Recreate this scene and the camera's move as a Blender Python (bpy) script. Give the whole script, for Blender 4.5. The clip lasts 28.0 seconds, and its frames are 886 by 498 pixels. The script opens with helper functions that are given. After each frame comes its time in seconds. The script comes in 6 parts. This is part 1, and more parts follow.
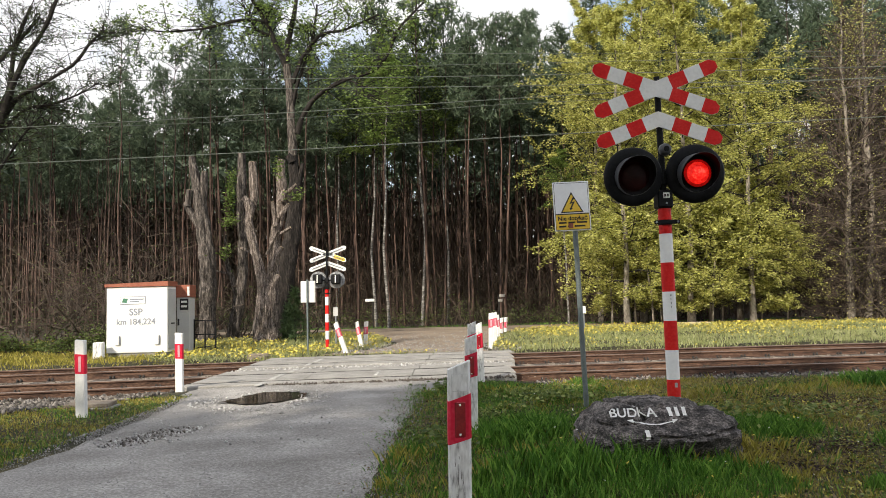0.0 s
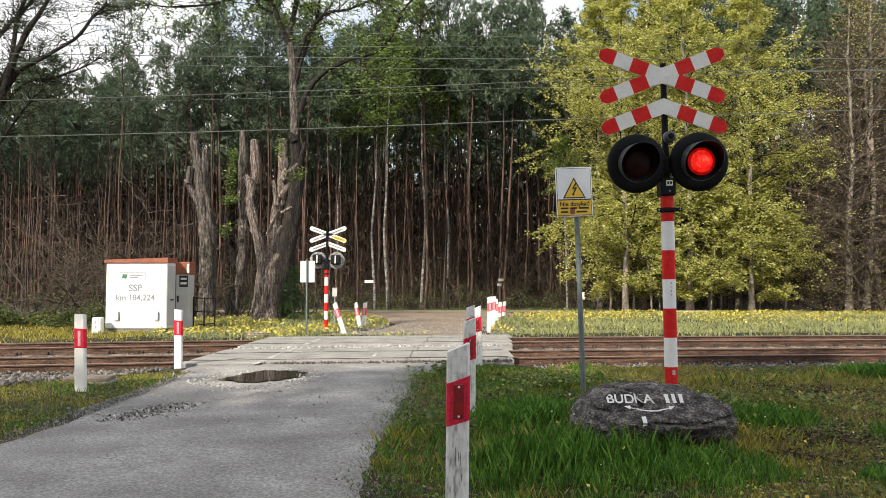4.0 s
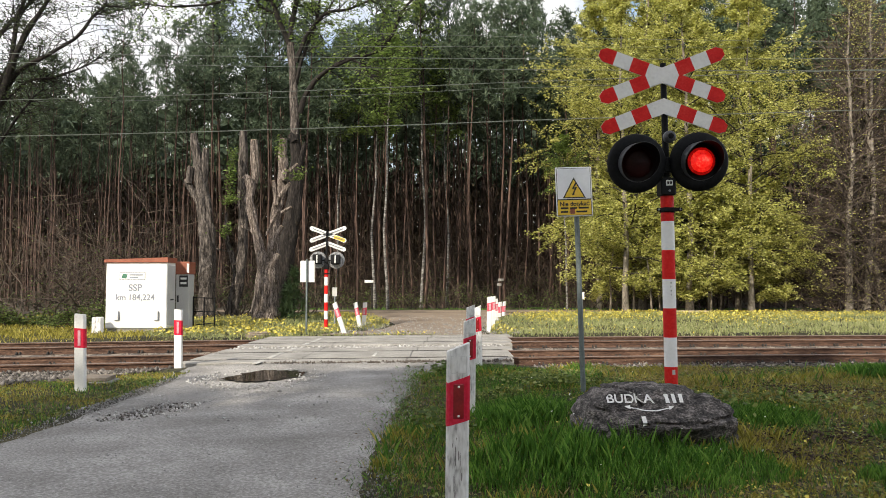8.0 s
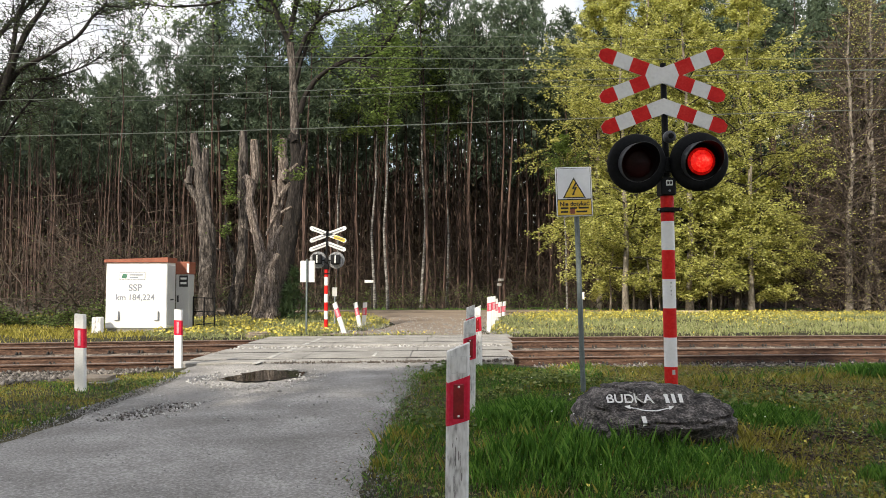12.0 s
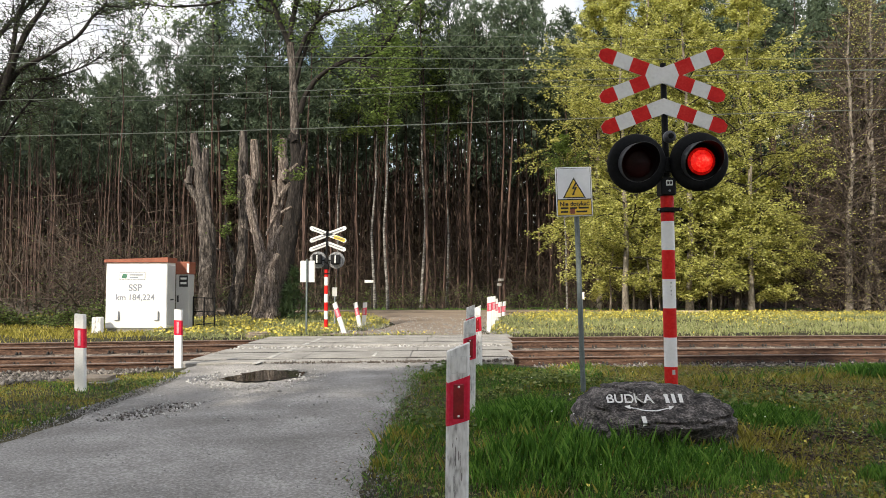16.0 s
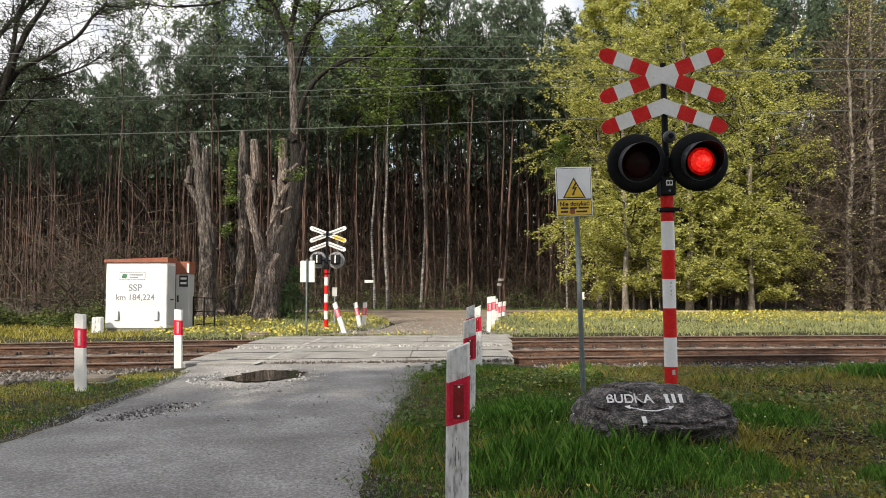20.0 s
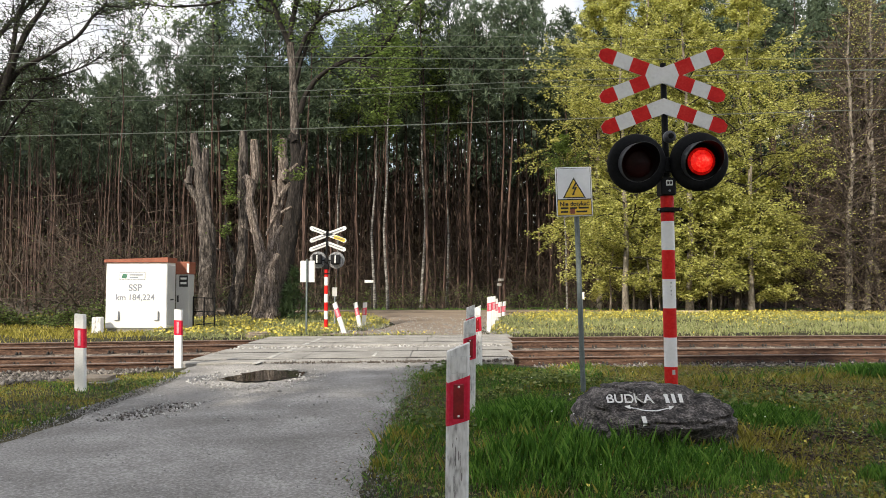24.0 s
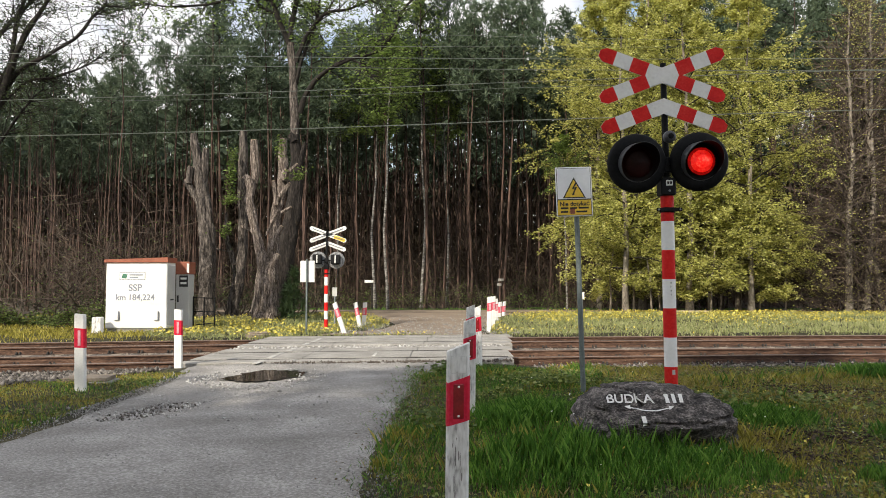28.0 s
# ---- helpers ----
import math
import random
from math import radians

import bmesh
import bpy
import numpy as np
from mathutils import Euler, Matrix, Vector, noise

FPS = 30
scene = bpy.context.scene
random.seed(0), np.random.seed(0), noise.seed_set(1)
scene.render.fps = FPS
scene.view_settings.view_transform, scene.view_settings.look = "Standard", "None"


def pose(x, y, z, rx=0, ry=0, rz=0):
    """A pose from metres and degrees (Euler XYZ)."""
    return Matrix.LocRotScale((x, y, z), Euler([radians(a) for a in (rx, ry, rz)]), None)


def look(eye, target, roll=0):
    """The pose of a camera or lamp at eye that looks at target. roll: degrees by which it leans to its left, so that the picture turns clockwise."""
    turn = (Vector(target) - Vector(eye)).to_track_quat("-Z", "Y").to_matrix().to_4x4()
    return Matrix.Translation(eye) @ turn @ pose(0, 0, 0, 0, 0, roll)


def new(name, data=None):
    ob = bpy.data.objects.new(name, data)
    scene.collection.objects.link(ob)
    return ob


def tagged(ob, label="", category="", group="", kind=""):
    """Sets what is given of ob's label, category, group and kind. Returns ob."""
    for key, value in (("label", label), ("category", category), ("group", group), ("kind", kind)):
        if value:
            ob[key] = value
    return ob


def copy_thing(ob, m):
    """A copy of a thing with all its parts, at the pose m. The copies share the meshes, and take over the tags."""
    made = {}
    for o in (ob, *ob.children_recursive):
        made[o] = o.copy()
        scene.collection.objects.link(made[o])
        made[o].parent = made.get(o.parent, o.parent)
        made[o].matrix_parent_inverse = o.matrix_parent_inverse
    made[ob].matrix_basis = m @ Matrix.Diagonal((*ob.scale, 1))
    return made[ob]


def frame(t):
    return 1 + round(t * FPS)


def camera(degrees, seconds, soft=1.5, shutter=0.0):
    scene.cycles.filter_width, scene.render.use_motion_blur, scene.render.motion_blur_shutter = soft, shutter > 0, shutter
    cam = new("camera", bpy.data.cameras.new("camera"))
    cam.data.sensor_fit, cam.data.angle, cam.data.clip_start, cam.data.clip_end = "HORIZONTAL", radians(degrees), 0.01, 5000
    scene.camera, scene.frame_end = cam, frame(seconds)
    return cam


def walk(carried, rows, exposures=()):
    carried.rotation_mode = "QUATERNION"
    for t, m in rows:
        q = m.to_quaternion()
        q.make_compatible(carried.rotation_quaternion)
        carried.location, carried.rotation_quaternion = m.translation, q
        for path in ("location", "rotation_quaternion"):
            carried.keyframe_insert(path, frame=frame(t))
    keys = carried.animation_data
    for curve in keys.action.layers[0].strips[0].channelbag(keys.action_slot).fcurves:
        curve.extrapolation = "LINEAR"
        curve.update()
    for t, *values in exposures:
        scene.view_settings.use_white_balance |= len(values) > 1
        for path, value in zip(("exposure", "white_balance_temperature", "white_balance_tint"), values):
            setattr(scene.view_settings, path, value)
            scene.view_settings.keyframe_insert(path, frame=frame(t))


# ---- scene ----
cam = camera(60.0, 28.0, soft=0.9)
walk(cam, [
    (0.0, pose(0.014, -0.001, 1.325, 94.09, 1.32, 0.10)),
    (0.5, pose(-0.030, -0.005, 1.337, 94.11, 1.58, 0.09)),
    (1.0, pose(-0.053, -0.012, 1.328, 93.95, 0.63, 0.01)),
    (1.5, pose(-0.030, 0.004, 1.322, 93.59, 0.38, -0.05)),
    (2.0, pose(-0.013, 0.0, 1.321, 93.08, 0.38, 0.0)),
    (2.5, pose(-0.003, -0.002, 1.320, 92.89, 0.32, 0.04)),
    (3.0, pose(0.001, 0.0, 1.320, 92.93, 0.07, -0.05)),
    (3.5, pose(0.0, 0.0, 1.321, 92.84, 0.03, 0.0)),
    (5.5, pose(0.0, 0.0, 1.320, 92.82, 0.0, 0.0)),
    (28.0, pose(0.0, 0.0, 1.320, 92.82, 0.0, 0.0)),
], [(0.0, 0.22), (1.0, 0.22), (2.0, 0.38), (3.0, 0.36), (6.0, 0.23), (15.0, 0.23), (18.0, 0.17), (20.0, 0.10), (24.0, 0.20), (28.0, 0.14)])

# ---- sky and sun ----
SUN_AZ, SUN_EL = 212.0, 33.0      # degrees from north (+y) clockwise, and height


def make_world():
    w = bpy.data.worlds.new("sky")
    scene.world = w
    w.use_nodes = True
    nt = w.node_tree
    nt.nodes.clear()
    out = nt.nodes.new("ShaderNodeOutputWorld")
    bg = nt.nodes.new("ShaderNodeBackground")
    sky = nt.nodes.new("ShaderNodeTexSky")
    sky.sky_type = "NISHITA"
    sky.sun_disc = False
    sky.sun_elevation, sky.sun_rotation = radians(SUN_EL), radians(SUN_AZ)
    tc = nt.nodes.new("ShaderNodeTexCoord")
    noi = nt.nodes.new("ShaderNodeTexNoise")
    noi.inputs["Scale"].default_value, noi.inputs["Detail"].default_value = 3.2, 7
    ramp = nt.nodes.new("ShaderNodeValToRGB")
    ramp.color_ramp.elements[0].position, ramp.color_ramp.elements[1].position = 0.36, 0.52
    mix = nt.nodes.new("ShaderNodeMix")
    mix.data_type = "RGBA"
    mix.inputs[7].default_value = (6.15, 6.12, 6.25, 1)
    bg.inputs["Strength"].default_value = 0.16
    nt.links.new(tc.outputs["Generated"], noi.inputs["Vector"])
    nt.links.new(noi.outputs["Fac"], ramp.inputs["Fac"])
    nt.links.new(ramp.outputs["Color"], mix.inputs[0])
    nt.links.new(sky.outputs["Color"], mix.inputs[6])
    nt.links.new(mix.outputs[2], bg.inputs["Color"])
    nt.links.new(bg.outputs["Background"], out.inputs["Surface"])


make_world()
sun = new("sun", bpy.data.lights.new("sun", "SUN"))
sun.data.energy, sun.data.angle, sun.data.color = 5.0, radians(0.53), (1.0, 0.91, 0.76)
_az, _el = radians(SUN_AZ), radians(SUN_EL)
SUN_DIR = Vector((math.sin(_az) * math.cos(_el), math.cos(_az) * math.cos(_el), math.sin(_el)))
sun.matrix_world = look(SUN_DIR * 80, (0, 0, 0))

# ---- materials ----


def material(name, stops, rough=0.8, metal=0.0, scale=8.0, fine=60.0, bump=0.2, spec=0.4, island=0.0, through_light=0.0, emit=None, stretch=(1, 1, 1), blotch=0.5, world=False, relief=0.02):
    """A procedural surface: stops are 2 or 3 colours mixed by a coarse and a fine noise."""
    m = bpy.data.materials.new(name)
    m.use_nodes = True
    nt = m.node_tree
    L = nt.links.new
    bs = nt.nodes["Principled BSDF"]
    bs.inputs["Roughness"].default_value, bs.inputs["Metallic"].default_value = rough, metal
    bs.inputs["Specular IOR Level"].default_value = spec
    tc = nt.nodes.new("ShaderNodeTexCoord")
    mp = nt.nodes.new("ShaderNodeMapping")
    mp.inputs["Scale"].default_value = stretch
    if world:
        geo = nt.nodes.new("ShaderNodeNewGeometry")
        L(geo.outputs["Position"], mp.inputs["Vector"])
    else:
        L(tc.outputs["Object"], mp.inputs["Vector"])
    n1 = nt.nodes.new("ShaderNodeTexNoise")
    n1.inputs["Scale"].default_value, n1.inputs["Detail"].default_value = scale, 5
    n2 = nt.nodes.new("ShaderNodeTexNoise")
    n2.inputs["Scale"].default_value, n2.inputs["Detail"].default_value = fine, 4
    for n in (n1, n2):
        L(mp.outputs["Vector"], n.inputs["Vector"])
    mixf = nt.nodes.new("ShaderNodeMix")
    mixf.inputs[0].default_value = blotch
    L(n2.outputs["Fac"], mixf.inputs[2])
    L(n1.outputs["Fac"], mixf.inputs[3])
    fac = mixf.outputs[0]
    if island:
        geo = nt.nodes.new("ShaderNodeNewGeometry")
        mi = nt.nodes.new("ShaderNodeMix")
        mi.inputs[0].default_value = island
        L(fac, mi.inputs[2])
        L(geo.outputs["Random Per Island"], mi.inputs[3])
        fac = mi.outputs[0]
    ramp = nt.nodes.new("ShaderNodeValToRGB")
    els = ramp.color_ramp.elements
    spread = [0.39, 0.61] if len(stops) == 2 else [0.37 + 0.26 * i / (len(stops) - 1) for i in range(len(stops))]
    if island > 0.5:
        spread = [0.05 + 0.9 * i / (len(stops) - 1) for i in range(len(stops))]
    while len(els) < len(stops):
        els.new(0.5)
    for e, p, c in zip(els, spread, stops):
        e.position, e.color = p, (*c, 1)
    L(fac, ramp.inputs["Fac"])
    L(ramp.outputs["Color"], bs.inputs["Base Color"])
    if bump:
        b = nt.nodes.new("ShaderNodeBump")
        b.inputs["Strength"].default_value, b.inputs["Distance"].default_value = bump, relief
        L(mixf.outputs[0], b.inputs["Height"])
        L(b.outputs["Normal"], bs.inputs["Normal"])
    if through_light:
        tr = nt.nodes.new("ShaderNodeBsdfTranslucent")
        ms = nt.nodes.new("ShaderNodeMixShader")
        ms.inputs[0].default_value = through_light
        L(ramp.outputs["Color"], tr.inputs["Color"])
        L(bs.outputs[0], ms.inputs[1])
        L(tr.outputs[0], ms.inputs[2])
        L(ms.outputs[0], nt.nodes["Material Output"].inputs["Surface"])
    if emit:
        L(ramp.outputs["Color"], bs.inputs["Emission Color"])
        bs.inputs["Emission Strength"].default_value = emit[1]
    return m


M = {}
M["grass_soil"] = material("grass_soil", [(0.008, 0.007, 0.004), (0.028, 0.027, 0.009), (0.095, 0.078, 0.028)], 0.95, scale=1.2, fine=22, bump=0.5, world=True)
M["forest_floor"] = material("forest_floor", [(0.020, 0.015, 0.010), (0.040, 0.031, 0.020), (0.070, 0.055, 0.032)], 0.95, scale=0.8, fine=9, bump=0.6, world=True)
M["blade"] = material("grass_blade", [(0.013, 0.052, 0.006), (0.083, 0.205, 0.020), (0.30, 0.48, 0.085)], 0.6, island=0.6, bump=0, through_light=0.35, scale=0.9, fine=3)
M["olive_blade"] = material("olive_grass_blade", [(0.085, 0.082, 0.013), (0.32, 0.285, 0.042), (0.68, 0.58, 0.16)], 0.65, island=0.6, bump=0, through_light=0.35, scale=0.9, fine=3)
M["dry_blade"] = material("dry_grass_blade", [(0.16, 0.12, 0.05), (0.36, 0.29, 0.12), (0.55, 0.46, 0.24)], 0.8, island=0.6, bump=0, through_light=0.3)
M["meadow_blade"] = material("meadow_blade", [(0.15, 0.18, 0.055), (0.32, 0.35, 0.14), (0.58, 0.57, 0.32)], 0.7, island=0.6, bump=0, through_light=0.35, scale=0.5, fine=2)
M["dandelion"] = material("dandelion_yellow", [(0.34, 0.30, 0.05), (0.56, 0.47, 0.07), (0.74, 0.64, 0.16)], 0.8, island=0.6, bump=0)
M["white_flower"] = material("white_petal", [(0.65, 0.65, 0.6), (0.8, 0.8, 0.75)], 0.8, island=0.6, bump=0)
M["road"] = material("worn_grey_gravel_asphalt", [(0.155, 0.146, 0.134), (0.255, 0.243, 0.228), (0.43, 0.413, 0.392)], 0.9, scale=1.1, fine=48, bump=0.45, world=True, blotch=0.45)
M["dirt_road"] = material("brown_dirt_road", [(0.18, 0.138, 0.10), (0.275, 0.215, 0.16)], 0.95, scale=0.7, fine=20, bump=0.5, world=True)
M["concrete"] = material("weathered_concrete", [(0.19, 0.18, 0.165), (0.27, 0.26, 0.24), (0.36, 0.345, 0.32)], 0.9, scale=2.5, fine=45, bump=0.35)
M["ballast"] = material("ballast_stone", [(0.025, 0.021, 0.018), (0.10, 0.088, 0.077), (0.33, 0.30, 0.27)], 0.9, island=0.7, scale=3, fine=40, bump=0.3)
M["ballast_brown"] = material("rust_stained_ballast", [(0.030, 0.022, 0.017), (0.12, 0.092, 0.072), (0.34, 0.29, 0.245)], 0.9, island=0.7, scale=3, fine=40, bump=0.3)
M["gravel"] = material("grey_gravel", [(0.165, 0.158, 0.150), (0.275, 0.265, 0.255), (0.45, 0.435, 0.415)], 0.9, island=0.75, scale=3, fine=40, bump=0.3)
M["pale_gravel"] = material("pale_broken_stone", [(0.16, 0.155, 0.148), (0.38, 0.37, 0.355), (0.62, 0.61, 0.59)], 0.9, island=0.75, scale=3, fine=40, bump=0.3)
M["ballast_bed"] = material("ballast_bed", [(0.06, 0.05, 0.042), (0.13, 0.11, 0.095)], 0.95, scale=3, fine=30, bump=0.8, world=True)
M["rust"] = material("rusty_rail_side", [(0.024, 0.013, 0.008), (0.078, 0.041, 0.027), (0.18, 0.105, 0.070)], 0.85, scale=3, fine=20, bump=0.3, stretch=(0.12, 4, 4))
M["rail_head"] = material("polished_rail_head", [(0.16, 0.115, 0.095), (0.26, 0.20, 0.17)], 0.45, metal=0.4, scale=3, fine=30, bump=0.05)
M["white_paint"] = material("dirty_white_paint", [(0.70, 0.695, 0.67), (0.77, 0.765, 0.745), (0.81, 0.805, 0.785)], 0.6, scale=5, fine=45, bump=0.06)
M["band_white"] = material("clean_white_band_paint", [(0.79, 0.79, 0.78), (0.86, 0.86, 0.85)], 0.5, scale=4, fine=40, bump=0.04)
M["post_white"] = material("worn_white_post_paint", [(0.26, 0.255, 0.245), (0.62, 0.615, 0.60), (0.75, 0.75, 0.735), (0.82, 0.82, 0.81)], 0.75, scale=7, fine=45, bump=0.2, stretch=(1, 1, 0.3))
M["cab_white"] = material("white_cabinet_paint", [(0.74, 0.735, 0.71), (0.82, 0.815, 0.79)], 0.5, scale=2, fine=30, bump=0.03)
M["sheet_white"] = material("white_reflective_sheet", [(0.84, 0.85, 0.87), (0.90, 0.91, 0.93)], 0.5, scale=2, fine=30, bump=0.02)
M["cab_grey"] = material("pale_grey_cabinet_paint", [(0.44, 0.44, 0.43), (0.52, 0.52, 0.51)], 0.6, scale=2, fine=30, bump=0.03)
M["red_paint"] = material("faded_red_paint", [(0.56, 0.009, 0.009), (0.64, 0.014, 0.012), (0.68, 0.035, 0.026)], 0.5, scale=7, fine=50, bump=0.04, spec=0.2)
M["red_reflect"] = material("dark_red_reflector", [(0.20, 0.006, 0.01), (0.27, 0.012, 0.015)], 0.25, scale=20, fine=90, bump=0.1, spec=0.6)
M["crimson"] = material("weathered_crimson_paint", [(0.50, 0.008, 0.030), (0.58, 0.014, 0.045), (0.62, 0.04, 0.075)], 0.55, scale=7, fine=50, bump=0.05, spec=0.2)
M["pink_reflect"] = material("pale_pink_reflector", [(0.62, 0.30, 0.34), (0.72, 0.42, 0.45)], 0.4, scale=20, fine=90, bump=0.05)
# post red made paler: the glare on the far bands is in this colour
M["overlit_red"] = material("overlit_pale_red_paint", [(0.56, 0.05, 0.09), (0.64, 0.12, 0.16)], 0.6, scale=9, fine=50, bump=0.04)
M["yellow_paint"] = material("sign_yellow_paint", [(0.80, 0.52, 0.045), (0.88, 0.60, 0.07)], 0.5, scale=6, fine=40, bump=0.02)
M["black_paint"] = material("matt_black_paint", [(0.005, 0.0055, 0.0065), (0.012, 0.0125, 0.014)], 0.55, scale=4, fine=40, bump=0.05, spec=0.12)
# dark enamel raised to grey, so the light falling on it is in the colour
M["hood_grey"] = material("lit_dark_grey_enamel", [(0.055, 0.057, 0.062), (0.085, 0.088, 0.095)], 0.4, scale=5, fine=40, bump=0.03, spec=0.5)
M["back_grey"] = material("weathered_grey_sheet", [(0.10, 0.105, 0.11), (0.22, 0.225, 0.235), (0.36, 0.365, 0.375)], 0.6, scale=7, fine=30, bump=0.05)
M["ink"] = material("black_ink", [(0.012, 0.012, 0.012), (0.03, 0.03, 0.03)], 0.6, bump=0)
M["scrape"] = material("dark_scrape", [(0.06, 0.058, 0.054), (0.13, 0.125, 0.12)], 0.9, scale=30, fine=120, bump=0)
M["label_green"] = material("dull_green_print", [(0.05, 0.16, 0.10), (0.08, 0.22, 0.14)], 0.6, bump=0)
M["grey_ink"] = material("grey_ink", [(0.19, 0.21, 0.25), (0.27, 0.29, 0.335)], 0.6, bump=0)
M["steel"] = material("galvanised_steel", [(0.22, 0.24, 0.25), (0.34, 0.36, 0.37)], 0.5, metal=0.6, scale=8, fine=60, bump=0.05)
M["teal_steel"] = material("dull_green_grey_steel", [(0.11, 0.135, 0.135), (0.18, 0.21, 0.205)], 0.6, metal=0.2, scale=8, fine=60, bump=0.05)
M["roof_red"] = material("brown_red_sheet_roof", [(0.24, 0.075, 0.045), (0.34, 0.12, 0.07)], 0.7, scale=3, fine=30, bump=0.1)
M["boulder"] = material("dark_boulder_rock", [(0.009, 0.008, 0.008), (0.075, 0.066, 0.062), (0.30, 0.265, 0.248)], 0.75, stretch=(1.0, 1.0, 1.6), scale=11, fine=60, bump=1.0, relief=0.04)
M["bark_grey"] = material("grey_brown_bark", [(0.014, 0.012, 0.010), (0.068, 0.057, 0.050), (0.25, 0.215, 0.19)], 0.95, scale=3.5, fine=12, bump=0.9, stretch=(4.5, 4.5, 0.7), relief=0.06)
M["torn_wood"] = material("weathered_torn_wood", [(0.018, 0.014, 0.012), (0.135, 0.108, 0.091), (0.42, 0.355, 0.31)], 0.95, scale=4.5, fine=16, bump=0.9, stretch=(4.5, 4.5, 0.8), relief=0.06)
M["bark_oak"] = material("dark_oak_bark", [(0.006, 0.005, 0.004), (0.020, 0.016, 0.014), (0.060, 0.050, 0.042)], 0.95, scale=2.2, fine=9, bump=1.0, stretch=(2.0, 2.0, 0.6), relief=0.2)
M["bark_beech"] = material("pale_grey_bark", [(0.10, 0.085, 0.068), (0.21, 0.18, 0.145), (0.33, 0.29, 0.24)], 0.9, scale=2.5, fine=14, bump=0.5, stretch=(1.5, 1.5, 0.6))
M["dull_black"] = material("plain_dull_black", [(0.018, 0.016, 0.015), (0.04, 0.036, 0.033)], 0.8, scale=4, fine=30, bump=0.2)
M["bark_pine"] = material("pine_bark", [(0.026, 0.017, 0.013), (0.074, 0.046, 0.036), (0.165, 0.106, 0.083)], 0.95, scale=1.2, fine=5, bump=0.8, stretch=(2, 2, 0.5), relief=0.15)
M["bark_dark"] = material("dark_bark", [(0.008, 0.007, 0.006), (0.032, 0.027, 0.023)], 0.95, scale=3, fine=16, bump=0.8, stretch=(2, 2, 0.4))
M["bark_birch"] = material("birch_bark", [(0.030, 0.027, 0.024), (0.14, 0.13, 0.118), (0.36, 0.35, 0.33)], 0.85, scale=2.2, fine=9, bump=0.3, stretch=(1, 1, 3.5))
M["cut_wood"] = material("pale_cut_wood", [(0.34, 0.26, 0.18), (0.48, 0.38, 0.27)], 0.9, scale=8, fine=50, bump=0.2)
M["brushwood"] = material("dark_brushwood", [(0.030, 0.022, 0.016), (0.062, 0.047, 0.032), (0.080, 0.068, 0.038)], 0.95, island=0.7, scale=0.2, fine=1, bump=0)
M["stick"] = material("dead_brown_stick", [(0.030, 0.021, 0.014), (0.066, 0.047, 0.033), (0.12, 0.088, 0.060)], 0.95, island=0.7, scale=0.2, fine=1, bump=0)
M["twig"] = material("brown_twig", [(0.026, 0.019, 0.015), (0.13, 0.098, 0.075)], 0.95, island=0.5, scale=2, fine=9, bump=0)
M["pale_twig"] = material("pale_brown_twig", [(0.030, 0.022, 0.017), (0.085, 0.065, 0.051), (0.19, 0.150, 0.122)], 0.95, island=0.6, scale=2, fine=9, bump=0)
M["leaf_spring"] = material("fresh_yellow_green_leaf", [(0.10, 0.118, 0.022), (0.50, 0.50, 0.12), (0.80, 0.77, 0.32)], 0.5, island=0.75, bump=0, through_light=0.42, scale=0.35, fine=1.2)
M["leaf_green"] = material("green_leaf", [(0.05, 0.08, 0.018), (0.10, 0.145, 0.03), (0.19, 0.235, 0.07)], 0.55, island=0.75, bump=0, through_light=0.4, scale=0.35, fine=1.2)
M["leaf_fresh"] = material("fresh_green_leaf", [(0.07, 0.115, 0.022), (0.16, 0.24, 0.05), (0.30, 0.39, 0.11)], 0.55, island=0.75, bump=0, through_light=0.45, scale=0.35, fine=1.2)
M["leaf_dull"] = material("dull_green_leaf", [(0.03, 0.05, 0.014), (0.06, 0.085, 0.02)], 0.6, island=0.75, bump=0, through_light=0.25)
M["weed"] = material("light_green_weed_leaf", [(0.040, 0.068, 0.012), (0.14, 0.19, 0.04), (0.40, 0.44, 0.14)], 0.6, island=0.7, bump=0, through_light=0.3)
M["dead_weed"] = material("withered_brown_weed", [(0.018, 0.012, 0.010), (0.055, 0.036, 0.030), (0.12, 0.085, 0.065)], 0.9, island=0.75, bump=0)
M["litter"] = material("brown_leaf_litter", [(0.06, 0.04, 0.02), (0.16, 0.11, 0.055), (0.26, 0.20, 0.11)], 0.9, island=0.75, bump=0)
M["needle"] = material("dark_pine_needle", [(0.034, 0.058, 0.034), (0.072, 0.108, 0.062), (0.145, 0.185, 0.105)], 0.6, island=0.7, bump=0, through_light=0.2, scale=0.3, fine=1)
M["lamp_red"] = material("lit_red_lens", [(0.45, 0.002, 0.002), (0.85, 0.010, 0.006), (1.0, 0.05, 0.03)], 0.3, scale=22, fine=60, bump=0.2, emit=((1, 0, 0), 0.72))
M["lamp_rim"] = material("lit_red_lens_rim", [(0.20, 0.001, 0.001), (0.42, 0.004, 0.003)], 0.3, scale=22, fine=60, bump=0.2, emit=((1, 0, 0), 0.6))
M["lamp_hot"] = material("lit_red_lens_centre", [(0.6, 0.004, 0.003), (0.95, 0.02, 0.012), (1.0, 0.09, 0.05)], 0.3, scale=22, fine=60, bump=0.2, emit=((1, 0, 0), 0.95))
M["lamp_dark"] = material("unlit_dark_red_lens", [(0.012, 0.002, 0.002), (0.024, 0.004, 0.004)], 0.4, scale=20, fine=90, bump=0.1, spec=0.12)
M["water"] = material("dark_puddle_water", [(0.045, 0.038, 0.030), (0.07, 0.060, 0.048)], 0.04, scale=2, fine=8, bump=0.01, spec=0.5, world=True)
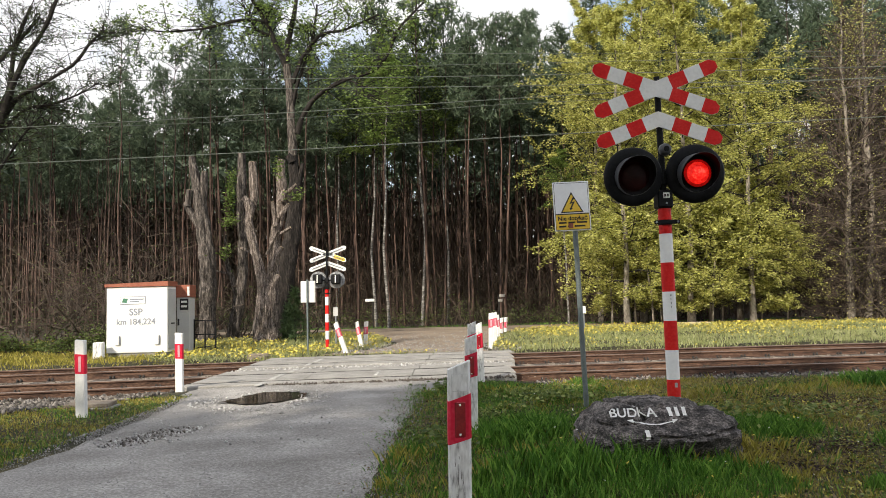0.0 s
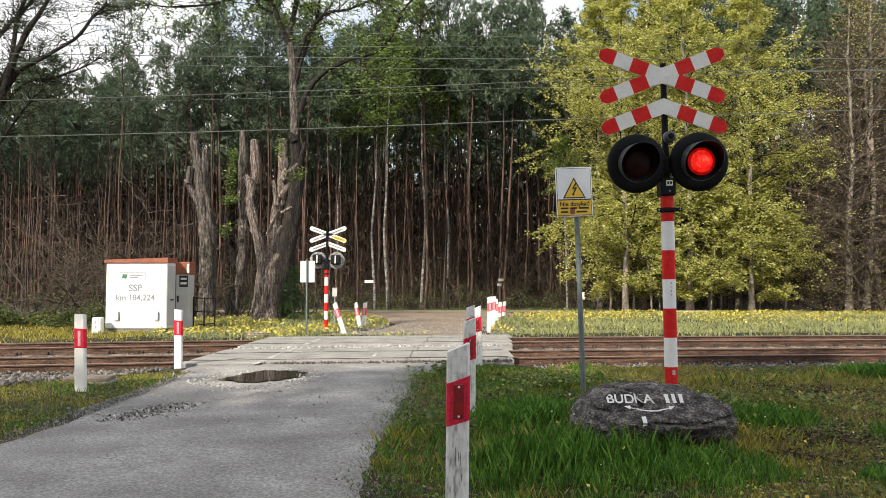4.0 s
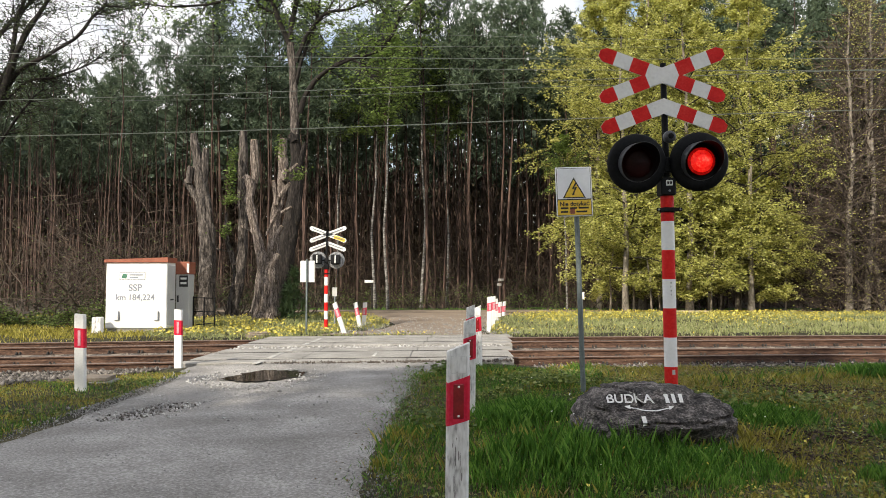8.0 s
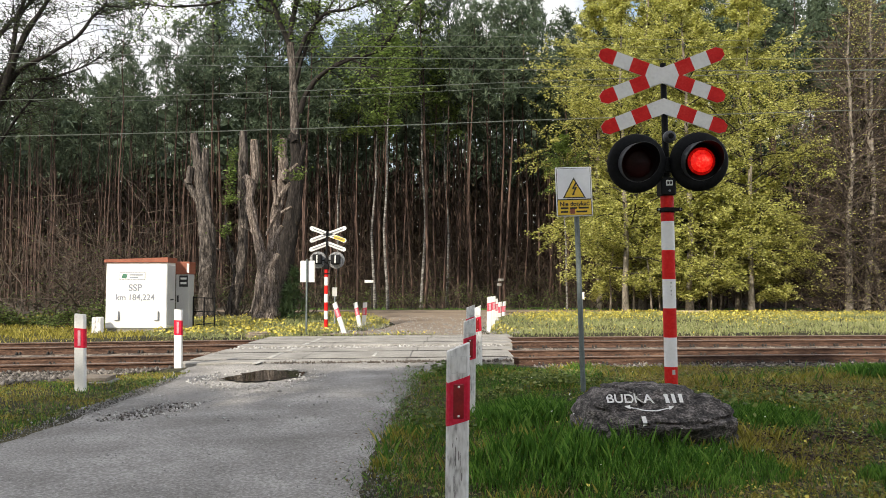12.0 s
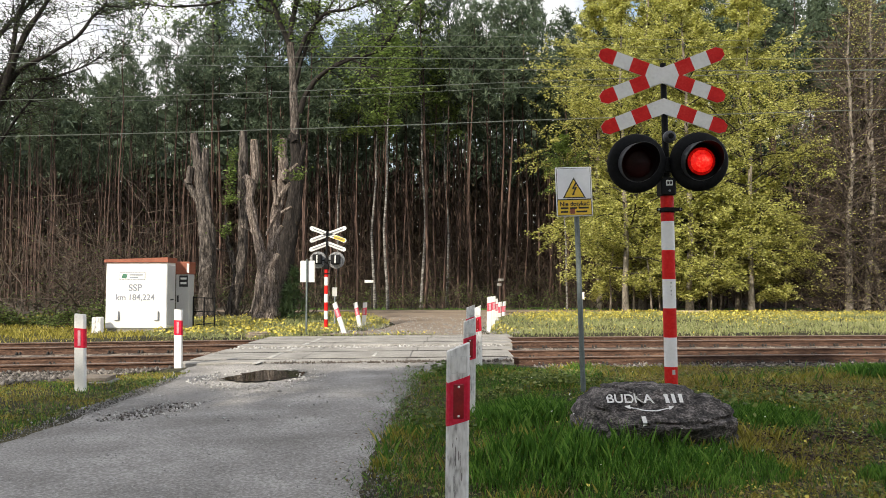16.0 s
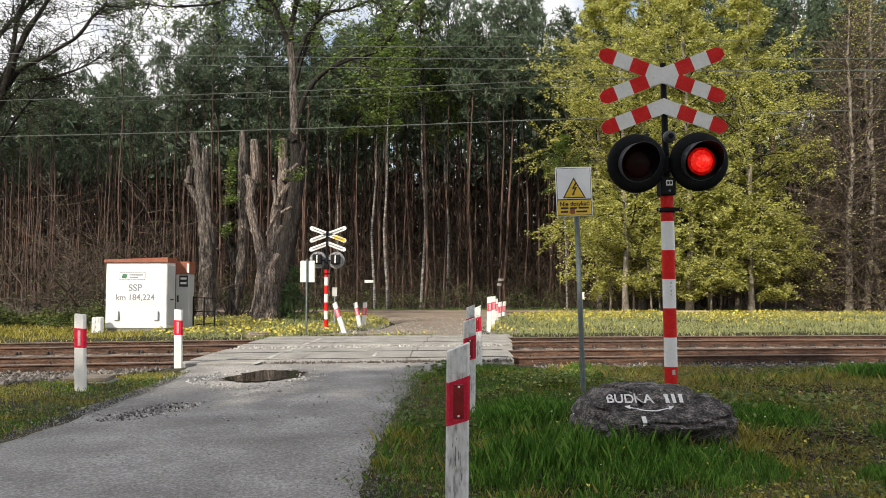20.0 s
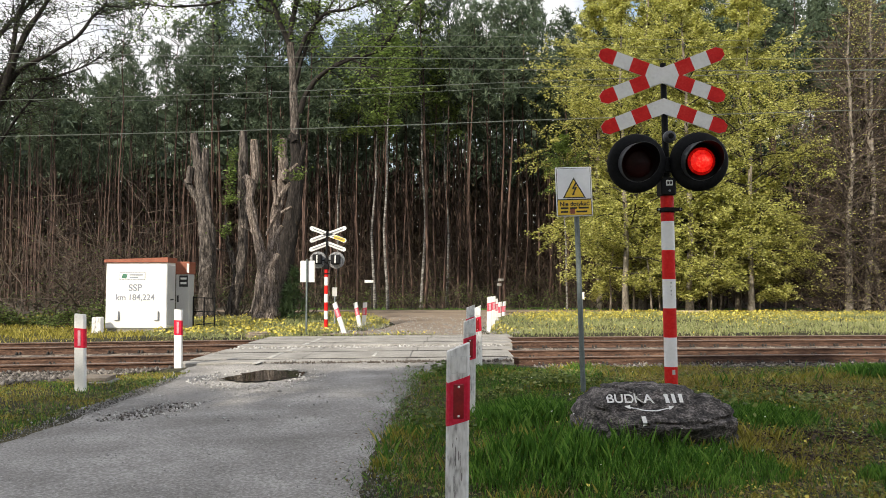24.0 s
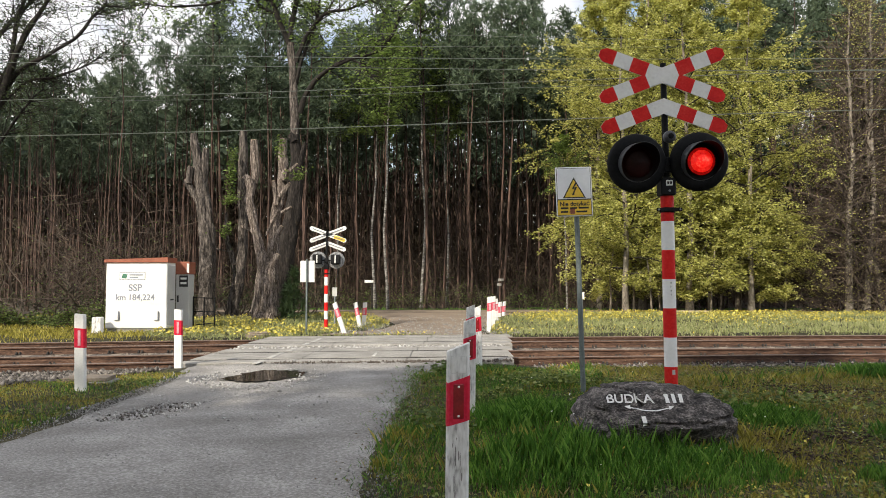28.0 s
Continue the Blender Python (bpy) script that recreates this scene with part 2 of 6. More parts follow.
M["faded_line"] = material("faded_white_line", [(0.24, 0.235, 0.22), (0.40, 0.39, 0.37), (0.6, 0.59, 0.56)], 0.9, scale=3, fine=30, bump=0.1, world=True)
M["spruce"] = material("spruce_needle", [(0.03, 0.06, 0.02), (0.06, 0.10, 0.035), (0.10, 0.15, 0.05)], 0.6, island=0.7, bump=0, through_light=0.25)
M["wire"] = material("grey_green_wire", [(0.10, 0.115, 0.10), (0.17, 0.19, 0.165)], 0.5, metal=0.3, bump=0)
M["dirty_concrete"] = material("dirty_brown_concrete", [(0.13, 0.105, 0.08), (0.20, 0.165, 0.13), (0.27, 0.23, 0.18)], 0.9, scale=3, fine=40, bump=0.3)
M["brick_tan"] = material("tan_concrete_slab", [(0.42, 0.33, 0.22), (0.55, 0.45, 0.32)], 0.9, scale=4, fine=40, bump=0.2)

# ---- mesh helpers ----


class Geo:
    """Vertices and faces of one mesh."""

    def __init__(self):
        self.v, self.f = [], []

    def add(self, vs, fs, m=None):
        k = len(self.v)
        self.v += [tuple(m @ Vector(p)) if m else tuple(p) for p in vs]
        self.f += [tuple(i + k for i in q) for q in fs]
        return self

    def box(self, lo, hi, b=0.0, m=None):
        """An upright box, its edges cut by b."""
        (x0, y0, z0), (x1, y1, z1) = lo, hi
        if b <= 0:
            vs = [(x, y, z) for z in (z0, z1) for y in (y0, y1) for x in (x0, x1)]
            return self.add(vs, [(0, 2, 3, 1), (4, 5, 7, 6), (0, 1, 5, 4), (2, 6, 7, 3), (0, 4, 6, 2), (1, 3, 7, 5)], m)
        bm = bmesh.new()
        bmesh.ops.create_cube(bm, size=1)
        for v in bm.verts:
            v.co = Vector(((x0 + x1) / 2 + v.co.x * (x1 - x0), (y0 + y1) / 2 + v.co.y * (y1 - y0), (z0 + z1) / 2 + v.co.z * (z1 - z0)))
        bmesh.ops.bevel(bm, geom=bm.edges[:], offset=b, segments=1, affect="EDGES")
        bm.verts.index_update()
        self.add([v.co for v in bm.verts], [[v.index for v in f.verts] for f in bm.faces], m)
        bm.free()
        return self

    def tube(self, pts, radii, n=8, m=None, rough=0.0, squash=1.0):
        """A round bar along a line of points."""
        pts = [Vector(p) for p in pts]
        vs, fs = [], []
        last = Vector((1, 0.13, 0.07)).normalized()
        for i, p in enumerate(pts):
            d = (pts[min(i + 1, len(pts) - 1)] - pts[max(i - 1, 0)])
            d = d.normalized() if d.length > 1e-9 else Vector((0, 0, 1))
            u = last - d * last.dot(d)
            if u.length < 0.05:
                u = d.orthogonal()
            u.normalize()
            last = u
            w = d.cross(u)
            for k in range(n):
                a = 2 * math.pi * k / n
                r = radii[i] * (1 + (noise.noise(Vector((math.cos(a) * 1.7 + p.x * 3, math.sin(a) * 1.7 + p.y * 3, p.z * 0.9))) * rough if rough else 0))
                vs.append(p + u * (r * math.cos(a)) + w * (r * squash * math.sin(a)))
        for i in range(len(pts) - 1):
            for k in range(n):
                a, b = i * n + k, i * n + (k + 1) % n
                fs.append((a, b, b + n, a + n))
        fs.append(tuple(range(n))[::-1])
        fs.append(tuple((len(pts) - 1) * n + k for k in range(n)))
        return self.add(vs, fs, m)

    def prism(self, poly, y0, y1, m=None):
        """A flat shape in x and z, thick from y0 to y1."""
        n = len(poly)
        vs = [(x, y0, z) for x, z in poly] + [(x, y1, z) for x, z in poly]
        fs = [tuple(range(n)), tuple(range(n, 2 * n))[::-1]]
        fs += [(i, i + n, (i + 1) % n + n, (i + 1) % n) for i in range(n)]
        return self.add(vs, fs, m)

    def lathe(self, prof, n=32, m=None, arc=(0, 360)):
        """A profile of (radius, depth along -y) turned about the y axis."""
        full = arc[1] - arc[0] >= 360
        k = n if full else n + 1
        vs, fs = [], []
        for r, d in prof:
            for i in range(k):
                a = radians(arc[0] + (arc[1] - arc[0]) * i / n)
                vs.append((r * math.cos(a), -d, r * math.sin(a)))
        for j in range(len(prof) - 1):
            for i in range(n):
                a, b = j * k + i, j * k + (i + 1) % k
                fs.append((a, b, b + k, a + k))
        return self.add(vs, fs, m)


def part(name, geo, mat, parent=None, label="", smooth=False):
    me = bpy.data.meshes.new(name)
    me.from_pydata(geo.v, [], geo.f)
    me.update()
    me.materials.append(M[mat])
    if smooth:
        me.polygons.foreach_set("use_smooth", [True] * len(me.polygons))
        me.set_sharp_from_angle(angle=radians(50))
    ob = new(name, me)
    if parent is not None:
        ob.parent = parent
    if label:
        ob["label"] = label
    return ob


def np_mesh(name, verts, k, mat, parent=None, smooth=False):
    """A mesh of loose faces: verts holds k corners for each face in turn."""
    verts = np.asarray(verts, dtype=np.float32).reshape(-1, 3)
    n = len(verts) // k
    me = bpy.data.meshes.new(name)
    me.vertices.add(n * k)
    me.vertices.foreach_set("co", verts.ravel())
    me.loops.add(n * k)
    me.loops.foreach_set("vertex_index", np.arange(n * k, dtype=np.int32))
    me.polygons.add(n)
    me.polygons.foreach_set("loop_start", np.arange(0, n * k, k, dtype=np.int32))
    me.update(calc_edges=True)
    me.validate()
    me.materials.append(M[mat])
    ob = new(name, me)
    if parent is not None:
        ob.parent = parent
    return ob


def thing(name, m=None, label="", category="", group="", kind=""):
    ob = new(name)
    ob.empty_display_size = 0.2
    if m is not None:
        ob.matrix_world = m
    return tagged(ob, label, category, group, kind)


def lettering(name, text, size, mat, parent, m, thick=0.002):
    """Words in the built-in font, each a flat mesh facing -y, together centred on m."""
    made, at = [], 0.0
    for word in text.split():
        cu = bpy.data.curves.new(name, "FONT")
        cu.body, cu.size, cu.extrude, cu.offset = word, size, thick / 2, 0.018 * size
        tmp = bpy.data.objects.new(name, cu)
        me = bpy.data.meshes.new_from_object(tmp)
        bpy.data.objects.remove(tmp)
        bpy.data.curves.remove(cu)
        made.append((me, at))
        at += max(v.co.x for v in me.vertices) + 0.3 * size
    for me, x in made:
        me.transform(m @ Matrix.Rotation(radians(90), 4, "X") @ Matrix.Translation((x - (at - 0.3 * size) / 2, 0, 0)))
        me.materials.clear()
        me.materials.append(M[mat])
        new(name, me).parent = parent


def smoothstep(a, b, x):
    t = min(1.0, max(0.0, (x - a) / (b - a)))
    return t * t * (3 - 2 * t)


RNG = np.random.default_rng(7)

# ---- the lie of the land ----


def track_y(x, off=0.0):
    """The line of the farthest rail, and lines parallel to it (off metres nearer)."""
    c = max(-18.0, min(18.0, x))
    y = 19.52 + 0.136 * c - c * c / 240
    y += (x - c) * (0.136 - c / 120)
    return y - off


ROAD_L, ROAD_R = -3.78, -0.42


def in_track(x, y):
    """1 within the track bed, 0 outside it."""
    near, far = track_y(x, 6.6), track_y(x, -1.0)
    return smoothstep(near - 0.05, near + 0.7, y) * (1 - smoothstep(far - 0.2, far + 0.7, y))


def on_crossing(x):
    return smoothstep(-5.3, -4.5, x) * (1 - smoothstep(1.5, 2.1, x))


def ground_z(x, y):
    z = 0.0
    z += 0.10 * smoothstep(0.0, 1.4, x) * (1 - smoothstep(9.0, 11.6, y))
    z -= 0.07 * smoothstep(0.7, 1.8, x) * smoothstep(10.8, 12.6, y) * (1 - smoothstep(20, 21, y))
    z += 0.05 * (1 - smoothstep(-5.2, -4.0, x)) * (1 - smoothstep(9.5, 11.5, y))
    z += 0.16 * smoothstep(23, 32, y)
    bump = 0.05 * noise.noise(Vector((x * 0.45, y * 0.45, 1.0))) + 0.02 * noise.noise(Vector((x * 1.7, y * 1.7, 4.0)))
    flat = 1.0
    if ROAD_L - 0.6 < x < ROAD_R + 0.6:
        flat = 0.25
    z += bump * flat
    tr = in_track(x, y) * (1 - on_crossing(x))
    z = z * (1 - tr) - 0.26 * tr
    if on_crossing(x) > 0 and track_y(x, 6.05) < y < track_y(x, -0.85):
        z = min(z, -0.12)
    z += 2.2 * smoothstep(60, 140, y) * smoothstep(-200, -10, -abs(x)) * 0.3
    return z


def spaced(lo, hi, step, far):
    xs = list(np.arange(lo, hi + 1e-6, step))
    d, x = step, xs[-1]
    while x < far:
        d *= 1.5
        x += d
        xs.append(x)
    d, x, left = step, xs[0], []
    while x > -far:
        d *= 1.5
        x -= d
        left.append(x)
    return left[::-1] + xs


def make_ground():
    xs, ys = spaced(-16, 16, 0.4, 900), spaced(2, 42, 0.35, 900)
    vs = [(x, y, ground_z(x, y)) for y in ys for x in xs]
    nx = len(xs)
    fs = [(j * nx + i, j * nx + i + 1, (j + 1) * nx + i + 1, (j + 1) * nx + i) for j in range(len(ys) - 1) for i in range(nx - 1)]
    g = Geo()
    g.v, g.f = vs, fs
    ob = part("ground", g, "grass_soil", smooth=True)
    ob.data.materials.append(M["forest_floor"])
    for p in ob.data.polygons:
        c = p.center
        edge = 38.6 + 1.5 * noise.noise(Vector((c.x * 0.2, 0, 0)))
        if c.x > 3:
            edge = 34.5 + 1.5 * noise.noise(Vector((c.x * 0.2, 0, 0)))
        if c.x < -5:
            edge = 29.0 + 1.0 * noise.noise(Vector((c.x * 0.3, 0, 0)))
        p.material_index = 1 if c.y > edge else 0
    tagged(ob, "uneven ground with spring grass and forest litter", "ground", kind="structure")


make_ground()


def strip(name, rows, mat, lift, label, jag=0.12, nx=14, sub=0.4):
    """A sheet laid on the ground between a left and a right edge, given as rows of (y, left, right)."""
    g = Geo()
    ys = []
    for (y0, a0, b0), (y1, a1, b1) in zip(rows, rows[1:]):
        n = max(1, int((y1 - y0) / sub))
        ys += [(y0 + (y1 - y0) * i / n, a0 + (a1 - a0) * i / n, b0 + (b1 - b0) * i / n) for i in range(n)]
    ys.append(rows[-1])
    for y, a, b in ys:
        a += jag * noise.noise(Vector((y * 1.3, 3.0, 0))) + jag * 0.6 * noise.noise(Vector((y * 4.1, 8.0, 0)))
        b += jag * noise.noise(Vector((y * 1.3, 13.0, 0))) + jag * 0.6 * noise.noise(Vector((y * 4.1, 18.0, 0)))
        for i in range(nx + 1):
            x = a + (b - a) * i / nx
            e = min(i, nx - i)
            g.v.append((x, y, (-0.03 if e == 0 else lift) + ground_z(x, y)))
    for j in range(len(ys) - 1):
        for i in range(nx):
            k = j * (nx + 1) + i
            g.f.append((k, k + 1, k + nx + 2, k + nx + 1))
    return tagged(part(name, g, mat, smooth=True), label, "road", kind="structure")


strip("road", [(-40, -4.2, -0.3), (3, -4.1, -0.44), (5, ROAD_L - 0.1, ROAD_R - 0.02), (8, ROAD_L, ROAD_R + 0.04), (11, -3.95, -0.24), (12.4, -4.3, 0.0), (13.5, -4.5, 0.5)], "road", 0.03, "worn grey gravel and asphalt lane leading to the rails", sub=0.25)
strip("road_far", [(20.7, -4.1, 1.8), (22, -3.1, 1.35), (24, -2.0, 1.3), (26, -1.75, 1.6), (29, -2.4, 2.2), (32, -3.6, 3.0), (34, -6.0, 5.0)], "dirt_road", 0.03, "brown dirt lane beyond the rails", nx=10)
strip("road_forest", [(34, -14, 46), (35, -16, 48), (37.6, -16, 48)], "dirt_road", 0.035, "brown dirt track along the forest edge", nx=40)


def along(g, prof, off, x0, x1, step, z):
    """A profile of (across, up) drawn along the track."""
    xs = np.arange(x0, x1 + 1e-6, step)
    k = len(prof)
    base = len(g.v)
    for x in xs:
        y = track_y(x, off)
        for a, u in prof:
            g.v.append((x, y + a, z + u))
    for j in range(len(xs) - 1):
        for i in range(k):
            a, b = base + j * k + i, base + j * k + (i + 1) % k
            g.f.append((a, a + k, b + k, b))
    g.f.append(tuple(base + i for i in range(k)))
    g.f.append(tuple(base + (len(xs) - 1) * k + i for i in range(k))[::-1])


RAIL_TOP = 0.03
RAILS = [0.0, 1.505, 4.0, 5.505]
TRACK_X0, TRACK_X1 = -26.0, 26.0


def make_bed():
    g = Geo()
    along(g, [(-1.1, -0.12), (7.7, -0.12), (7.7, 0.0), (6.9, 0.075), (0.3, 0.075), (-0.7, 0.02)], 6.9, TRACK_X0, TRACK_X1, 1.0, -0.205)
    tagged(part("ballast_bed", g, "ballast_bed"), "dark crushed stone bed under both tracks", "track bed", kind="structure")


make_bed()


def make_rails():
    web = [(-0.072, 0), (0.072, 0), (0.072, 0.012), (0.012, 0.032), (0.010, 0.118), (0.034, 0.128), (0.034, 0.146), (-0.034, 0.146), (-0.034, 0.128), (-0.010, 0.118), (-0.012, 0.032), (-0.072, 0.012)]
    head = [(-0.034, 0), (0.034, 0), (0.034, 0.007), (0.027, 0.013), (-0.027, 0.013), (-0.034, 0.007)]
    for i, off in enumerate(RAILS):
        r = thing("rail", label="rusty steel rail on concrete sleepers", category="rail", group="railway rails")
        g = Geo()
        along(g, web, off, TRACK_X0, TRACK_X1, 0.5, RAIL_TOP - 0.159)
        part("web", g, "rust", r)
        g = Geo()
        along(g, head, off, TRACK_X0, TRACK_X1, 0.5, RAIL_TOP - 0.0128)
        part("head", g, "rail_head", r, "worn shiny running surface")
        clip = Geo()
        across = [(-0.15, -0.012), (-0.15, 0.012), (-0.125, 0.02), (-0.118, 0.052), (-0.092, 0.052), (-0.085, 0.03), (-0.06, 0.022), (-0.06, -0.006), (0.06, -0.006), (0.06, 0.022), (0.085, 0.03), (0.092, 0.052), (0.118, 0.052), (0.125, 0.02), (0.15, 0.012), (0.15, -0.012)]
        for a, b in ((-0.052, -0.024), (0.024, 0.052)):
            clip.prism(across, a, b, Matrix.Rotation(radians(90), 4, "Z"))
        first = None
        for x in np.arange(-13.8, 13.9, 0.6):
            if -4.8 < x < 1.7:
                continue
            m = pose(x, track_y(x, off), RAIL_TOP - 0.142)
            if first is None:
                first = part("clip", clip, "dull_black", r, "rusty rail fastening")
                first.matrix_basis = m
            else:
                c = new("clip", first.data)
                c.parent, c.matrix_basis = r, m


make_rails()


def make_sleepers():
    for off in (0.75, 4.75):
        base = None
        for x in np.arange(-13.8, 13.9, 0.6):
            if -4.8 < x < 1.7:
                continue
            m = pose(x, track_y(x, off), -0.275, 0, 0, math.degrees(math.atan(0.136 - x / 120)))
            if base is None:
                g = Geo()
                g.prism([(-0.14, 0), (0.14, 0), (0.11, 0.146), (-0.11, 0.146)], -1.28, 1.28)
                base = part("sleeper", g, "dirty_concrete")
                base.matrix_world = m
                tagged(base, "weathered grey concrete railway sleeper", "sleeper", "railway sleepers")
            else:
                copy_thing(base, m)


make_sleepers()


def np_solid(name, verts, faces, mat, parent=None, smooth=False):
    """A mesh of many closed pieces: verts (n, k, 3) and the faces of one piece."""
    n, k, _ = verts.shape
    faces = np.asarray(faces, dtype=np.int32)
    q = faces.shape[1]
    idx = (faces[None] + (np.arange(n, dtype=np.int32) * k)[:, None, None]).reshape(-1)
    me = bpy.data.meshes.new(name)
    me.vertices.add(n * k)
    me.vertices.foreach_set("co", verts.astype(np.float32).ravel())
    me.loops.add(len(idx))
    me.loops.foreach_set("vertex_index", idx)
    me.polygons.add(len(idx) // q)
    me.polygons.foreach_set("loop_start", np.arange(0, len(idx), q, dtype=np.int32))
    me.update(calc_edges=True)
    me.materials.append(M[mat])
    if smooth:
        me.polygons.foreach_set("use_smooth", [True] * len(me.polygons))
    ob = new(name, me)
    if parent is not None:
        ob.parent = parent
    return ob


OCTA_V = np.array([(1, 0, 0), (-1, 0, 0), (0, 1, 0), (0, -1, 0), (0, 0, 1), (0, 0, -1)], dtype=float)
OCTA_F = [(0, 2, 4), (2, 1, 4), (1, 3, 4), (3, 0, 4), (2, 0, 5), (1, 2, 5), (3, 1, 5), (0, 3, 5)]


def stones(name, pts, size, mat, label, category):
    """Many small broken stones lying at the points."""
    pts = np.asarray(pts, dtype=float)
    n = len(pts)
    v = np.repeat(OCTA_V[None], n, 0) * (1 + RNG.uniform(-0.45, 0.45, (n, 6, 1)))
    v *= RNG.uniform(0.6, 1.25, (n, 1, 3))
    a = RNG.uniform(0, 6.28, n)
    b = RNG.uniform(-0.7, 0.7, n)
    ca, sa, cb, sb = np.cos(a), np.sin(a), np.cos(b), np.sin(b)
    R = np.zeros((n, 3, 3))
    R[:, 0, 0], R[:, 0, 1], R[:, 0, 2] = ca, -sa * cb, sa * sb
    R[:, 1, 0], R[:, 1, 1], R[:, 1, 2] = sa, ca * cb, -ca * sb
    R[:, 2, 1], R[:, 2, 2] = sb, cb
    v = np.einsum("nij,nkj->nki", R, v) * (size * RNG.uniform(0.5, 1.3, (n, 1, 1)))
    v += pts[:, None, :]
    v[..., 2] += RNG.uniform(-0.3, 0.5, (n, 1)) * size
    return tagged(np_solid(name, v, OCTA_F, mat), label, category, kind="stuff")


def scatter_xy(n, x0, x1, y0, y1, keep=None):
    out = []
    xs, ys = RNG.uniform(x0, x1, n), RNG.uniform(y0, y1, n)
    for x, y in zip(xs, ys):
        if keep is None or keep(x, y):
            out.append((x, y))
    return out


def bed_z(x, y):
    return max(ground_z(x, y), -0.135 if track_y(x, 6.2) < y < track_y(x, -0.4) else -1)


def on_ballast(x, y):
    """The loose stone that spreads from the track towards the lane."""
    edge = 9.45 + 0.45 * noise.noise(Vector((x * 0.9, 0, 0))) + 2.1 * max(0, x + 5.7)
    return y > edge and x < -4.45


def make_ballast():
    pts = [(x, y, bed_z(x, y) + 0.01 - 0.06 * smoothstep(12.0, 13.0, y)) for x, y in scatter_xy(13000, -10.5, -4.2, 9.3, 14.0, lambda x, y: on_ballast(x, y) and y < track_y(x, 5.6))]
    pts += [(x, y, bed_z(x, y) + 0.005) for x, y in scatter_xy(3200, 1.6, 10, 12.2, 14.6, lambda x, y: track_y(x, 6.3) < y < track_y(x, 5.6))]
    stones("ballast", pts, 0.036, "ballast", "loose grey-brown crushed stone beside the rails", "ballast")
    mid = [(x, y, -0.158) for x, y in scatter_xy(26000, -13, 13, 12.6, 20.5, lambda x, y: not -4.4 < x < 1.45 and (track_y(x, 3.9) < y < track_y(x, 1.6) or track_y(x, 5.4) < y < track_y(x, 4.1) or track_y(x, 1.4) < y < track_y(x, 0.1)))]
    stones("ballast", mid, 0.036, "ballast_brown", "loose rust-stained crushed stone between the rails", "ballast")


make_ballast()


def make_gravel():
    def keep(x, y):
        edge = abs(x - ROAD_R) < 0.18 or x < -3.5
        patch = math.hypot((x + 3.3) / 1.1, (y - 9.4) / 1.7) < 1 or math.hypot((x + 2.7) / 1.2, (y - 11.0) / 1.25) < 1.1
        line = 12.1 < y < 13.3
        if math.hypot((x + 2.62) / 0.5, (y - 11.1) / 0.68) < 1:
            return RNG.random() < 0.05
        return RNG.random() < (0.7 if patch or line else 0.24 if edge else 0.2)
    pts = [(x, y, ground_z(x, y) + 0.027) for x, y in scatter_xy(80000, -3.88, -0.3, 4.6, 13.3, keep)]
    stones("gravel", pts, 0.0068, "gravel", "loose grey gravel scattered over the lane", "gravel")
    pts = [(x, y, ground_z(x, y) + 0.034) for x, y in scatter_xy(5200, -4.1, -1.2, 7.3, 12.3, lambda x, y: RNG.random() < 0.8 * max(0, 1 - math.hypot((x + 3.0 - 0.32 * (y - 8.0)) / 0.45, (y - 8.0) / 0.95)) + max(0, 1 - abs(math.hypot((x + 2.6) / 0.75, (y - 10.95) / 1.0) - 1) / 0.35) * (0.9 if y < 11.2 else 0.4) + 0.02)]
    stones("gravel", pts, 0.018, "pale_gravel", "coarse broken stones round the puddle and a pothole", "gravel")
    pts = [(x, y, ground_z(x, y) + 0.032) for x, y in scatter_xy(2600, -4.0, -2.3, 7.4, 8.9, lambda x, y: RNG.random() < max(0, 1 - math.hypot((x + 3.03 - 0.32 * (y - 8.0)) / 0.30, (y - 8.0) / 0.75)))]
    stones("gravel", pts, 0.014, "ballast", "dark damp stones in a shallow pothole", "gravel")
    pts = [(x, y, 0.036) for x, y in scatter_xy(5200, -4.3, 1.2, 13.0, 13.9, lambda x, y: track_y(x, 6.35) < y < track_y(x, 6.03) and RNG.random() < 0.25 + 0.75 * smoothstep(0.4, 0.6, 0.5 + 0.5 * noise.noise(Vector((x * 1.6, 0, 3)))))]
    stones("gravel", pts, 0.020, "ballast_bed", "dark dirty grit along the edge of the slabs", "gravel")
    pts = [(x, y, ground_z(x, y) + 0.04) for x, y in scatter_xy(5000, -3.0, 2.2, 20.7, 31.0, lambda x, y: RNG.random() < 0.9 - 0.085 * (y - 20.7))]
    stones("gravel", pts, 0.02, "gravel", "pale rubble on the lane beyond the rails", "gravel")


make_gravel()


def make_puddle():
    g = Geo()
    n = 120
    for i in range(n):
        a = 2 * math.pi * i / n
        r = 1 + 0.40 * noise.noise(Vector((math.cos(a) * 1.6, math.sin(a) * 1.6, 5.0))) + 0.16 * noise.noise(Vector((math.cos(a) * 6, math.sin(a) * 6, 2.0)))
        g.v.append((-2.56 + 0.53 * r * math.cos(a) + 0.1 * r * math.sin(a), 11.1 + 0.66 * r * math.sin(a), 0.047))
    g.f.append(tuple(range(n)))
    tagged(part("puddle", g, "water"), "shallow dark puddle in the lane reflecting trees", "puddle", kind="structure")


make_puddle()


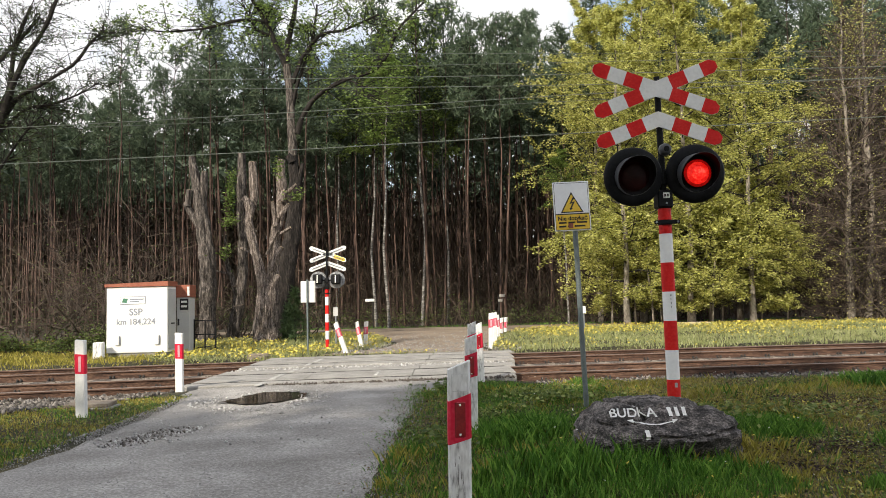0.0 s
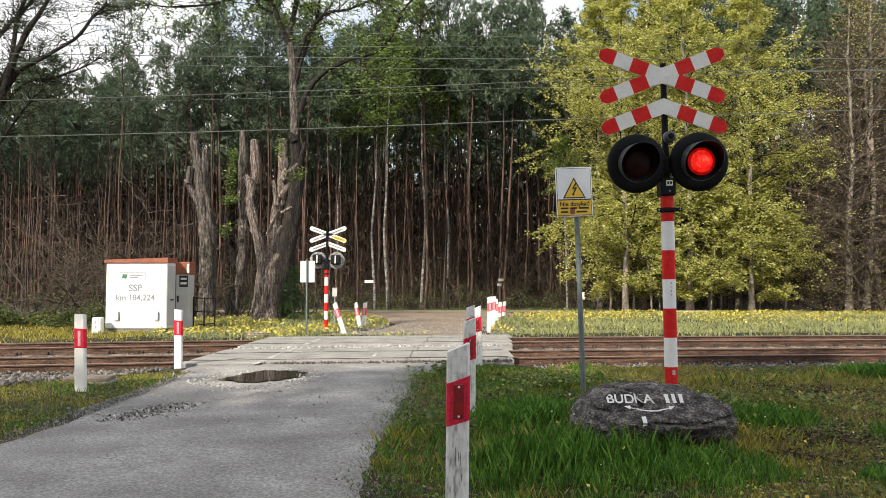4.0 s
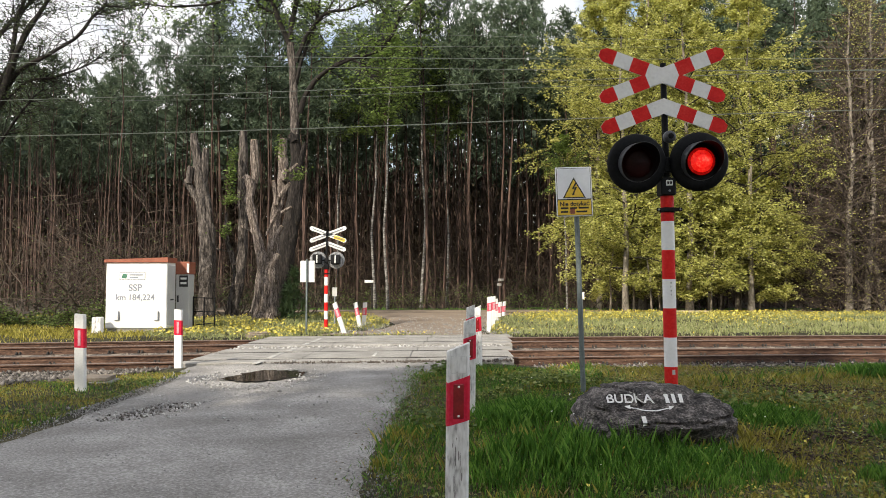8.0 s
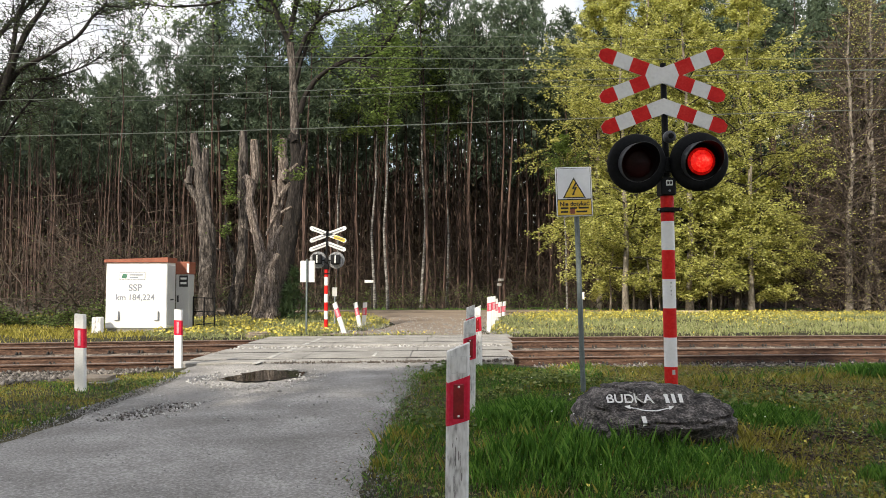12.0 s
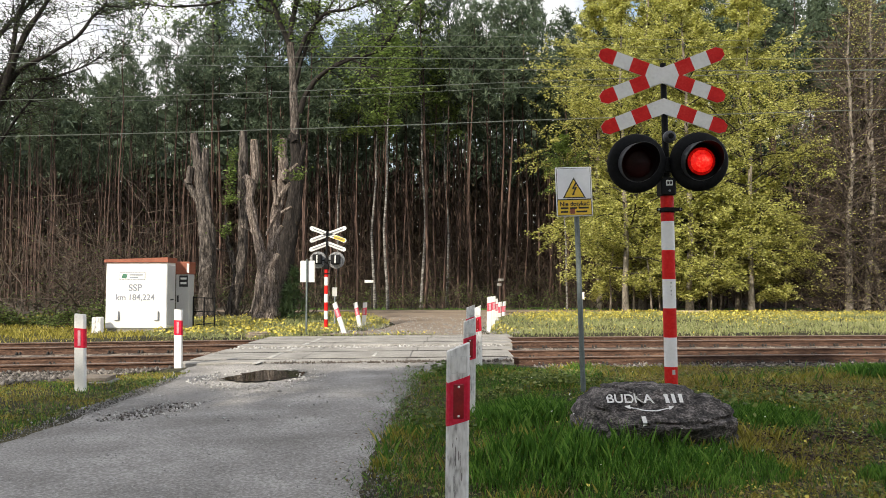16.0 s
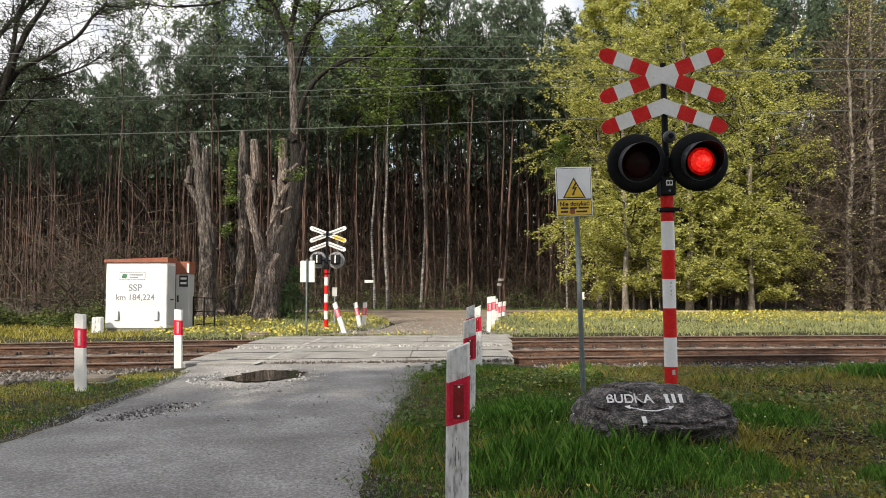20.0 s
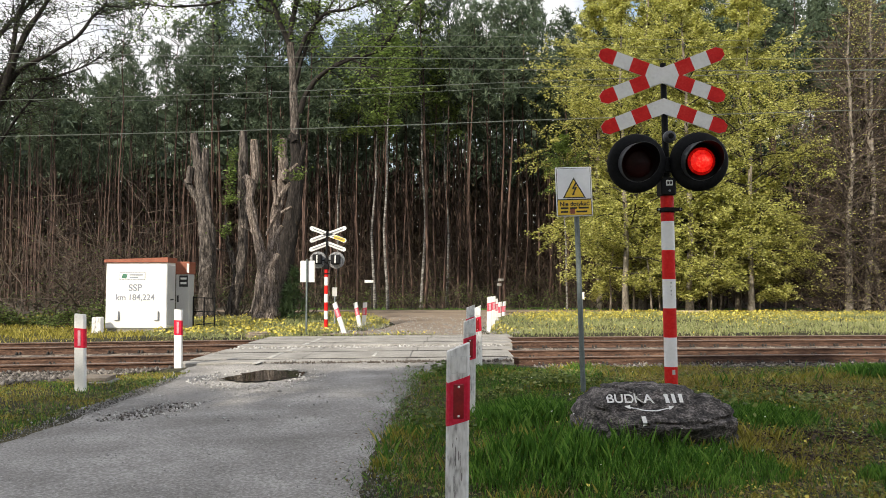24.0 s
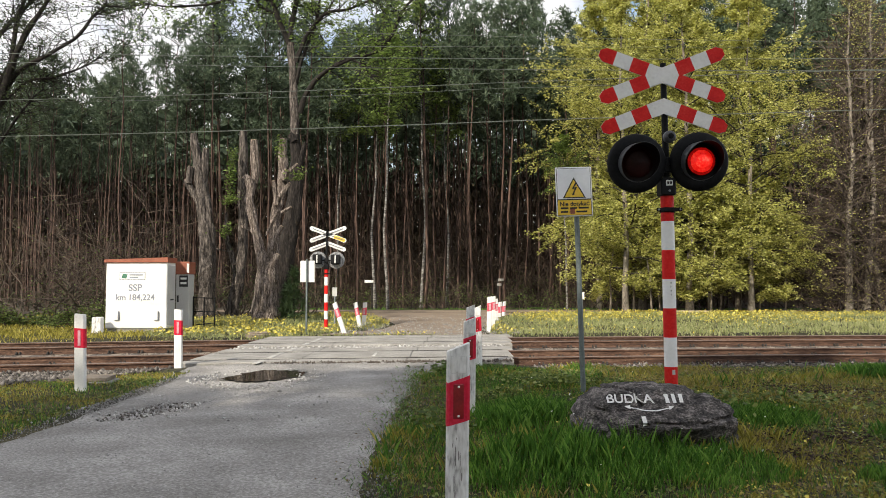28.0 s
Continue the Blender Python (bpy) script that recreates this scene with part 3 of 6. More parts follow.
def make_crossing():
    deck = thing("crossing_deck", label="worn grey concrete slabs set between and beside the rails", category="level crossing", kind="structure")
    spans = [(5.505 + 0.12, 5.505 + 0.55, 1), (4.0 + 0.13, 5.505 - 0.13, 1), (4.0 - 0.85, 4.0 - 0.12, 1), (1.505 + 0.12, 1.505 + 0.8, 1), (0.13, 1.505 - 0.13, 1), (-0.85, -0.12, 1)]
    for near_off, far_off, _ in spans:
        a, b = sorted((near_off, far_off))
        x = -4.42
        end = 1.27 + 0.083 * (track_y(1.3, b) - 13.8)
        for _k in range(3):
            L = (end + 4.42) / 3
            g = Geo()
            y0, y1 = track_y(x, b), track_y(x, a)
            y2, y3 = track_y(x + L, b), track_y(x + L, a)
            e = 0.0015
            top = RAIL_TOP + 0.022 + RNG.uniform(-0.005, 0.004)
            vs = [(x + e, y0 + e, -0.13), (x + L - e, y2 + e, -0.13), (x + L - e, y3 - e, -0.13), (x + e, y1 - e, -0.13)]
            vs += [(p[0], p[1], top - 0.015) for p in vs]
            vs += [(x + e + 0.006, y0 + e + 0.015, top), (x + L - e - 0.015, y2 + e + 0.015, top), (x + L - e - 0.015, y3 - e - 0.015, top), (x + e + 0.006, y1 - e - 0.015, top)]
            fs = [(0, 3, 2, 1), (0, 1, 5, 4), (1, 2, 6, 5), (2, 3, 7, 6), (3, 0, 4, 7), (4, 5, 9, 8), (5, 6, 10, 9), (6, 7, 11, 10), (7, 4, 8, 11), (8, 9, 10, 11)]
            part("slab", g.add(vs, fs), "concrete", deck)
            x += L
    # a black strip on each side of the rails, nearly level with the slabs
    for off in RAILS:
        for a, b in ((0.038, 0.118), (-0.118, -0.038)):
            g = Geo()
            along(g, [(a, -0.10), (b, -0.10), (b, 0.0), (a, 0.0)], off, -4.4, 1.36, 0.4, RAIL_TOP + 0.012)
            part("groove_strip", g, "dull_black", deck, "black strip in the groove along the rail")
    # gravel fill between the two decks
    g = Geo()
    along(g, [(-0.62, -0.12), (0.62, -0.12), (0.62, 0.0), (-0.62, 0.0)], 2.73, -4.4, 1.4, 0.4, 0.012)
    part("fill", g, "road", deck, "gravel and asphalt fill between the slabs")
    pts = [(x, y, 0.016) for x, y in scatter_xy(1500, -4.4, 1.4, 15.5, 17.6, lambda x, y: track_y(x, 3.3) < y < track_y(x, 2.2))]
    stones("gravel", pts, 0.028, "pale_gravel", "pale rubble lying between the crossing slabs", "gravel")
    for x0, w, a, b in ((-3.15, 0.10, 6.35, 5.65), (-3.15, 0.10, 5.35, 4.15), (-3.1, 0.10, 3.85, 3.2), (-3.08, 0.10, 2.25, 1.65), (-3.05, 0.10, 1.35, 0.15), (-1.3, 0.05, 5.3, 4.2)):
        g = Geo()
        y0, y1 = track_y(x0, a) + 0.05, track_y(x0, b) - 0.05
        g.box((x0, y0, RAIL_TOP + 0.022), (x0 + w, y1, RAIL_TOP + 0.029))
        part("line", g, "faded_line", deck, "faded white painted line")


make_crossing()

# ---- signals, signs and posts ----


def ring_arm(length, width, ang):
    """The outline of one arm, from the middle out to a blunt point, turned by ang degrees."""
    h = width / 2
    pts = [(0, -h), (length - 0.05, -h), (length, -h * 0.45), (length, h * 0.45), (length - 0.05, h), (0, h)]
    c, s = math.cos(radians(ang)), math.sin(radians(ang))
    return [(x * c - z * s, x * s + z * c) for x, z in pts]


def arm_piece(a, b, width, ang, tip):
    h = width / 2
    pts = [(a, -h), (b - 0.05, -h), (b, -h * 0.45), (b, h * 0.45), (b - 0.05, h), (a, h)] if tip else [(a, -h), (b, -h), (b, h), (a, h)]
    c, s = math.cos(radians(ang)), math.sin(radians(ang))
    return [(x * c - z * s, x * s + z * c) for x, z in pts]


ARM, ARM_W = 0.60, 0.132


def cross_board(sig, name, z, angles, x, yellow=None):
    """Arms that meet at one point: a white board with red and white panels on its face."""
    board = None
    for ang in angles:
        g = Geo()
        g.prism(ring_arm(ARM, ARM_W, ang), -0.050, -0.044)
        b = part("arm", g, "white_paint", sig, "white-backed diagonal board")
        b.location = (x, 0, z)
        board = board or b
        lift = 0.0004 * (angles.index(ang) % 2)
        for a, e, mat, tip in ((ARM - 0.15, ARM, "red_paint", True), (ARM - 0.305, ARM - 0.15, "white_paint", False), (ARM - 0.458, ARM - 0.305, "red_paint", False)):
            g = Geo()
            g.prism(arm_piece(a, e - (0.002 if tip else 0), ARM_W - 0.003, ang, tip), -0.0545 - lift, -0.0505)
            part("red_panel" if mat == "red_paint" else "white_panel", g, mat, b)
        g = Geo()
        c, s = math.cos(radians(ang)), math.sin(radians(ang))
        g.tube([(0.05 * c, -0.030, 0.05 * s), (0.5 * c, -0.030, 0.5 * s)], [0.012, 0.012], 6)
        part("stiffener", g, "steel", b, "dark metal stiffening rib on the back")
        if yellow is not None and ang == yellow:
            g = Geo()
            g.prism(arm_piece(0.2, ARM - 0.03, ARM_W * 0.8, ang, True), -0.043, -0.040)
            part("sticker", g, "yellow_paint", b, "yellow label strip on the back")
    g = Geo()
    # the white middle where the arms meet
    if len(angles) == 4:
        g.prism([(-0.152, 0.0), (-0.112, -0.104), (0.0, -0.070), (0.112, -0.104), (0.152, 0.0), (0.112, 0.104), (0.0, 0.070), (-0.112, 0.104)], -0.0562, -0.0505)
    else:
        g.prism([(0, 0.070), (0.155, 0.012), (0.1095, -0.111), (0, -0.070), (-0.1095, -0.111), (-0.155, 0.012)], -0.0562, -0.0505)
    part("white_panel", g, "white_paint", board).location = (0, 0, 0)


def lamp_head(sig, x, z, tilt):
    """A round black target board with a hood and a red lens, facing -y. Returns its turning insert."""
    head = part("target_board", Geo().lathe([(0.0, 0.01), (0.12, 0.012), (0.18, 0.02), (0.245, 0.012), (0.262, -0.012), (0.262, -0.03), (0.20, -0.05), (0.0, -0.06)], 48), "black_paint", sig, "round matt black target board", True)
    head.matrix_basis = pose(x, -0.10, z, tilt, 0, 0)
    # the hood, longer above than below
    g = Geo()
    n = 40
    for r in (0.174, 0.170):
        for i in range(n):
            a = 2 * math.pi * i / n
            g.v.append((r * math.cos(a), -0.012, r * math.sin(a)))
        for i in range(n):
            a = 2 * math.pi * i / n
            d = 0.022 + 0.215 * (0.5 + 0.5 * math.sin(a)) ** 0.9
            g.v.append((r * 0.97 * math.cos(a), -d, r * 0.97 * math.sin(a)))
    for i in range(n):
        j = (i + 1) % n
        g.f += [(i, j, n + j, n + i), (2 * n + i, 3 * n + i, 3 * n + j, 2 * n + j), (n + i, n + j, 3 * n + j, 3 * n + i)]
    # outside is grey for the light it catches, the lining stays black
    hood = part("hood", g, "hood_grey", head, "dark sun hood with the light on it put in as grey", True)
    g = Geo()
    for k, r in ((0, 0.168), (1, 0.168)):
        for i in range(n):
            a = 2 * math.pi * i / n
            d = 0.020 + 0.215 * (0.5 + 0.5 * math.sin(a)) ** 0.9 if k else 0.012
            g.v.append((r * (0.97 if k else 1) * math.cos(a), -d, r * (0.97 if k else 1) * math.sin(a)))
    g.f = [(i, n + i, n + (i + 1) % n, (i + 1) % n) for i in range(n)]
    part("lining", g, "black_paint", hood, "matt black inside of the hood", True)
    part("back_plate", Geo().lathe([(0.264, -0.026), (0.258, -0.038), (0.16, -0.058), (0.10, -0.064)], 32), "back_grey", head, "worn grey back of the target board")
    # housing behind
    hs = part("housing", Geo().box((-0.14, 0.05, -0.14), (0.14, 0.27, 0.15), 0.025), "black_paint", head, "black box-shaped lamp housing")
    part("hinge_strip", Geo().box((-0.016, 0.271, -0.12), (0.016, 0.279, 0.12), 0.003), "cab_white", hs, "pale hinge strip")
    # the turning insert: a bright lens on one face, a dark one on the other
    ins = part("lens", Geo().lathe([(0.122, 0.004), (0.116, 0.008), (0.098, 0.017)], 32), "lamp_rim", head, "glowing red lens", True)
    ins.matrix_basis = pose(0, -0.042, 0)
    part("lens_ring", Geo().lathe([(0.098, 0.017), (0.085, 0.021), (0.06, 0.027)], 32), "lamp_red", ins, "red ring of the lens", True)
    part("lens_centre", Geo().lathe([(0.06, 0.027), (0.04, 0.030), (0.0, 0.033)], 32), "lamp_hot", ins, "bright middle of the lens", True)
    part("dark_face", Geo().lathe([(0.124, 0.003), (0.129, -0.002), (0.126, -0.006), (0.09, -0.014), (0.0, -0.022)], 32), "lamp_dark", ins, "dark red unlit face", True)
    return ins


def signal(name, m, short, label, yellow=None):
    s = thing(name, m, label, "crossing signal", "crossing signals")
    top = 2.12 - short
    z, red, k = top + 0.02, True, 0
    while z > 0.12:
        b = max(0.0, z - 0.259)
        g = Geo().tube([(0, 0, b), (0, 0, z)], [0.058, 0.058], 24)
        part("red_band" if red else "white_band", g, "red_paint" if red else "band_white", s, "", True)
        z, red = b, not red
    if z > 0:
        part("foot", Geo().tube([(0, 0, -0.1), (0, 0, z)], [0.062, 0.062], 20), "steel", s, "grey steel foot")
    if not short:
        part("sticker", Geo().box((-0.006, -0.0600, 0.52), (0.020, -0.056, 0.56)), "cab_grey", s, "torn pale sticker")
        for k in range(4):
            part("mark", Geo().box((-0.003, -0.0595, 1.22 + 0.035 * k), (0.002 + 0.003 * (k % 2), -0.057, 1.232 + 0.035 * k)), "ink", s, "small dark scrawl mark")
    part("base_plate", Geo().box((-0.16, -0.16, -0.06), (0.16, 0.16, 0.03), 0.015), "concrete", s, "square concrete base")
    part("mast", Geo().tube([(0, 0, top), (-0.01, 0, top + 1.20)], [0.030, 0.027], 16), "black_paint", s, "thin black upper mast", True)
    part("collar", Geo().box((-0.075, -0.085, top - 0.01), (0.06, 0.07, top + 0.15), 0.012), "black_paint", s, "black junction box")
    pl = part("number_plate", Geo().box((-0.032, -0.093, top + 0.075), (0.028, -0.087, top + 0.125), 0.004), "white_paint", s, "small white plate with illegible marks")
    part("mark", Geo().box((-0.022, -0.095, top + 0.088), (-0.004, -0.0935, top + 0.112)), "ink", pl)
    part("mark", Geo().box((0.002, -0.095, top + 0.088), (0.018, -0.0935, top + 0.112)), "ink", pl)
    part("bolt", Geo().lathe([(0.011, 0.0), (0.009, 0.006), (0, 0.007)], 8, Matrix.Translation((0.0, -0.086, top + 0.03))), "steel", s)
    cl = part("clamp", Geo().box((-0.115, -0.072, top - 0.155), (0.115, -0.060, top - 0.120), 0.006).tube([(0, 0, top - 0.160), (0, 0, top - 0.115)], [0.064, 0.064], 20), "black_paint", s, "black pole clamp")
    for x in (-0.095, 0.095):
        part("bolt", Geo().lathe([(0.010, 0.0), (0.008, 0.008), (0, 0.009)], 8, Matrix.Translation((x, -0.072, top - 0.137))), "steel", cl)
    part("cross_bracket", Geo().tube([(-0.34, -0.03, top + 0.27), (0.34, -0.03, top + 0.27)], [0.022, 0.022], 10).box((-0.05, -0.06, top + 0.2), (0.05, 0.05, top + 0.34), 0.01), "black_paint", s, "black bracket that carries both lamps")
    dome = part("bell", Geo().lathe([(0.056, 0.03), (0.056, 0.06), (0.048, 0.085), (0.030, 0.098), (0.0, 0.102)], 24, Matrix.Translation((0.02, 0, top + 0.52))), "hood_grey", s, "small dark grey dome with a black middle", True)
    part("bell_face", Geo().lathe([(0.026, 0.1), (0.022, 0.108), (0, 0.11)], 16, Matrix.Translation((0.02, 0, top + 0.52))), "black_paint", dome)
    inserts = [lamp_head(s, -0.288, top + 0.275, 5), lamp_head(s, 0.268, top + 0.285, 5)]
    A = 20.7
    cross_board(s, "cross", top + 1.078, (A, 180 - A, 180 + A, 360 - A), -0.035, yellow)
    cross_board(s, "chevron", top + 0.800, (180 + A, 360 - A), -0.025)
    return s, inserts


near_signal, near_inserts = signal("crossing_signal", pose(2.036, 6.88, 0.025, 0, -0.5, 0), 0.0, "red and white crossing signal with two flashing red lamps")
far_signal, far_inserts = signal("crossing_signal", pose(-3.585, 23.6, 0.04, 0, 0, 180), 0.30, "red and white crossing signal seen from behind in sun", 180 + 20.7)


def guide_post(m, label, h=0.95, lens="red_reflect", band="crimson", slant=1.0, half=0.029):
    p = thing("guide_post", m, label, "guide post", "red and white guide posts")
    w, d = 0.062, 0.042

    def slab(z0, z1, s0, s1, grow):
        """A length of the post between two slanting cuts."""
        g = Geo()
        ww, dd = w + grow, d + grow
        poly = [(-ww + 0.014, -dd), (ww - 0.014, -dd), (ww, -dd + 0.014), (ww, dd - 0.010), (ww - 0.010, dd), (-ww + 0.010, dd), (-ww, dd - 0.010), (-ww, -dd + 0.014)]
        n = len(poly)
        g.v = [(x, y, z0 + s0 * x / w) for x, y in poly] + [(x, y, z1 + s1 * x / w) for x, y in poly]
        g.f = [tuple(range(n))[::-1], tuple(range(n, 2 * n))] + [(i, (i + 1) % n, (i + 1) % n + n, i + n) for i in range(n)]
        return g
    part("shaft", slab(-0.25, h, 0, 0.025 * slant, 0), "post_white" if slant == 1 else "white_paint", p)
    b = part("red_band", slab(h - 0.415, h - 0.175, 0.018 * slant, 0.022 * slant, 0.0022), band, p, "slanting red band")
    r = part("reflector", Geo().box((0.001 - half, -d - 0.0085, h - 0.39), (0.001 + half, -d - 0.0025, h - 0.20), 0.003), lens, b, "dark red reflector strip" if lens == "red_reflect" else "pale reflector strip")
    for z in (h - 0.215, h - 0.375) if slant == 1 else ():
        part("bolt", Geo().lathe([(0.007, 0.0), (0.005, 0.004), (0, 0.005)], 8, Matrix.Translation((0.001, -d - 0.0085, z))), "white_paint", r)
    if slant < 1:
        return p
    fr = part("top_frame", Geo().box((-0.043, -d - 0.0022, h - 0.142), (0.043, -d - 0.0006, h - 0.046)), "cab_grey", p, "thin grey outline")
    part("top_panel", Geo().box((-0.0412, -d - 0.0042, h - 0.1402), (0.0412, -d - 0.0024, h - 0.0478)), "post_white", fr, "grey worn panel under the cap")
    for k, (x, z, q) in enumerate(((-0.014, 0.30, 0.12), (0.002, 0.33, 0.06), (-0.022, 0.16, 0.10), (-0.016, 0.12, 0.16), (0.012, 0.30, 0.08), (0.020, 0.22, 0.05), (-0.030, 0.40, 0.03), (-0.008, 0.44, 0.02))):
        part("scuff", Geo().prism([(x, z), (x + 0.003, z + 0.01), (x + 0.0015, z + q), (x - 0.001, z + q * 0.8)], -d - 0.0016, -d - 0.0004), "scrape", p, "dark vertical scrape")
    return p


post_pale = guide_post(pose(-4.50, 9.6, 0.03, 0, -1.4, 6), "white guide post with red band at the lane edge", lens="pink_reflect", slant=-0.3, half=0.017)
copy_thing(post_pale, pose(-4.32, 12.6, 0.0, 0, -0.8, 8))["label"] = "white guide post with red band beside the ballast"
# far posts carry the sun's glare in a paler band colour
post_overlit = guide_post(pose(1.33, 22.3, 0.08, 0, 1.5, 10), "sunlit white guide post beyond the rails", lens="pink_reflect", band="overlit_red", slant=0.6, half=0.03)
post = guide_post(pose(0.075, 4.3, 0.035, 0, 0.6, 4), "worn white guide post with red band in grass")
for x, y, z, ry, rz, lab in (
        (0.27, 8.0, 0.03, 0.5, 3, ""), (0.41, 11.9, 0.07, 1, 2, ""), (0.60, 13.0, 0.03, -1.5, 0, "sunlit white guide post with red band beside the slabs"),
        (1.60, 24.6, 0.06, 1.0, 20, "sunlit white guide post beyond the rails"), (1.97, 28.0, -0.08, -3, 25, "sunlit white guide post beyond the rails"), (2.18, 30.0, -0.22, 4, 30, "sunlit white guide post beyond the rails"), (2.42, 31.0, -0.22, 5, 40, "sunlit white guide post beyond the rails"),
        (-2.72, 21.4, -0.03, -19, -8, "leaning white guide post with red band"), (-2.63, 24.7, -0.12, -12, -14, "leaning white guide post beyond the rails"), (-2.60, 25.2, -0.14, 3, -14, "leaning white guide post beyond the rails")):
    c = copy_thing(post_overlit if y > 20 else post, pose(x, y, z, 0, ry, rz))
    if lab:
        c["label"] = lab


def warning_sign():
    s = thing("warning_sign", pose(1.635, 9.0, 0.05, 0, -1.7, 3), "leaning steel post with high-voltage warning plate", "warning sign")
    part("pole", Geo().tube([(0, 0, -0.2), (0, 0, 2.66)], [0.030, 0.030], 16), "teal_steel", s, "grey-green steel pipe", True)
    w, h = 0.215, 0.29
    pl = part("plate", Geo().box((-w, -0.050, 2.06), (w, -0.040, 2.06 + 2 * h), 0.006), "sheet_white", s, "plate with white and yellow fields")
    pl.matrix_basis = pose(-0.02, 0, 0.035, 0, -0.3, 0)
    part("border_line", Geo().box((-w + 0.013, -0.0518, 2.06 + 0.013), (w - 0.013, -0.0502, 2.06 + 2 * h - 0.013), 0.0005), "ink", pl, "thin black border line")
    part("white_field", Geo().box((-w + 0.018, -0.053, 2.06 + 0.205), (w - 0.018, -0.0505, 2.06 + 2 * h - 0.018), 0.001), "sheet_white", pl)
    part("yellow_field", Geo().box((-w + 0.018, -0.053, 2.06 + 0.018), (w - 0.018, -0.0505, 2.06 + 0.192), 0.001), "yellow_paint", pl)

    def tri(r, y0, y1):
        return Geo().prism([(-r * 0.90, 2.285 + (0.130 - r) * 0.5), (r * 0.90, 2.285 + (0.130 - r) * 0.5), (0, 2.285 + 1.62 * r + (0.130 - r) * 0.5)], y0, y1)
    part("triangle_edge", tri(0.150, -0.055, -0.0532), "ink", pl, "black triangle border")
    part("triangle", tri(0.126, -0.0568, -0.0552), "yellow_paint", pl, "yellow triangle")
    z0 = 2.31
    bolt = [(0.020, 0.165), (-0.030, 0.072), (0.008, 0.084), (-0.020, 0.018), (-0.033, 0.026), (-0.018, -0.008), (0.012, 0.016), (-0.002, 0.020), (0.040, 0.108), (-0.002, 0.096), (0.036, 0.150)]
    part("flash", Geo().prism([(x, z0 + z * 0.9) for x, z in bolt][::-1], -0.0586, -0.057), "ink", pl, "black lightning flash")
    lettering("lettering", "Nie dotykać", 0.070, "ink", pl, Matrix.Translation((0, -0.0545, 2.185)))
    for z, ws in ((2.148, (0.09, 0.085, 0.12)), (2.105, (0.085, 0.06, 0.13))):
        x = -0.165
        for q in ws:
            part("text_bar", Geo().box((x, -0.0545, z), (x + q, -0.0532, z + 0.020)), "ink", pl)
            x += q + 0.018
    part("sticker", Geo().box((-0.055, -0.0562, 2.09), (0.0, -0.0548, 2.15)), "roof_red", pl, "brown patch over the small print")
    for z in (2.15, 2.5):
        part("strap", Geo().tube([(0, 0, z), (0, 0, z + 0.03)], [0.034, 0.034], 16).box((-0.05, -0.042, z), (0.05, -0.028, z + 0.03)), "steel", s, "steel strap")


warning_sign()


def far_sign():
    s = thing("warning_sign", pose(-3.815, 21.5, -0.05, 0, 0, 180), "white warning plate on a thin pole seen from behind", "warning sign")
    part("pole", Geo().tube([(0, 0, -0.1), (0, 0, 2.14)], [0.026, 0.026], 12), "teal_steel", s, "dull grey steel pipe", True)
    part("plate", Geo().box((-0.215, -0.05, 1.50), (0.19, -0.04, 2.10), 0.006), "white_paint", s, "white plate")
    part("channel", Geo().box((-0.03, -0.040, 1.52), (0.03, -0.024, 2.08), 0.004), "steel", s, "grey fixing channel")
    part("rim", Geo().box((-0.222, -0.052, 1.495), (-0.19, -0.036, 2.105), 0.004), "cab_grey", s, "grey folded rim")


far_sign()


FACETS = [(-0.05, 0.0, 1.0, 0.262), (0.24, 0.05, 0.97, 0.306), (0.0, -0.62, 0.78, 0.30), (0.04, -1.0, -0.75, 0.44), (-0.57, 0.0, 0.82, 0.43), (-0.92, 0.0, 0.39, 0.585), (-1.0, 0.0, -0.12, 0.66), (0.66, 0.0, 0.75, 0.475), (0.956, 0.0, 0.294, 0.575), (0.985, 0.0, 0.17, 0.61),
          (-0.60, -0.72, 0.30, 0.55), (0.62, -0.70, 0.32, 0.56), (0.1, 0.9, 0.4, 0.36), (0.55, -0.80, -0.30, 0.53)]


def boulder():
    bm = bmesh.new()
    bmesh.ops.create_icosphere(bm, subdivisions=6, radius=1.0)
    planes = [(Vector(f[:3]).normalized(), f[3] / Vector(f[:3]).length) for f in FACETS]
    for v in bm.verts:
        d = v.co.normalized()
        # how far out the facets let the stone reach in this direction, rounded where they meet
        inv = [max(0.0, d.dot(k)) / r for k, r in planes]
        inv.append(max(0.0, -d.z) / 0.36)
        r = 1 / max(1e-3, sum(i ** 48 for i in inv) ** (1 / 48))
        p = d * min(r, 0.9)
        q = p * 3.0
        n = 0.022 * noise.noise(q + Vector((3, 1, 7))) + 0.020 * noise.noise(q * 2.4) + 0.015 * noise.noise(q * 6) + 0.010 * noise.noise(q * 14)
        crack = abs(noise.noise(Vector((q.x * 0.5, q.y * 0.5, q.z * 2.2)) + Vector((9, 2, 4))))
        n -= 0.050 * max(0, 0.07 - crack) / 0.07
        v.co = p + d * n
        v.co.x *= 0.955
    bm.verts.index_update()
    g = Geo()
    g.add([v.co for v in bm.verts], [[v.index for v in f.verts] for f in bm.faces])
    bm.free()
    b = part("boulder", g, "boulder", smooth=True)
    b.matrix_world = pose(1.69, 6.15, 0.262, 0, 1, -1)
    tagged(b, "dark grey boulder with white painted words in grass", "boulder")
    return b


stone = boulder()


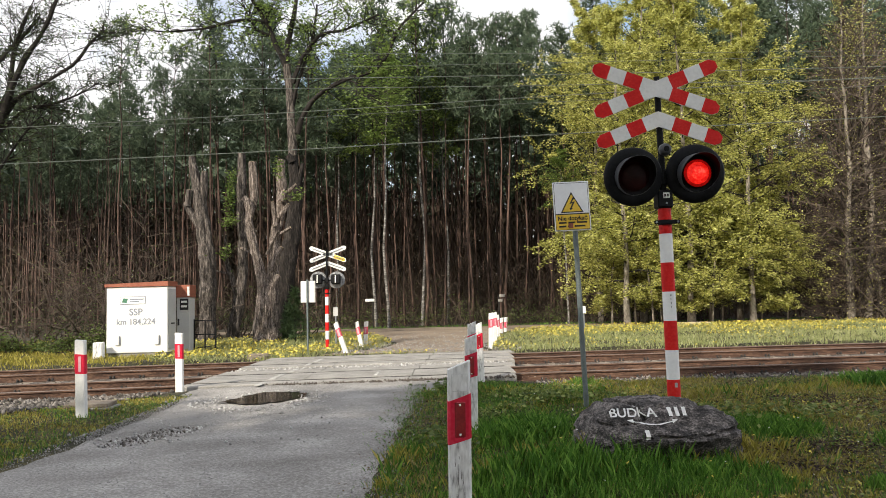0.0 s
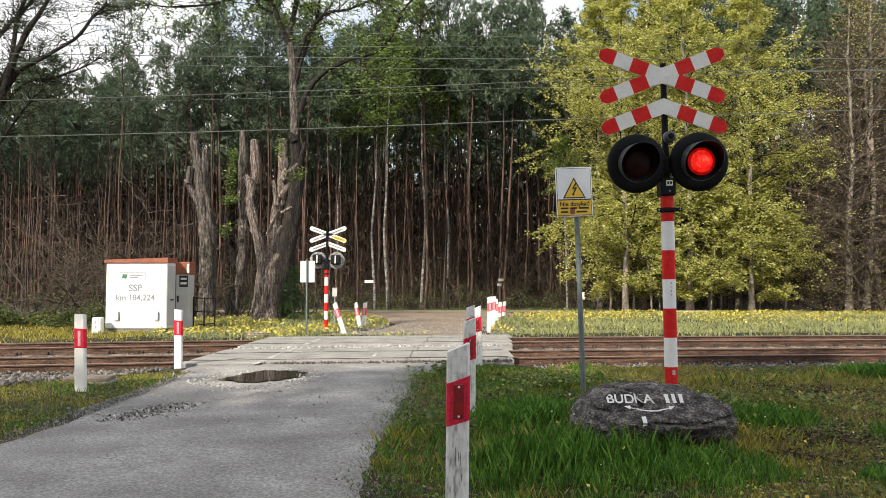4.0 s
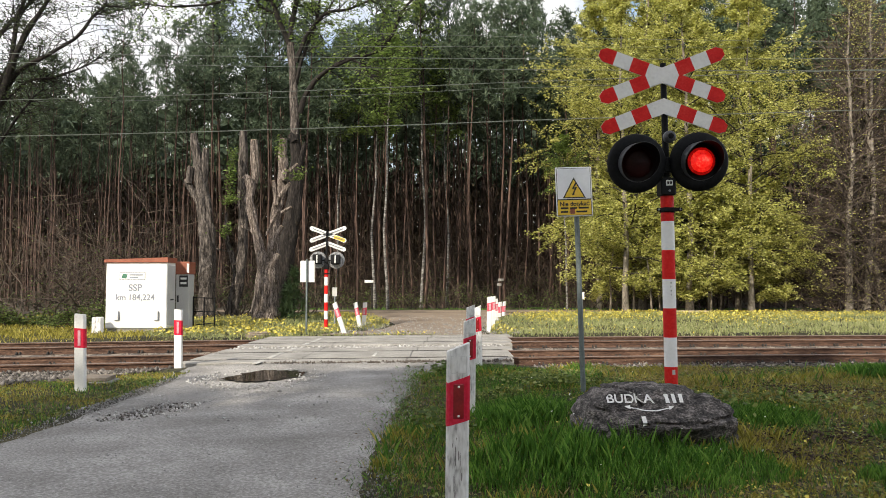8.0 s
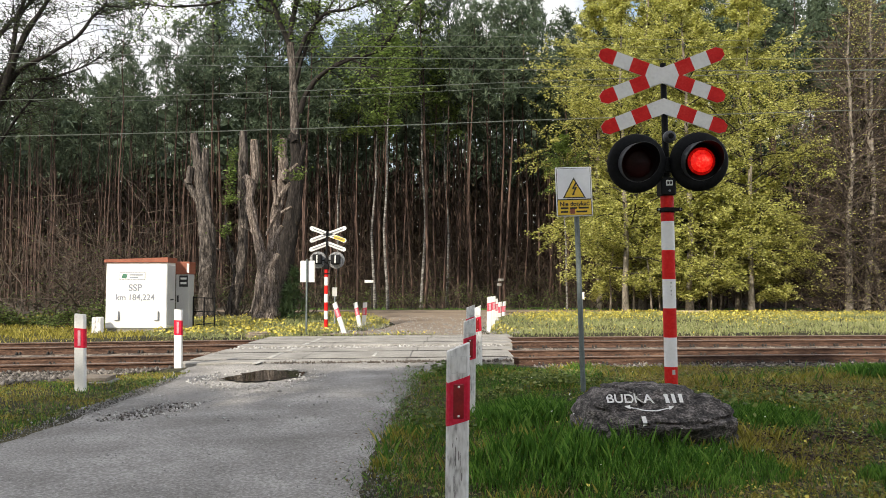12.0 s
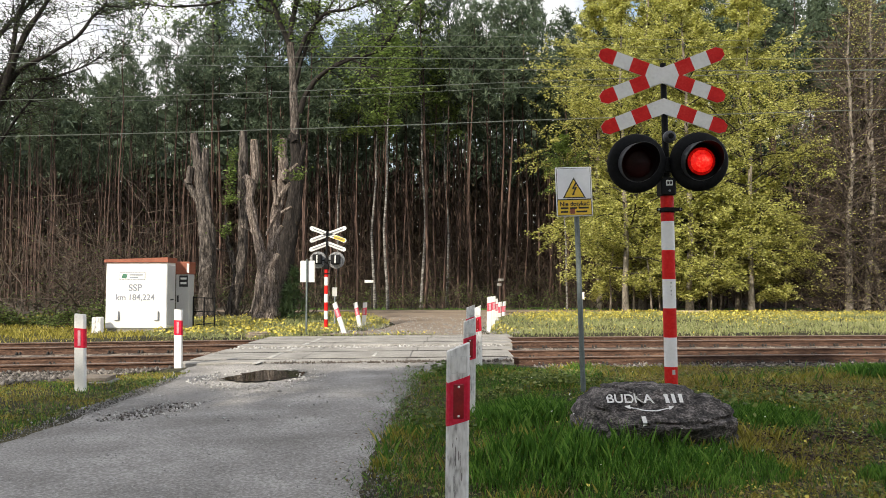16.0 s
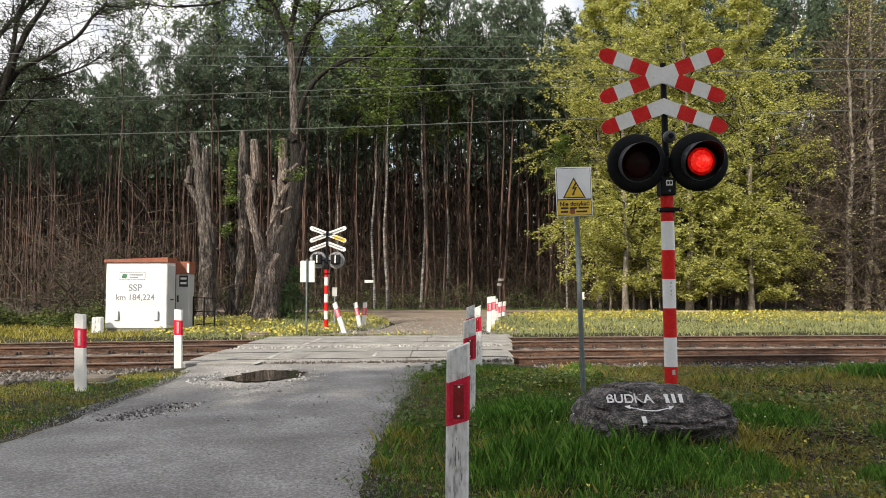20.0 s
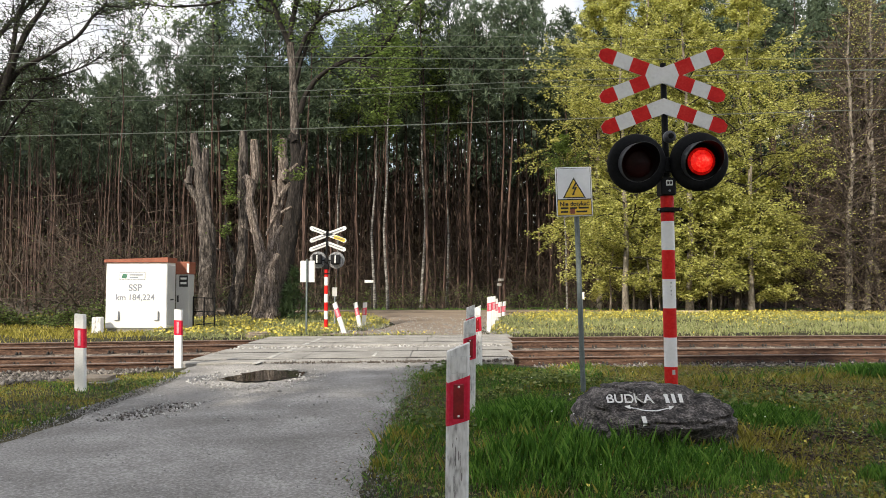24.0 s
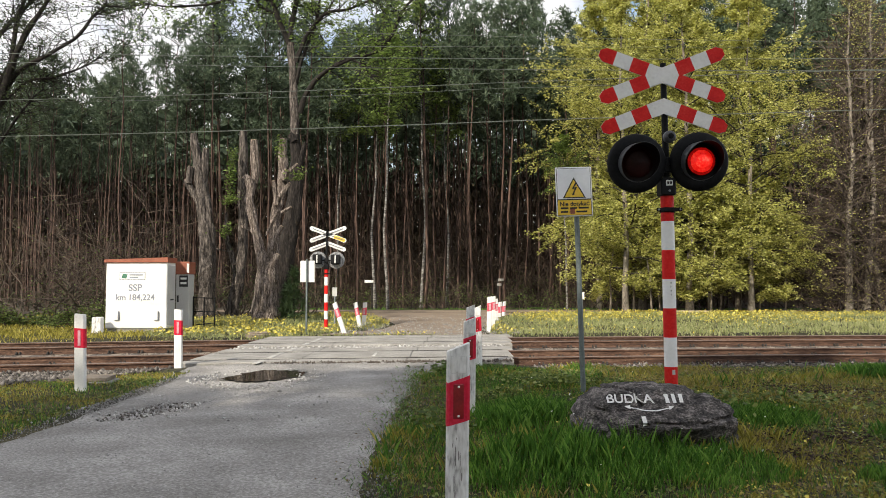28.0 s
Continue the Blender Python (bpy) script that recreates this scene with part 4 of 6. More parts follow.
def paint_on(name, src, ob, m):
    """Press a flat mark against the front of a thing, so that it lies on its surface."""
    deps = bpy.context.evaluated_depsgraph_get()
    deps.update()
    inv = ob.matrix_world.inverted()
    me = src
    for v in me.vertices:
        w = m @ v.co
        o = inv @ w
        d = (inv.to_3x3() @ Vector((0, 1, 0))).normalized()
        for _ in range(14):
            hit, loc, nor, _i = ob.ray_cast(o - d * 2, d)
            if hit and loc.y < 0.0:
                break
            o = o - Vector((0, 0, 0.008))
        v.co = loc - d * 0.014 if hit else o
    me.update()


def stone_words():
    def text_mesh(text, size):
        cu = bpy.data.curves.new("words", "FONT")
        cu.body, cu.size, cu.align_x, cu.space_character = text, size, "LEFT", 1.0
        cu.offset = 0.002
        tmp = bpy.data.objects.new("words", cu)
        me = bpy.data.meshes.new_from_object(tmp)
        bpy.data.objects.remove(tmp)
        me.transform(Matrix.Diagonal((0.90, 0.70, 1, 1)))
        return me
    flat = Matrix.Rotation(radians(90), 4, "X")

    def place(name, me, x, z, label=""):
        me.materials.clear()
        me.materials.append(M["white_paint"])
        bm = bmesh.new()
        bm.from_mesh(me)
        bmesh.ops.triangulate(bm, faces=bm.faces[:])
        bm.to_mesh(me)
        bm.free()
        paint_on(name, me, stone, Matrix.Translation((x, 5.0, z)) @ flat)
        ob = new(name, me)
        ob.parent = stone
        if label:
            ob["label"] = label

    place("lettering", text_mesh("BUDKA", 0.118), 1.245, 0.440, "white painted capital letters")

    def bar(x0, z0, x1, z1, n=8):
        me = bpy.data.meshes.new("bar")
        vs = [(x0 + (x1 - x0) * i / n, z0 + (z1 - z0) * k / n, 0) for k in range(n + 1) for i in range(n + 1)]
        me.from_pydata(vs, [], [(i + k * (n + 1), i + 1 + k * (n + 1), i + 1 + (k + 1) * (n + 1), i + (k + 1) * (n + 1)) for k in range(n) for i in range(n)])
        return me
    for k in range(3):
        place("number_bar", bar(0, 0, 0.030, 0.058), 1.69 + 0.056 * k, 0.441, "white painted bar")
    place("number_bar", bar(0, 0, 0.034, 0.065), 1.475, 0.292, "white painted bar")
    # a shallow curved double arrow
    me = bpy.data.meshes.new("arrow")
    n = 16
    vs, fs = [], []
    for i in range(n + 1):
        t = i / n
        vs += [(0.32 * t, -0.02 * math.sin(math.pi * t), 0), (0.32 * t, -0.02 * math.sin(math.pi * t) + 0.007, 0)]
    fs = [(2 * i, 2 * i + 2, 2 * i + 3, 2 * i + 1) for i in range(n)]
    k = len(vs)
    vs += [(-0.03, 0.010, 0), (0.018, -0.013, 0), (0.018, 0.015, 0), (0.35, 0.011, 0), (0.302, -0.013, 0), (0.302, 0.015, 0)]
    fs += [(k, k + 1, k + 2), (k + 3, k + 5, k + 4)]
    me.from_pydata(vs, [], fs)
    place("arrow", me, 1.40, 0.408, "white painted curved double arrow")


stone_words()


def equipment_cabinet():
    c = thing("equipment_cabinet", pose(-8.98, 22.5, 0.0, 0, 0, -1.5), "white metal equipment cabinet with red-brown roof", "equipment cabinet")
    w = 0.905
    part("body", Geo().box((-w, 0, 0.10), (w, 0.66, 2.04), 0.02), "cab_white", c, "white painted steel walls")
    part("roof", Geo().prism([(-w - 0.04, 2.035), (w + 0.03, 2.035), (w + 0.03, 2.18), (-w - 0.04, 2.12)], -0.05, 0.70), "roof_red", c, "red-brown sheet roof")
    part("plinth", Geo().box((-w + 0.04, 0.04, -0.15), (w - 0.04, 0.62, 0.11), 0.01), "concrete", c, "concrete plinth")
    for x in (-0.55, 0.62):
        lg = part("lifting_lug", Geo().box((x - 0.085, -0.055, 0.34), (x + 0.045, -0.004, 0.62), 0.012), "cab_white", c, "white box-shaped lug")
        # thin grey strip paints the shade on the lug's right side
        part("lug_shade", Geo().box((x + 0.0455, -0.05, 0.36), (x + 0.058, -0.006, 0.60)), "grey_ink", lg)
    lb = part("label", Geo().box((-0.5, -0.010, 1.52), (0.26, -0.003, 1.75), 0.004), "grey_ink", c, "framed company label with illegible print")
    part("label_field", Geo().box((-0.485, -0.0135, 1.535), (0.245, -0.0105, 1.735)), "cab_white", lb)
    part("mark", Geo().prism([(-0.44, 1.58), (-0.30, 1.56), (-0.26, 1.69), (-0.40, 1.70)], -0.016, -0.0138), "label_green", lb, "dull green printed mark")
    for z, a, b in ((1.65, -0.2, 0.2), (1.58, -0.2, 0.06)):
        part("text_bar", Geo().box((a, -0.016, z), (b, -0.0138, z + 0.035)), "grey_ink", lb)
    lettering("lettering", "SSP", 0.28, "grey_ink", c, Matrix.Translation((-0.03, -0.004, 1.20)))
    lettering("lettering", "km 184,224", 0.245, "grey_ink", c, Matrix.Translation((-0.03, -0.004, 0.93)))
    # the side door towards the lane
    d = part("side_door", Geo().box((w + 0.002, 0.05, 0.2), (w + 0.022, 0.6, 1.95), 0.006), "cab_grey", c, "pale grey side door")
    part("handle", Geo().box((w + 0.022, 0.2, 0.92), (w + 0.05, 0.42, 0.96), 0.006), "ink", d, "black handle")
    b = thing("control_box", pose(-7.865, 23.2, 0.0, 0, 0, 0), "pale grey control box standing beside the cabinet", "control box")
    part("body", Geo().box((-0.2, 0, 0.05), (0.19, 0.5, 1.70), 0.015), "cab_grey", b)
    part("roof", Geo().box((-0.22, -0.03, 1.70), (0.21, 0.55, 2.08), 0.015), "roof_red", b, "red-brown sheet roof")
    part("vent", Geo().box((0.13, -0.038, 1.74), (0.20, -0.031, 2.02), 0.004), "cab_white", b, "white strip")
    pl = part("plate", Geo().box((-0.10, -0.010, 1.32), (0.16, -0.003, 1.66), 0.004), "ink", b, "black plate with illegible marks")
    part("text_bar", Geo().box((-0.06, -0.014, 1.54), (0.12, -0.0105, 1.60)), "cab_white", pl)
    part("text_bar", Geo().box((-0.06, -0.014, 1.40), (0.12, -0.0105, 1.46)), "cab_white", pl)
    part("handle", Geo().box((-0.16, -0.03, 0.86), (-0.11, -0.003, 1.06), 0.006), "ink", b, "black handle")
    st = thing("concrete_stub", pose(-9.95, 22.2, 0.0, 0, 0, 5), "short white concrete marker stub in the grass", "marker stub")
    part("block", Geo().box((-0.14, -0.12, -0.1), (0.14, 0.12, 0.45), 0.03), "post_white", st)


equipment_cabinet()


def railing():
    r = thing("railing", pose(-7.66, 23.6, 0.05, 0, 0, 0), "black steel pipe railing beside the control box", "railing")
    for x in (0.0, 0.32, 0.64):
        part("post", Geo().tube([(x, 0.1 * x, -0.1), (x, 0.1 * x, 0.98 - 0.05 * x)], [0.022, 0.022], 8), "black_paint", r)
    for z in (0.52, 0.94):
        part("rail", Geo().tube([(-0.2, 0, z), (0.66, 0.07, z - 0.02)], [0.018, 0.018], 8), "black_paint", r)
    part("brace", Geo().tube([(0.0, 0, 0.1), (0.64, 0.06, 0.16)], [0.014, 0.014], 8), "black_paint", r)


railing()


def lids():
    for x, y, z, r, lab in ((-4.95, 20.75, -0.02, 0.36, "round tan concrete shaft cover in the grass"),):
        t = thing("shaft_cover", pose(x, y, z), lab, "shaft cover")
        stone_mat = "dirty_concrete"
        part("ring", Geo().lathe([(r, -0.1), (r, 0.07), (r - 0.03, 0.09), (0, 0.09)], 28, Matrix.Rotation(radians(-90), 4, "X")), stone_mat, t)
        part("lid", Geo().lathe([(r - 0.06, 0.085), (r - 0.06, 0.115), (r - 0.09, 0.125), (0, 0.125)], 28, Matrix.Rotation(radians(-90), 4, "X")), stone_mat, t)

    t = thing("slab_stack", pose(-4.76, 10.5, 0.02, 0, 0, 4), "flat grey concrete slabs stacked beside the ballast", "slab stack")
    part("slab", Geo().box((-0.30, -0.24, -0.08), (0.28, 0.24, 0.030), 0.008), "concrete", t)
    part("slab", Geo().box((-0.33, -0.20, 0.032), (0.24, 0.23, 0.085), 0.008, Matrix.Rotation(radians(3), 4, "Z")), "dirty_concrete", t)


lids()


def small_plates():
    for x, y, z, lab in ((-3.42, 24.3, 1.22, "small white plate on a short thin post"), (5.62, 31.0, 1.02, "small white plate on a short thin post in the meadow")):
        t = thing("marker_plate", pose(x, y, 0.0), lab, "marker plate")
        part("post", Geo().tube([(0, 0, -0.1), (0, 0, z)], [0.022, 0.022], 8), "steel", t)
        part("plate", Geo().box((-0.075, -0.035, z - 0.20), (0.075, -0.024, z + 0.08), 0.004), "cab_grey" if x < 0 else "white_paint", t, "pale plate")


small_plates()


def way_signs():
    for x, y, dz, flip in ((-3.85, 40.0, 0.0, 1), (3.02, 40.0, 0.08, -1)):
        t = thing("signpost", pose(x, y, 0.15), "small white direction board on a thin wooden post", "signpost")
        w = 0.23 if flip > 0 else 0.15
        part("post", Geo().box((-0.045 + 0.16 * flip, -0.04, -0.1), (0.045 + 0.16 * flip, 0.04, 1.5 + dz), 0.01), "bark_dark", t)
        part("board", Geo().box((-w, -0.07, 1.38 + dz), (w, -0.042, 1.52 + dz), 0.008), "white_paint" if flip > 0 else "concrete", t, "pale board")
        if flip < 0:
            part("board", Geo().box((-0.2, -0.07, 1.14 + dz), (0.02, -0.042, 1.27 + dz), 0.008), "concrete", t, "pale board")
    t = thing("stone_slab", pose(10.9, 33.6, 0.12, 0, 0, 3), "low tan concrete slab in the meadow", "slab")
    part("block", Geo().box((-0.75, -0.3, -0.1), (0.65, 0.3, 0.16), 0.03), "brick_tan", t)


way_signs()


def wires():
    """Overhead lines along the track: (x0, y0, z0), (x1, y1, z1), sag, radius."""
    runs = [((-11.06, 19.00, 5.07), (2.26, 19.50, 5.59), 0.04, 0.011), ((-11.09, 19.00, 5.98), (1.40, 19.50, 6.56), 0.03, 0.009), ((-12.25, 21.00, 6.44), (1.54, 21.50, 6.94), 0.10, 0.006),
            ((-7.28, 14.90, 5.90), (8.72, 14.90, 5.81), 0.05, 0.007), ((-7.27, 14.90, 5.72), (8.71, 14.90, 5.57), 0.05, 0.006), ((-6.51, 14.90, 6.47), (8.73, 14.90, 6.13), 0.05, 0.004),
            ((-10.28, 19.00, 7.39), (11.36, 19.40, 7.46), 0.02, 0.006)]
    for a, b, sag, r in runs:
        a, b = Vector(a), Vector(b)
        d = b - a
        a2, b2 = a - d * 0.9, b + d * 0.9
        pts = []
        for i in range(31):
            t = i / 30
            u = -0.9 + 2.8 * t
            p = a2.lerp(b2, t)
            p.z -= sag * 4 * u * (1 - u) if 0 < u < 1 else 0
            pts.append(p)
        ob = part("overhead_wire", Geo().tube(pts, [r] * len(pts), 5), "wire")
        tagged(ob, "thin grey overhead railway wire", "overhead wire", "overhead wires")


wires()

# ---- trees ----


def leaves_at(centres, size, droop=0.4, aspect=0.6):
    """One small leaf at each centre: four corners, random turn, mostly lying flat."""
    c = np.asarray(centres, dtype=float)
    n = len(c)
    a = RNG.uniform(0, 2 * np.pi, n)
    u = np.stack([np.cos(a), np.sin(a), RNG.uniform(-droop, droop * 0.4, n)], 1)
    u /= np.linalg.norm(u, axis=1)[:, None]
    up = np.stack([RNG.normal(0, 1.5, n), RNG.normal(0, 1.5, n), np.ones(n)], 1)
    w = np.cross(up, u)
    w /= np.linalg.norm(w, axis=1)[:, None]
    s = size * RNG.uniform(0.6, 1.3, n)[:, None]
    k = np.cross(u, w)
    v = np.stack([c, c + (u * 0.5 + w * 0.5 * aspect + k * 0.08) * s, c + u * s, c + (u * 0.5 - w * 0.5 * aspect + k * 0.08) * s], 1)
    return v.reshape(-1, 3)


def bend(p, d, length, n, rng, wob, lift):
    """A wandering line from p along d."""
    pts, d = [Vector(p)], Vector(d).normalized()
    for i in range(n):
        d = (d + Vector((rng.uniform(-wob, wob), rng.uniform(-wob, wob), rng.uniform(-wob, wob) + lift))).normalized()
        pts.append(pts[-1] + d * (length / n))
    return pts


def point_on(pts, t):
    f = t * (len(pts) - 1)
    i = min(int(f), len(pts) - 2)
    return pts[i].lerp(pts[i + 1], f - i), (pts[i + 1] - pts[i]).normalized()


def broadleaf(seed, height, reach, low, limbs, leaf_n, leaf_mat, bark, size=0.115, up=0.25, trunk_r=0.16, name="tree", label="", category="tree", group="", spread=0.07, twig="", thick=1.0):
    rng = random.Random(seed)
    t = thing(name, None, label, category, group)
    g = Geo()
    trunk = [Vector((0, 0, -0.2))]
    for i in range(10):
        trunk.append(Vector((trunk[-1].x + rng.uniform(-0.12, 0.12), trunk[-1].y + rng.uniform(-0.12, 0.12), -0.2 + height * 0.92 * (i + 1) / 10)))
    g.tube(trunk, [trunk_r * (1.25 if i == 0 else 1) * (1 - 0.085 * i) for i in range(11)], 10, rough=0.12)
    part("trunk", g, bark, t, smooth=True)
    g = Geo()
    cents = []
    for i in range(limbs):
        f = (i + rng.random()) / limbs
        z = low + (height * 0.93 - low) * f
        p, _ = point_on(trunk, min(0.999, (z + 0.2) / (height * 0.92)))
        a = i * 2.4 + rng.uniform(-0.5, 0.5)
        prof = (0.75 + 0.45 * math.sin(math.pi * min(1, f * 1.15))) * (1 - 0.72 * max(0, f - 0.45) / 0.55)
        L = reach * prof * rng.uniform(0.65, 1.15)
        d = Vector((math.cos(a), math.sin(a), up + 0.7 * f))
        limb = bend(p, d, L, 6, rng, 0.30, -0.03)
        r0 = max(0.012, trunk_r * 0.34 * (1 - 0.6 * f))
        g.tube(limb, [r0 * (1 - 0.14 * k) for k in range(7)], 4)
        for j in range(11):
            q, dd = point_on(limb, 0.18 + 0.80 * (j + rng.random() * 0.6) / 11)
            side = Vector((-dd.y, dd.x, 0)) * (1 if j % 2 else -1)
            tw = bend(q, dd * 0.6 + side * rng.uniform(0.3, 1.1) + Vector((0, 0, rng.uniform(-0.65, 0.6))), L * rng.uniform(0.22, 0.42), 2, rng, 0.3, -0.06)
            g.tube(tw, [0.011 * thick, 0.008 * thick, 0.004 * thick], 3)
            n = int(leaf_n / (limbs * 11) * rng.uniform(0.5, 1.5))
            for _ in range(n):
                s = rng.random()
                c, _d = point_on(tw, s)
                cents.append((c.x + rng.gauss(0, spread), c.y + rng.gauss(0, spread), c.z + rng.gauss(0, spread)))
    part("branchwork", g, twig or "bark_dark" if twig or bark in ("bark_birch", "bark_beech") else bark, t)["kind"] = "stuff"
    np_mesh("crown", leaves_at(cents, size), 4, leaf_mat, t)["kind"] = "stuff"
    return t


def set_at(t, x, y, z=None, rz=0.0, s=1.0):
    t.scale = (s, s, s)
    t.location, t.rotation_euler = (x, y, ground_z(x, y) if z is None else z), (0, 0, radians(rz))
    return t


def copy_at(t, x, y, rz, s, label=""):
    t2 = copy_thing(t, pose(x, y, ground_z(x, y), 0, 0, rz))
    t2.scale = (s, s, s * (0.92 + 0.16 * random.random()))
    if label:
        t2["label"] = label
    return t2


BEECH = "slim tree in fresh yellow-green spring leaf"
beeches = [broadleaf(11, 17.5, 4.2, 1.9, 50, 46000, "leaf_spring", "bark_beech", 0.10, name="beech_tree", label=BEECH, group="spring trees at the forest edge"),
           broadleaf(12, 16.0, 3.9, 1.7, 50, 46000, "leaf_spring", "bark_beech", 0.10, name="beech_tree", label=BEECH, group="spring trees at the forest edge"),
           broadleaf(13, 18.5, 4.4, 3.0, 44, 34000, "leaf_spring", "bark_beech", 0.125, name="beech_tree", label=BEECH, group="spring trees at the forest edge"),
           broadleaf(14, 16.5, 4.4, 2.5, 40, 9000, "leaf_spring", "bark_grey", 0.27, name="beech_tree", label="spring tree standing along the near lane", spread=0.13),
           broadleaf(15, 16.0, 3.4, 2.0, 64, 2200, "leaf_spring", "bark_beech", 0.09, 0.6, name="beech_tree", twig="pale_twig", thick=2.0, label="tall thin tree with bare brown twigs and few leaves", group="spring trees at the forest edge")]
set_at(beeches[4], 18.75, 34.2, rz=10, s=1.0)
set_at(beeches[3], -10.0, -15.5, rz=30, s=1.35)
set_at(beeches[0], 8.07, 34.0, rz=20, s=0.88)
set_at(beeches[1], 11.05, 34.4, rz=80)
set_at(beeches[2], 14.2, 37.0, rz=140, s=0.92)
for k, x, y, rz, s in ((1, 9.9, 38.2, 200, 1.1), (0, 13.75, 34.3, 260, 0.85), (2, 7.9, 38.6, 30, 0.95), (4, 17.9, 33.9, 300, 1.0), (4, 19.5, 34.1, 200, 0.9), (4, 20.4, 36.4, 90, 1.05), (2, 12.0, 41.5, 100, 1.1), (4, 21.5, 39.0, 240, 1.1), (4, 22.8, 37.0, 290, 0.95)):
    copy_at(beeches[k], x, y, rz, s)

# low leafy saplings under the tall ones
sapling = broadleaf(16, 6.2, 2.7, 0.9, 30, 17000, "leaf_spring", "bark_beech", 0.10, 0.12, 0.055, "young_beech", "young tree with low sunlit yellow-green sprays", "tree", "saplings at the forest edge")
set_at(sapling, 9.4, 34.6, rz=15)
for x, y, rz, s in ((7.7, 35.4, 100, 0.85), (11.9, 34.2, 190, 0.95), (14.6, 35.4, 280, 0.95), (12.3, 35.6, 60, 1.15), (10.2, 36.0, 330, 1.2), (15.4, 34.6, 130, 0.75), (9.0, 36.2, 45, 1.1), (13.2, 36.6, 170, 1.2)):
    copy_at(sapling, x, y, rz, s)

# trees behind the viewer that shade the near verge
shade = [(3, -7.0, -17.0, 120, 1.55), (3, -13.2, -16.5, 220, 1.46), (3, -16.3, -15.0, 10, 1.27), (3, -19.5, -16.5, 80, 1.22), (3, -11.5, -19.5, 300, 1.45), (3, -15.0, -19.5, 310, 1.50), (3, -18.2, -19.5, 200, 1.33), (3, -22.6, -15.5, 150, 1.14), (3, -8.4, -20.0, 60, 1.55), (3, -3.5, -18.0, 260, 1.52), (3, 0.4, -18.5, 140, 1.5), (3, 4.5, -17.5, 30, 1.45), (3, -21.5, -20.0, 20, 1.30), (3, -25.5, -17.0, 330, 1.18)]
for k, x, y, rz, s in shade:
    copy_at(beeches[k], x, y, rz, s)


def needle_tufts(cents, size):
    """Tufts of thin needle blades: seven spikes from each centre."""
    c = np.repeat(np.asarray(cents, dtype=float), 7, 0)
    n = len(c)
    d = RNG.normal(0, 1, (n, 3)) + np.array([0, 0, 0.45])
    d /= np.linalg.norm(d, axis=1)[:, None]
    w = np.cross(d, RNG.normal(0, 1, (n, 3)))
    w /= np.linalg.norm(w, axis=1)[:, None]
    s = size * RNG.uniform(0.6, 1.3, n)[:, None]
    return np.stack([c - w * s * 0.095, c + w * s * 0.095, c + d * s], 1).reshape(-1, 3)


def pine(seed, height, crown_from, reach, tufts, label, tuft=0.32):
    rng = random.Random(seed)
    t = thing("pine_tree", None, label, "pine tree", "pines of the forest")
    g = Geo()
    trunk = [Vector((0, 0, -0.2))]
    for i in range(9):
        trunk.append(Vector((trunk[-1].x + rng.uniform(-0.13, 0.13), trunk[-1].y + rng.uniform(-0.13, 0.13), -0.2 + height * (i + 1) / 9)))
    g.tube(trunk, [0.088 * (1.2 if i == 0 else 1) * (1 - 0.095 * i) for i in range(10)], 8, rough=0.1)
    part("trunk", g, "bark_pine", t, smooth=True)
    g, cents = Geo(), []
    n = 18
    for i in range(n):
        f = i / n
        z = crown_from + (height - crown_from) * f
        p, _ = point_on(trunk, min(0.999, (z + 0.2) / (height + 0.2)))
        a = i * 2.4 + rng.uniform(-0.6, 0.6)
        L = reach * rng.uniform(0.45, 1.15) * (1 - 0.85 * max(0, f - 0.45) / 0.55) * (0.6 + 0.4 * min(1, f * 4))
        limb = bend(p, (math.cos(a), math.sin(a), 0.25 + 0.5 * f), L, 3, rng, 0.25, 0.05)
        g.tube(limb, [0.035, 0.024, 0.015, 0.006], 3)
        for j in range(int(tufts / n)):
            q, _d = point_on(limb, 1 - 0.62 * rng.random() ** 1.6)
            cents.append((q.x + rng.gauss(0, 0.26), q.y + rng.gauss(0, 0.26), q.z + rng.gauss(0, 0.16) + 0.08))
    for i in range(7):
        z = crown_from * rng.uniform(0.35, 1.0)
        p, _ = point_on(trunk, (z + 0.2) / (height + 0.2))
        a = rng.uniform(0, 6.28)
        g.tube(bend(p, (math.cos(a), math.sin(a), 0.1), rng.uniform(0.4, 1.3), 2, rng, 0.2, 0), [0.016, 0.010, 0.004], 3)
    part("branchwork", g, "bark_dark", t)["kind"] = "stuff"
    np_mesh("crown", needle_tufts(cents, tuft), 3, "needle", t)["kind"] = "stuff"
    return t


PINE = "tall slender pine with bare reddish trunk"
pines = [pine(21, 17.8, 12.0, 2.2, 480, PINE), pine(22, 16.8, 11.4, 2.0, 450, PINE), pine(23, 18.8, 12.8, 2.3, 500, PINE), pine(24, 16.2, 10.8, 1.9, 430, PINE), pine(25, 19.5, 13.2, 2.2, 190, PINE, 0.44), pine(26, 18.5, 12.6, 2.1, 180, PINE, 0.44), pine(27, 17.0, 13.3, 1.9, 300, PINE)]


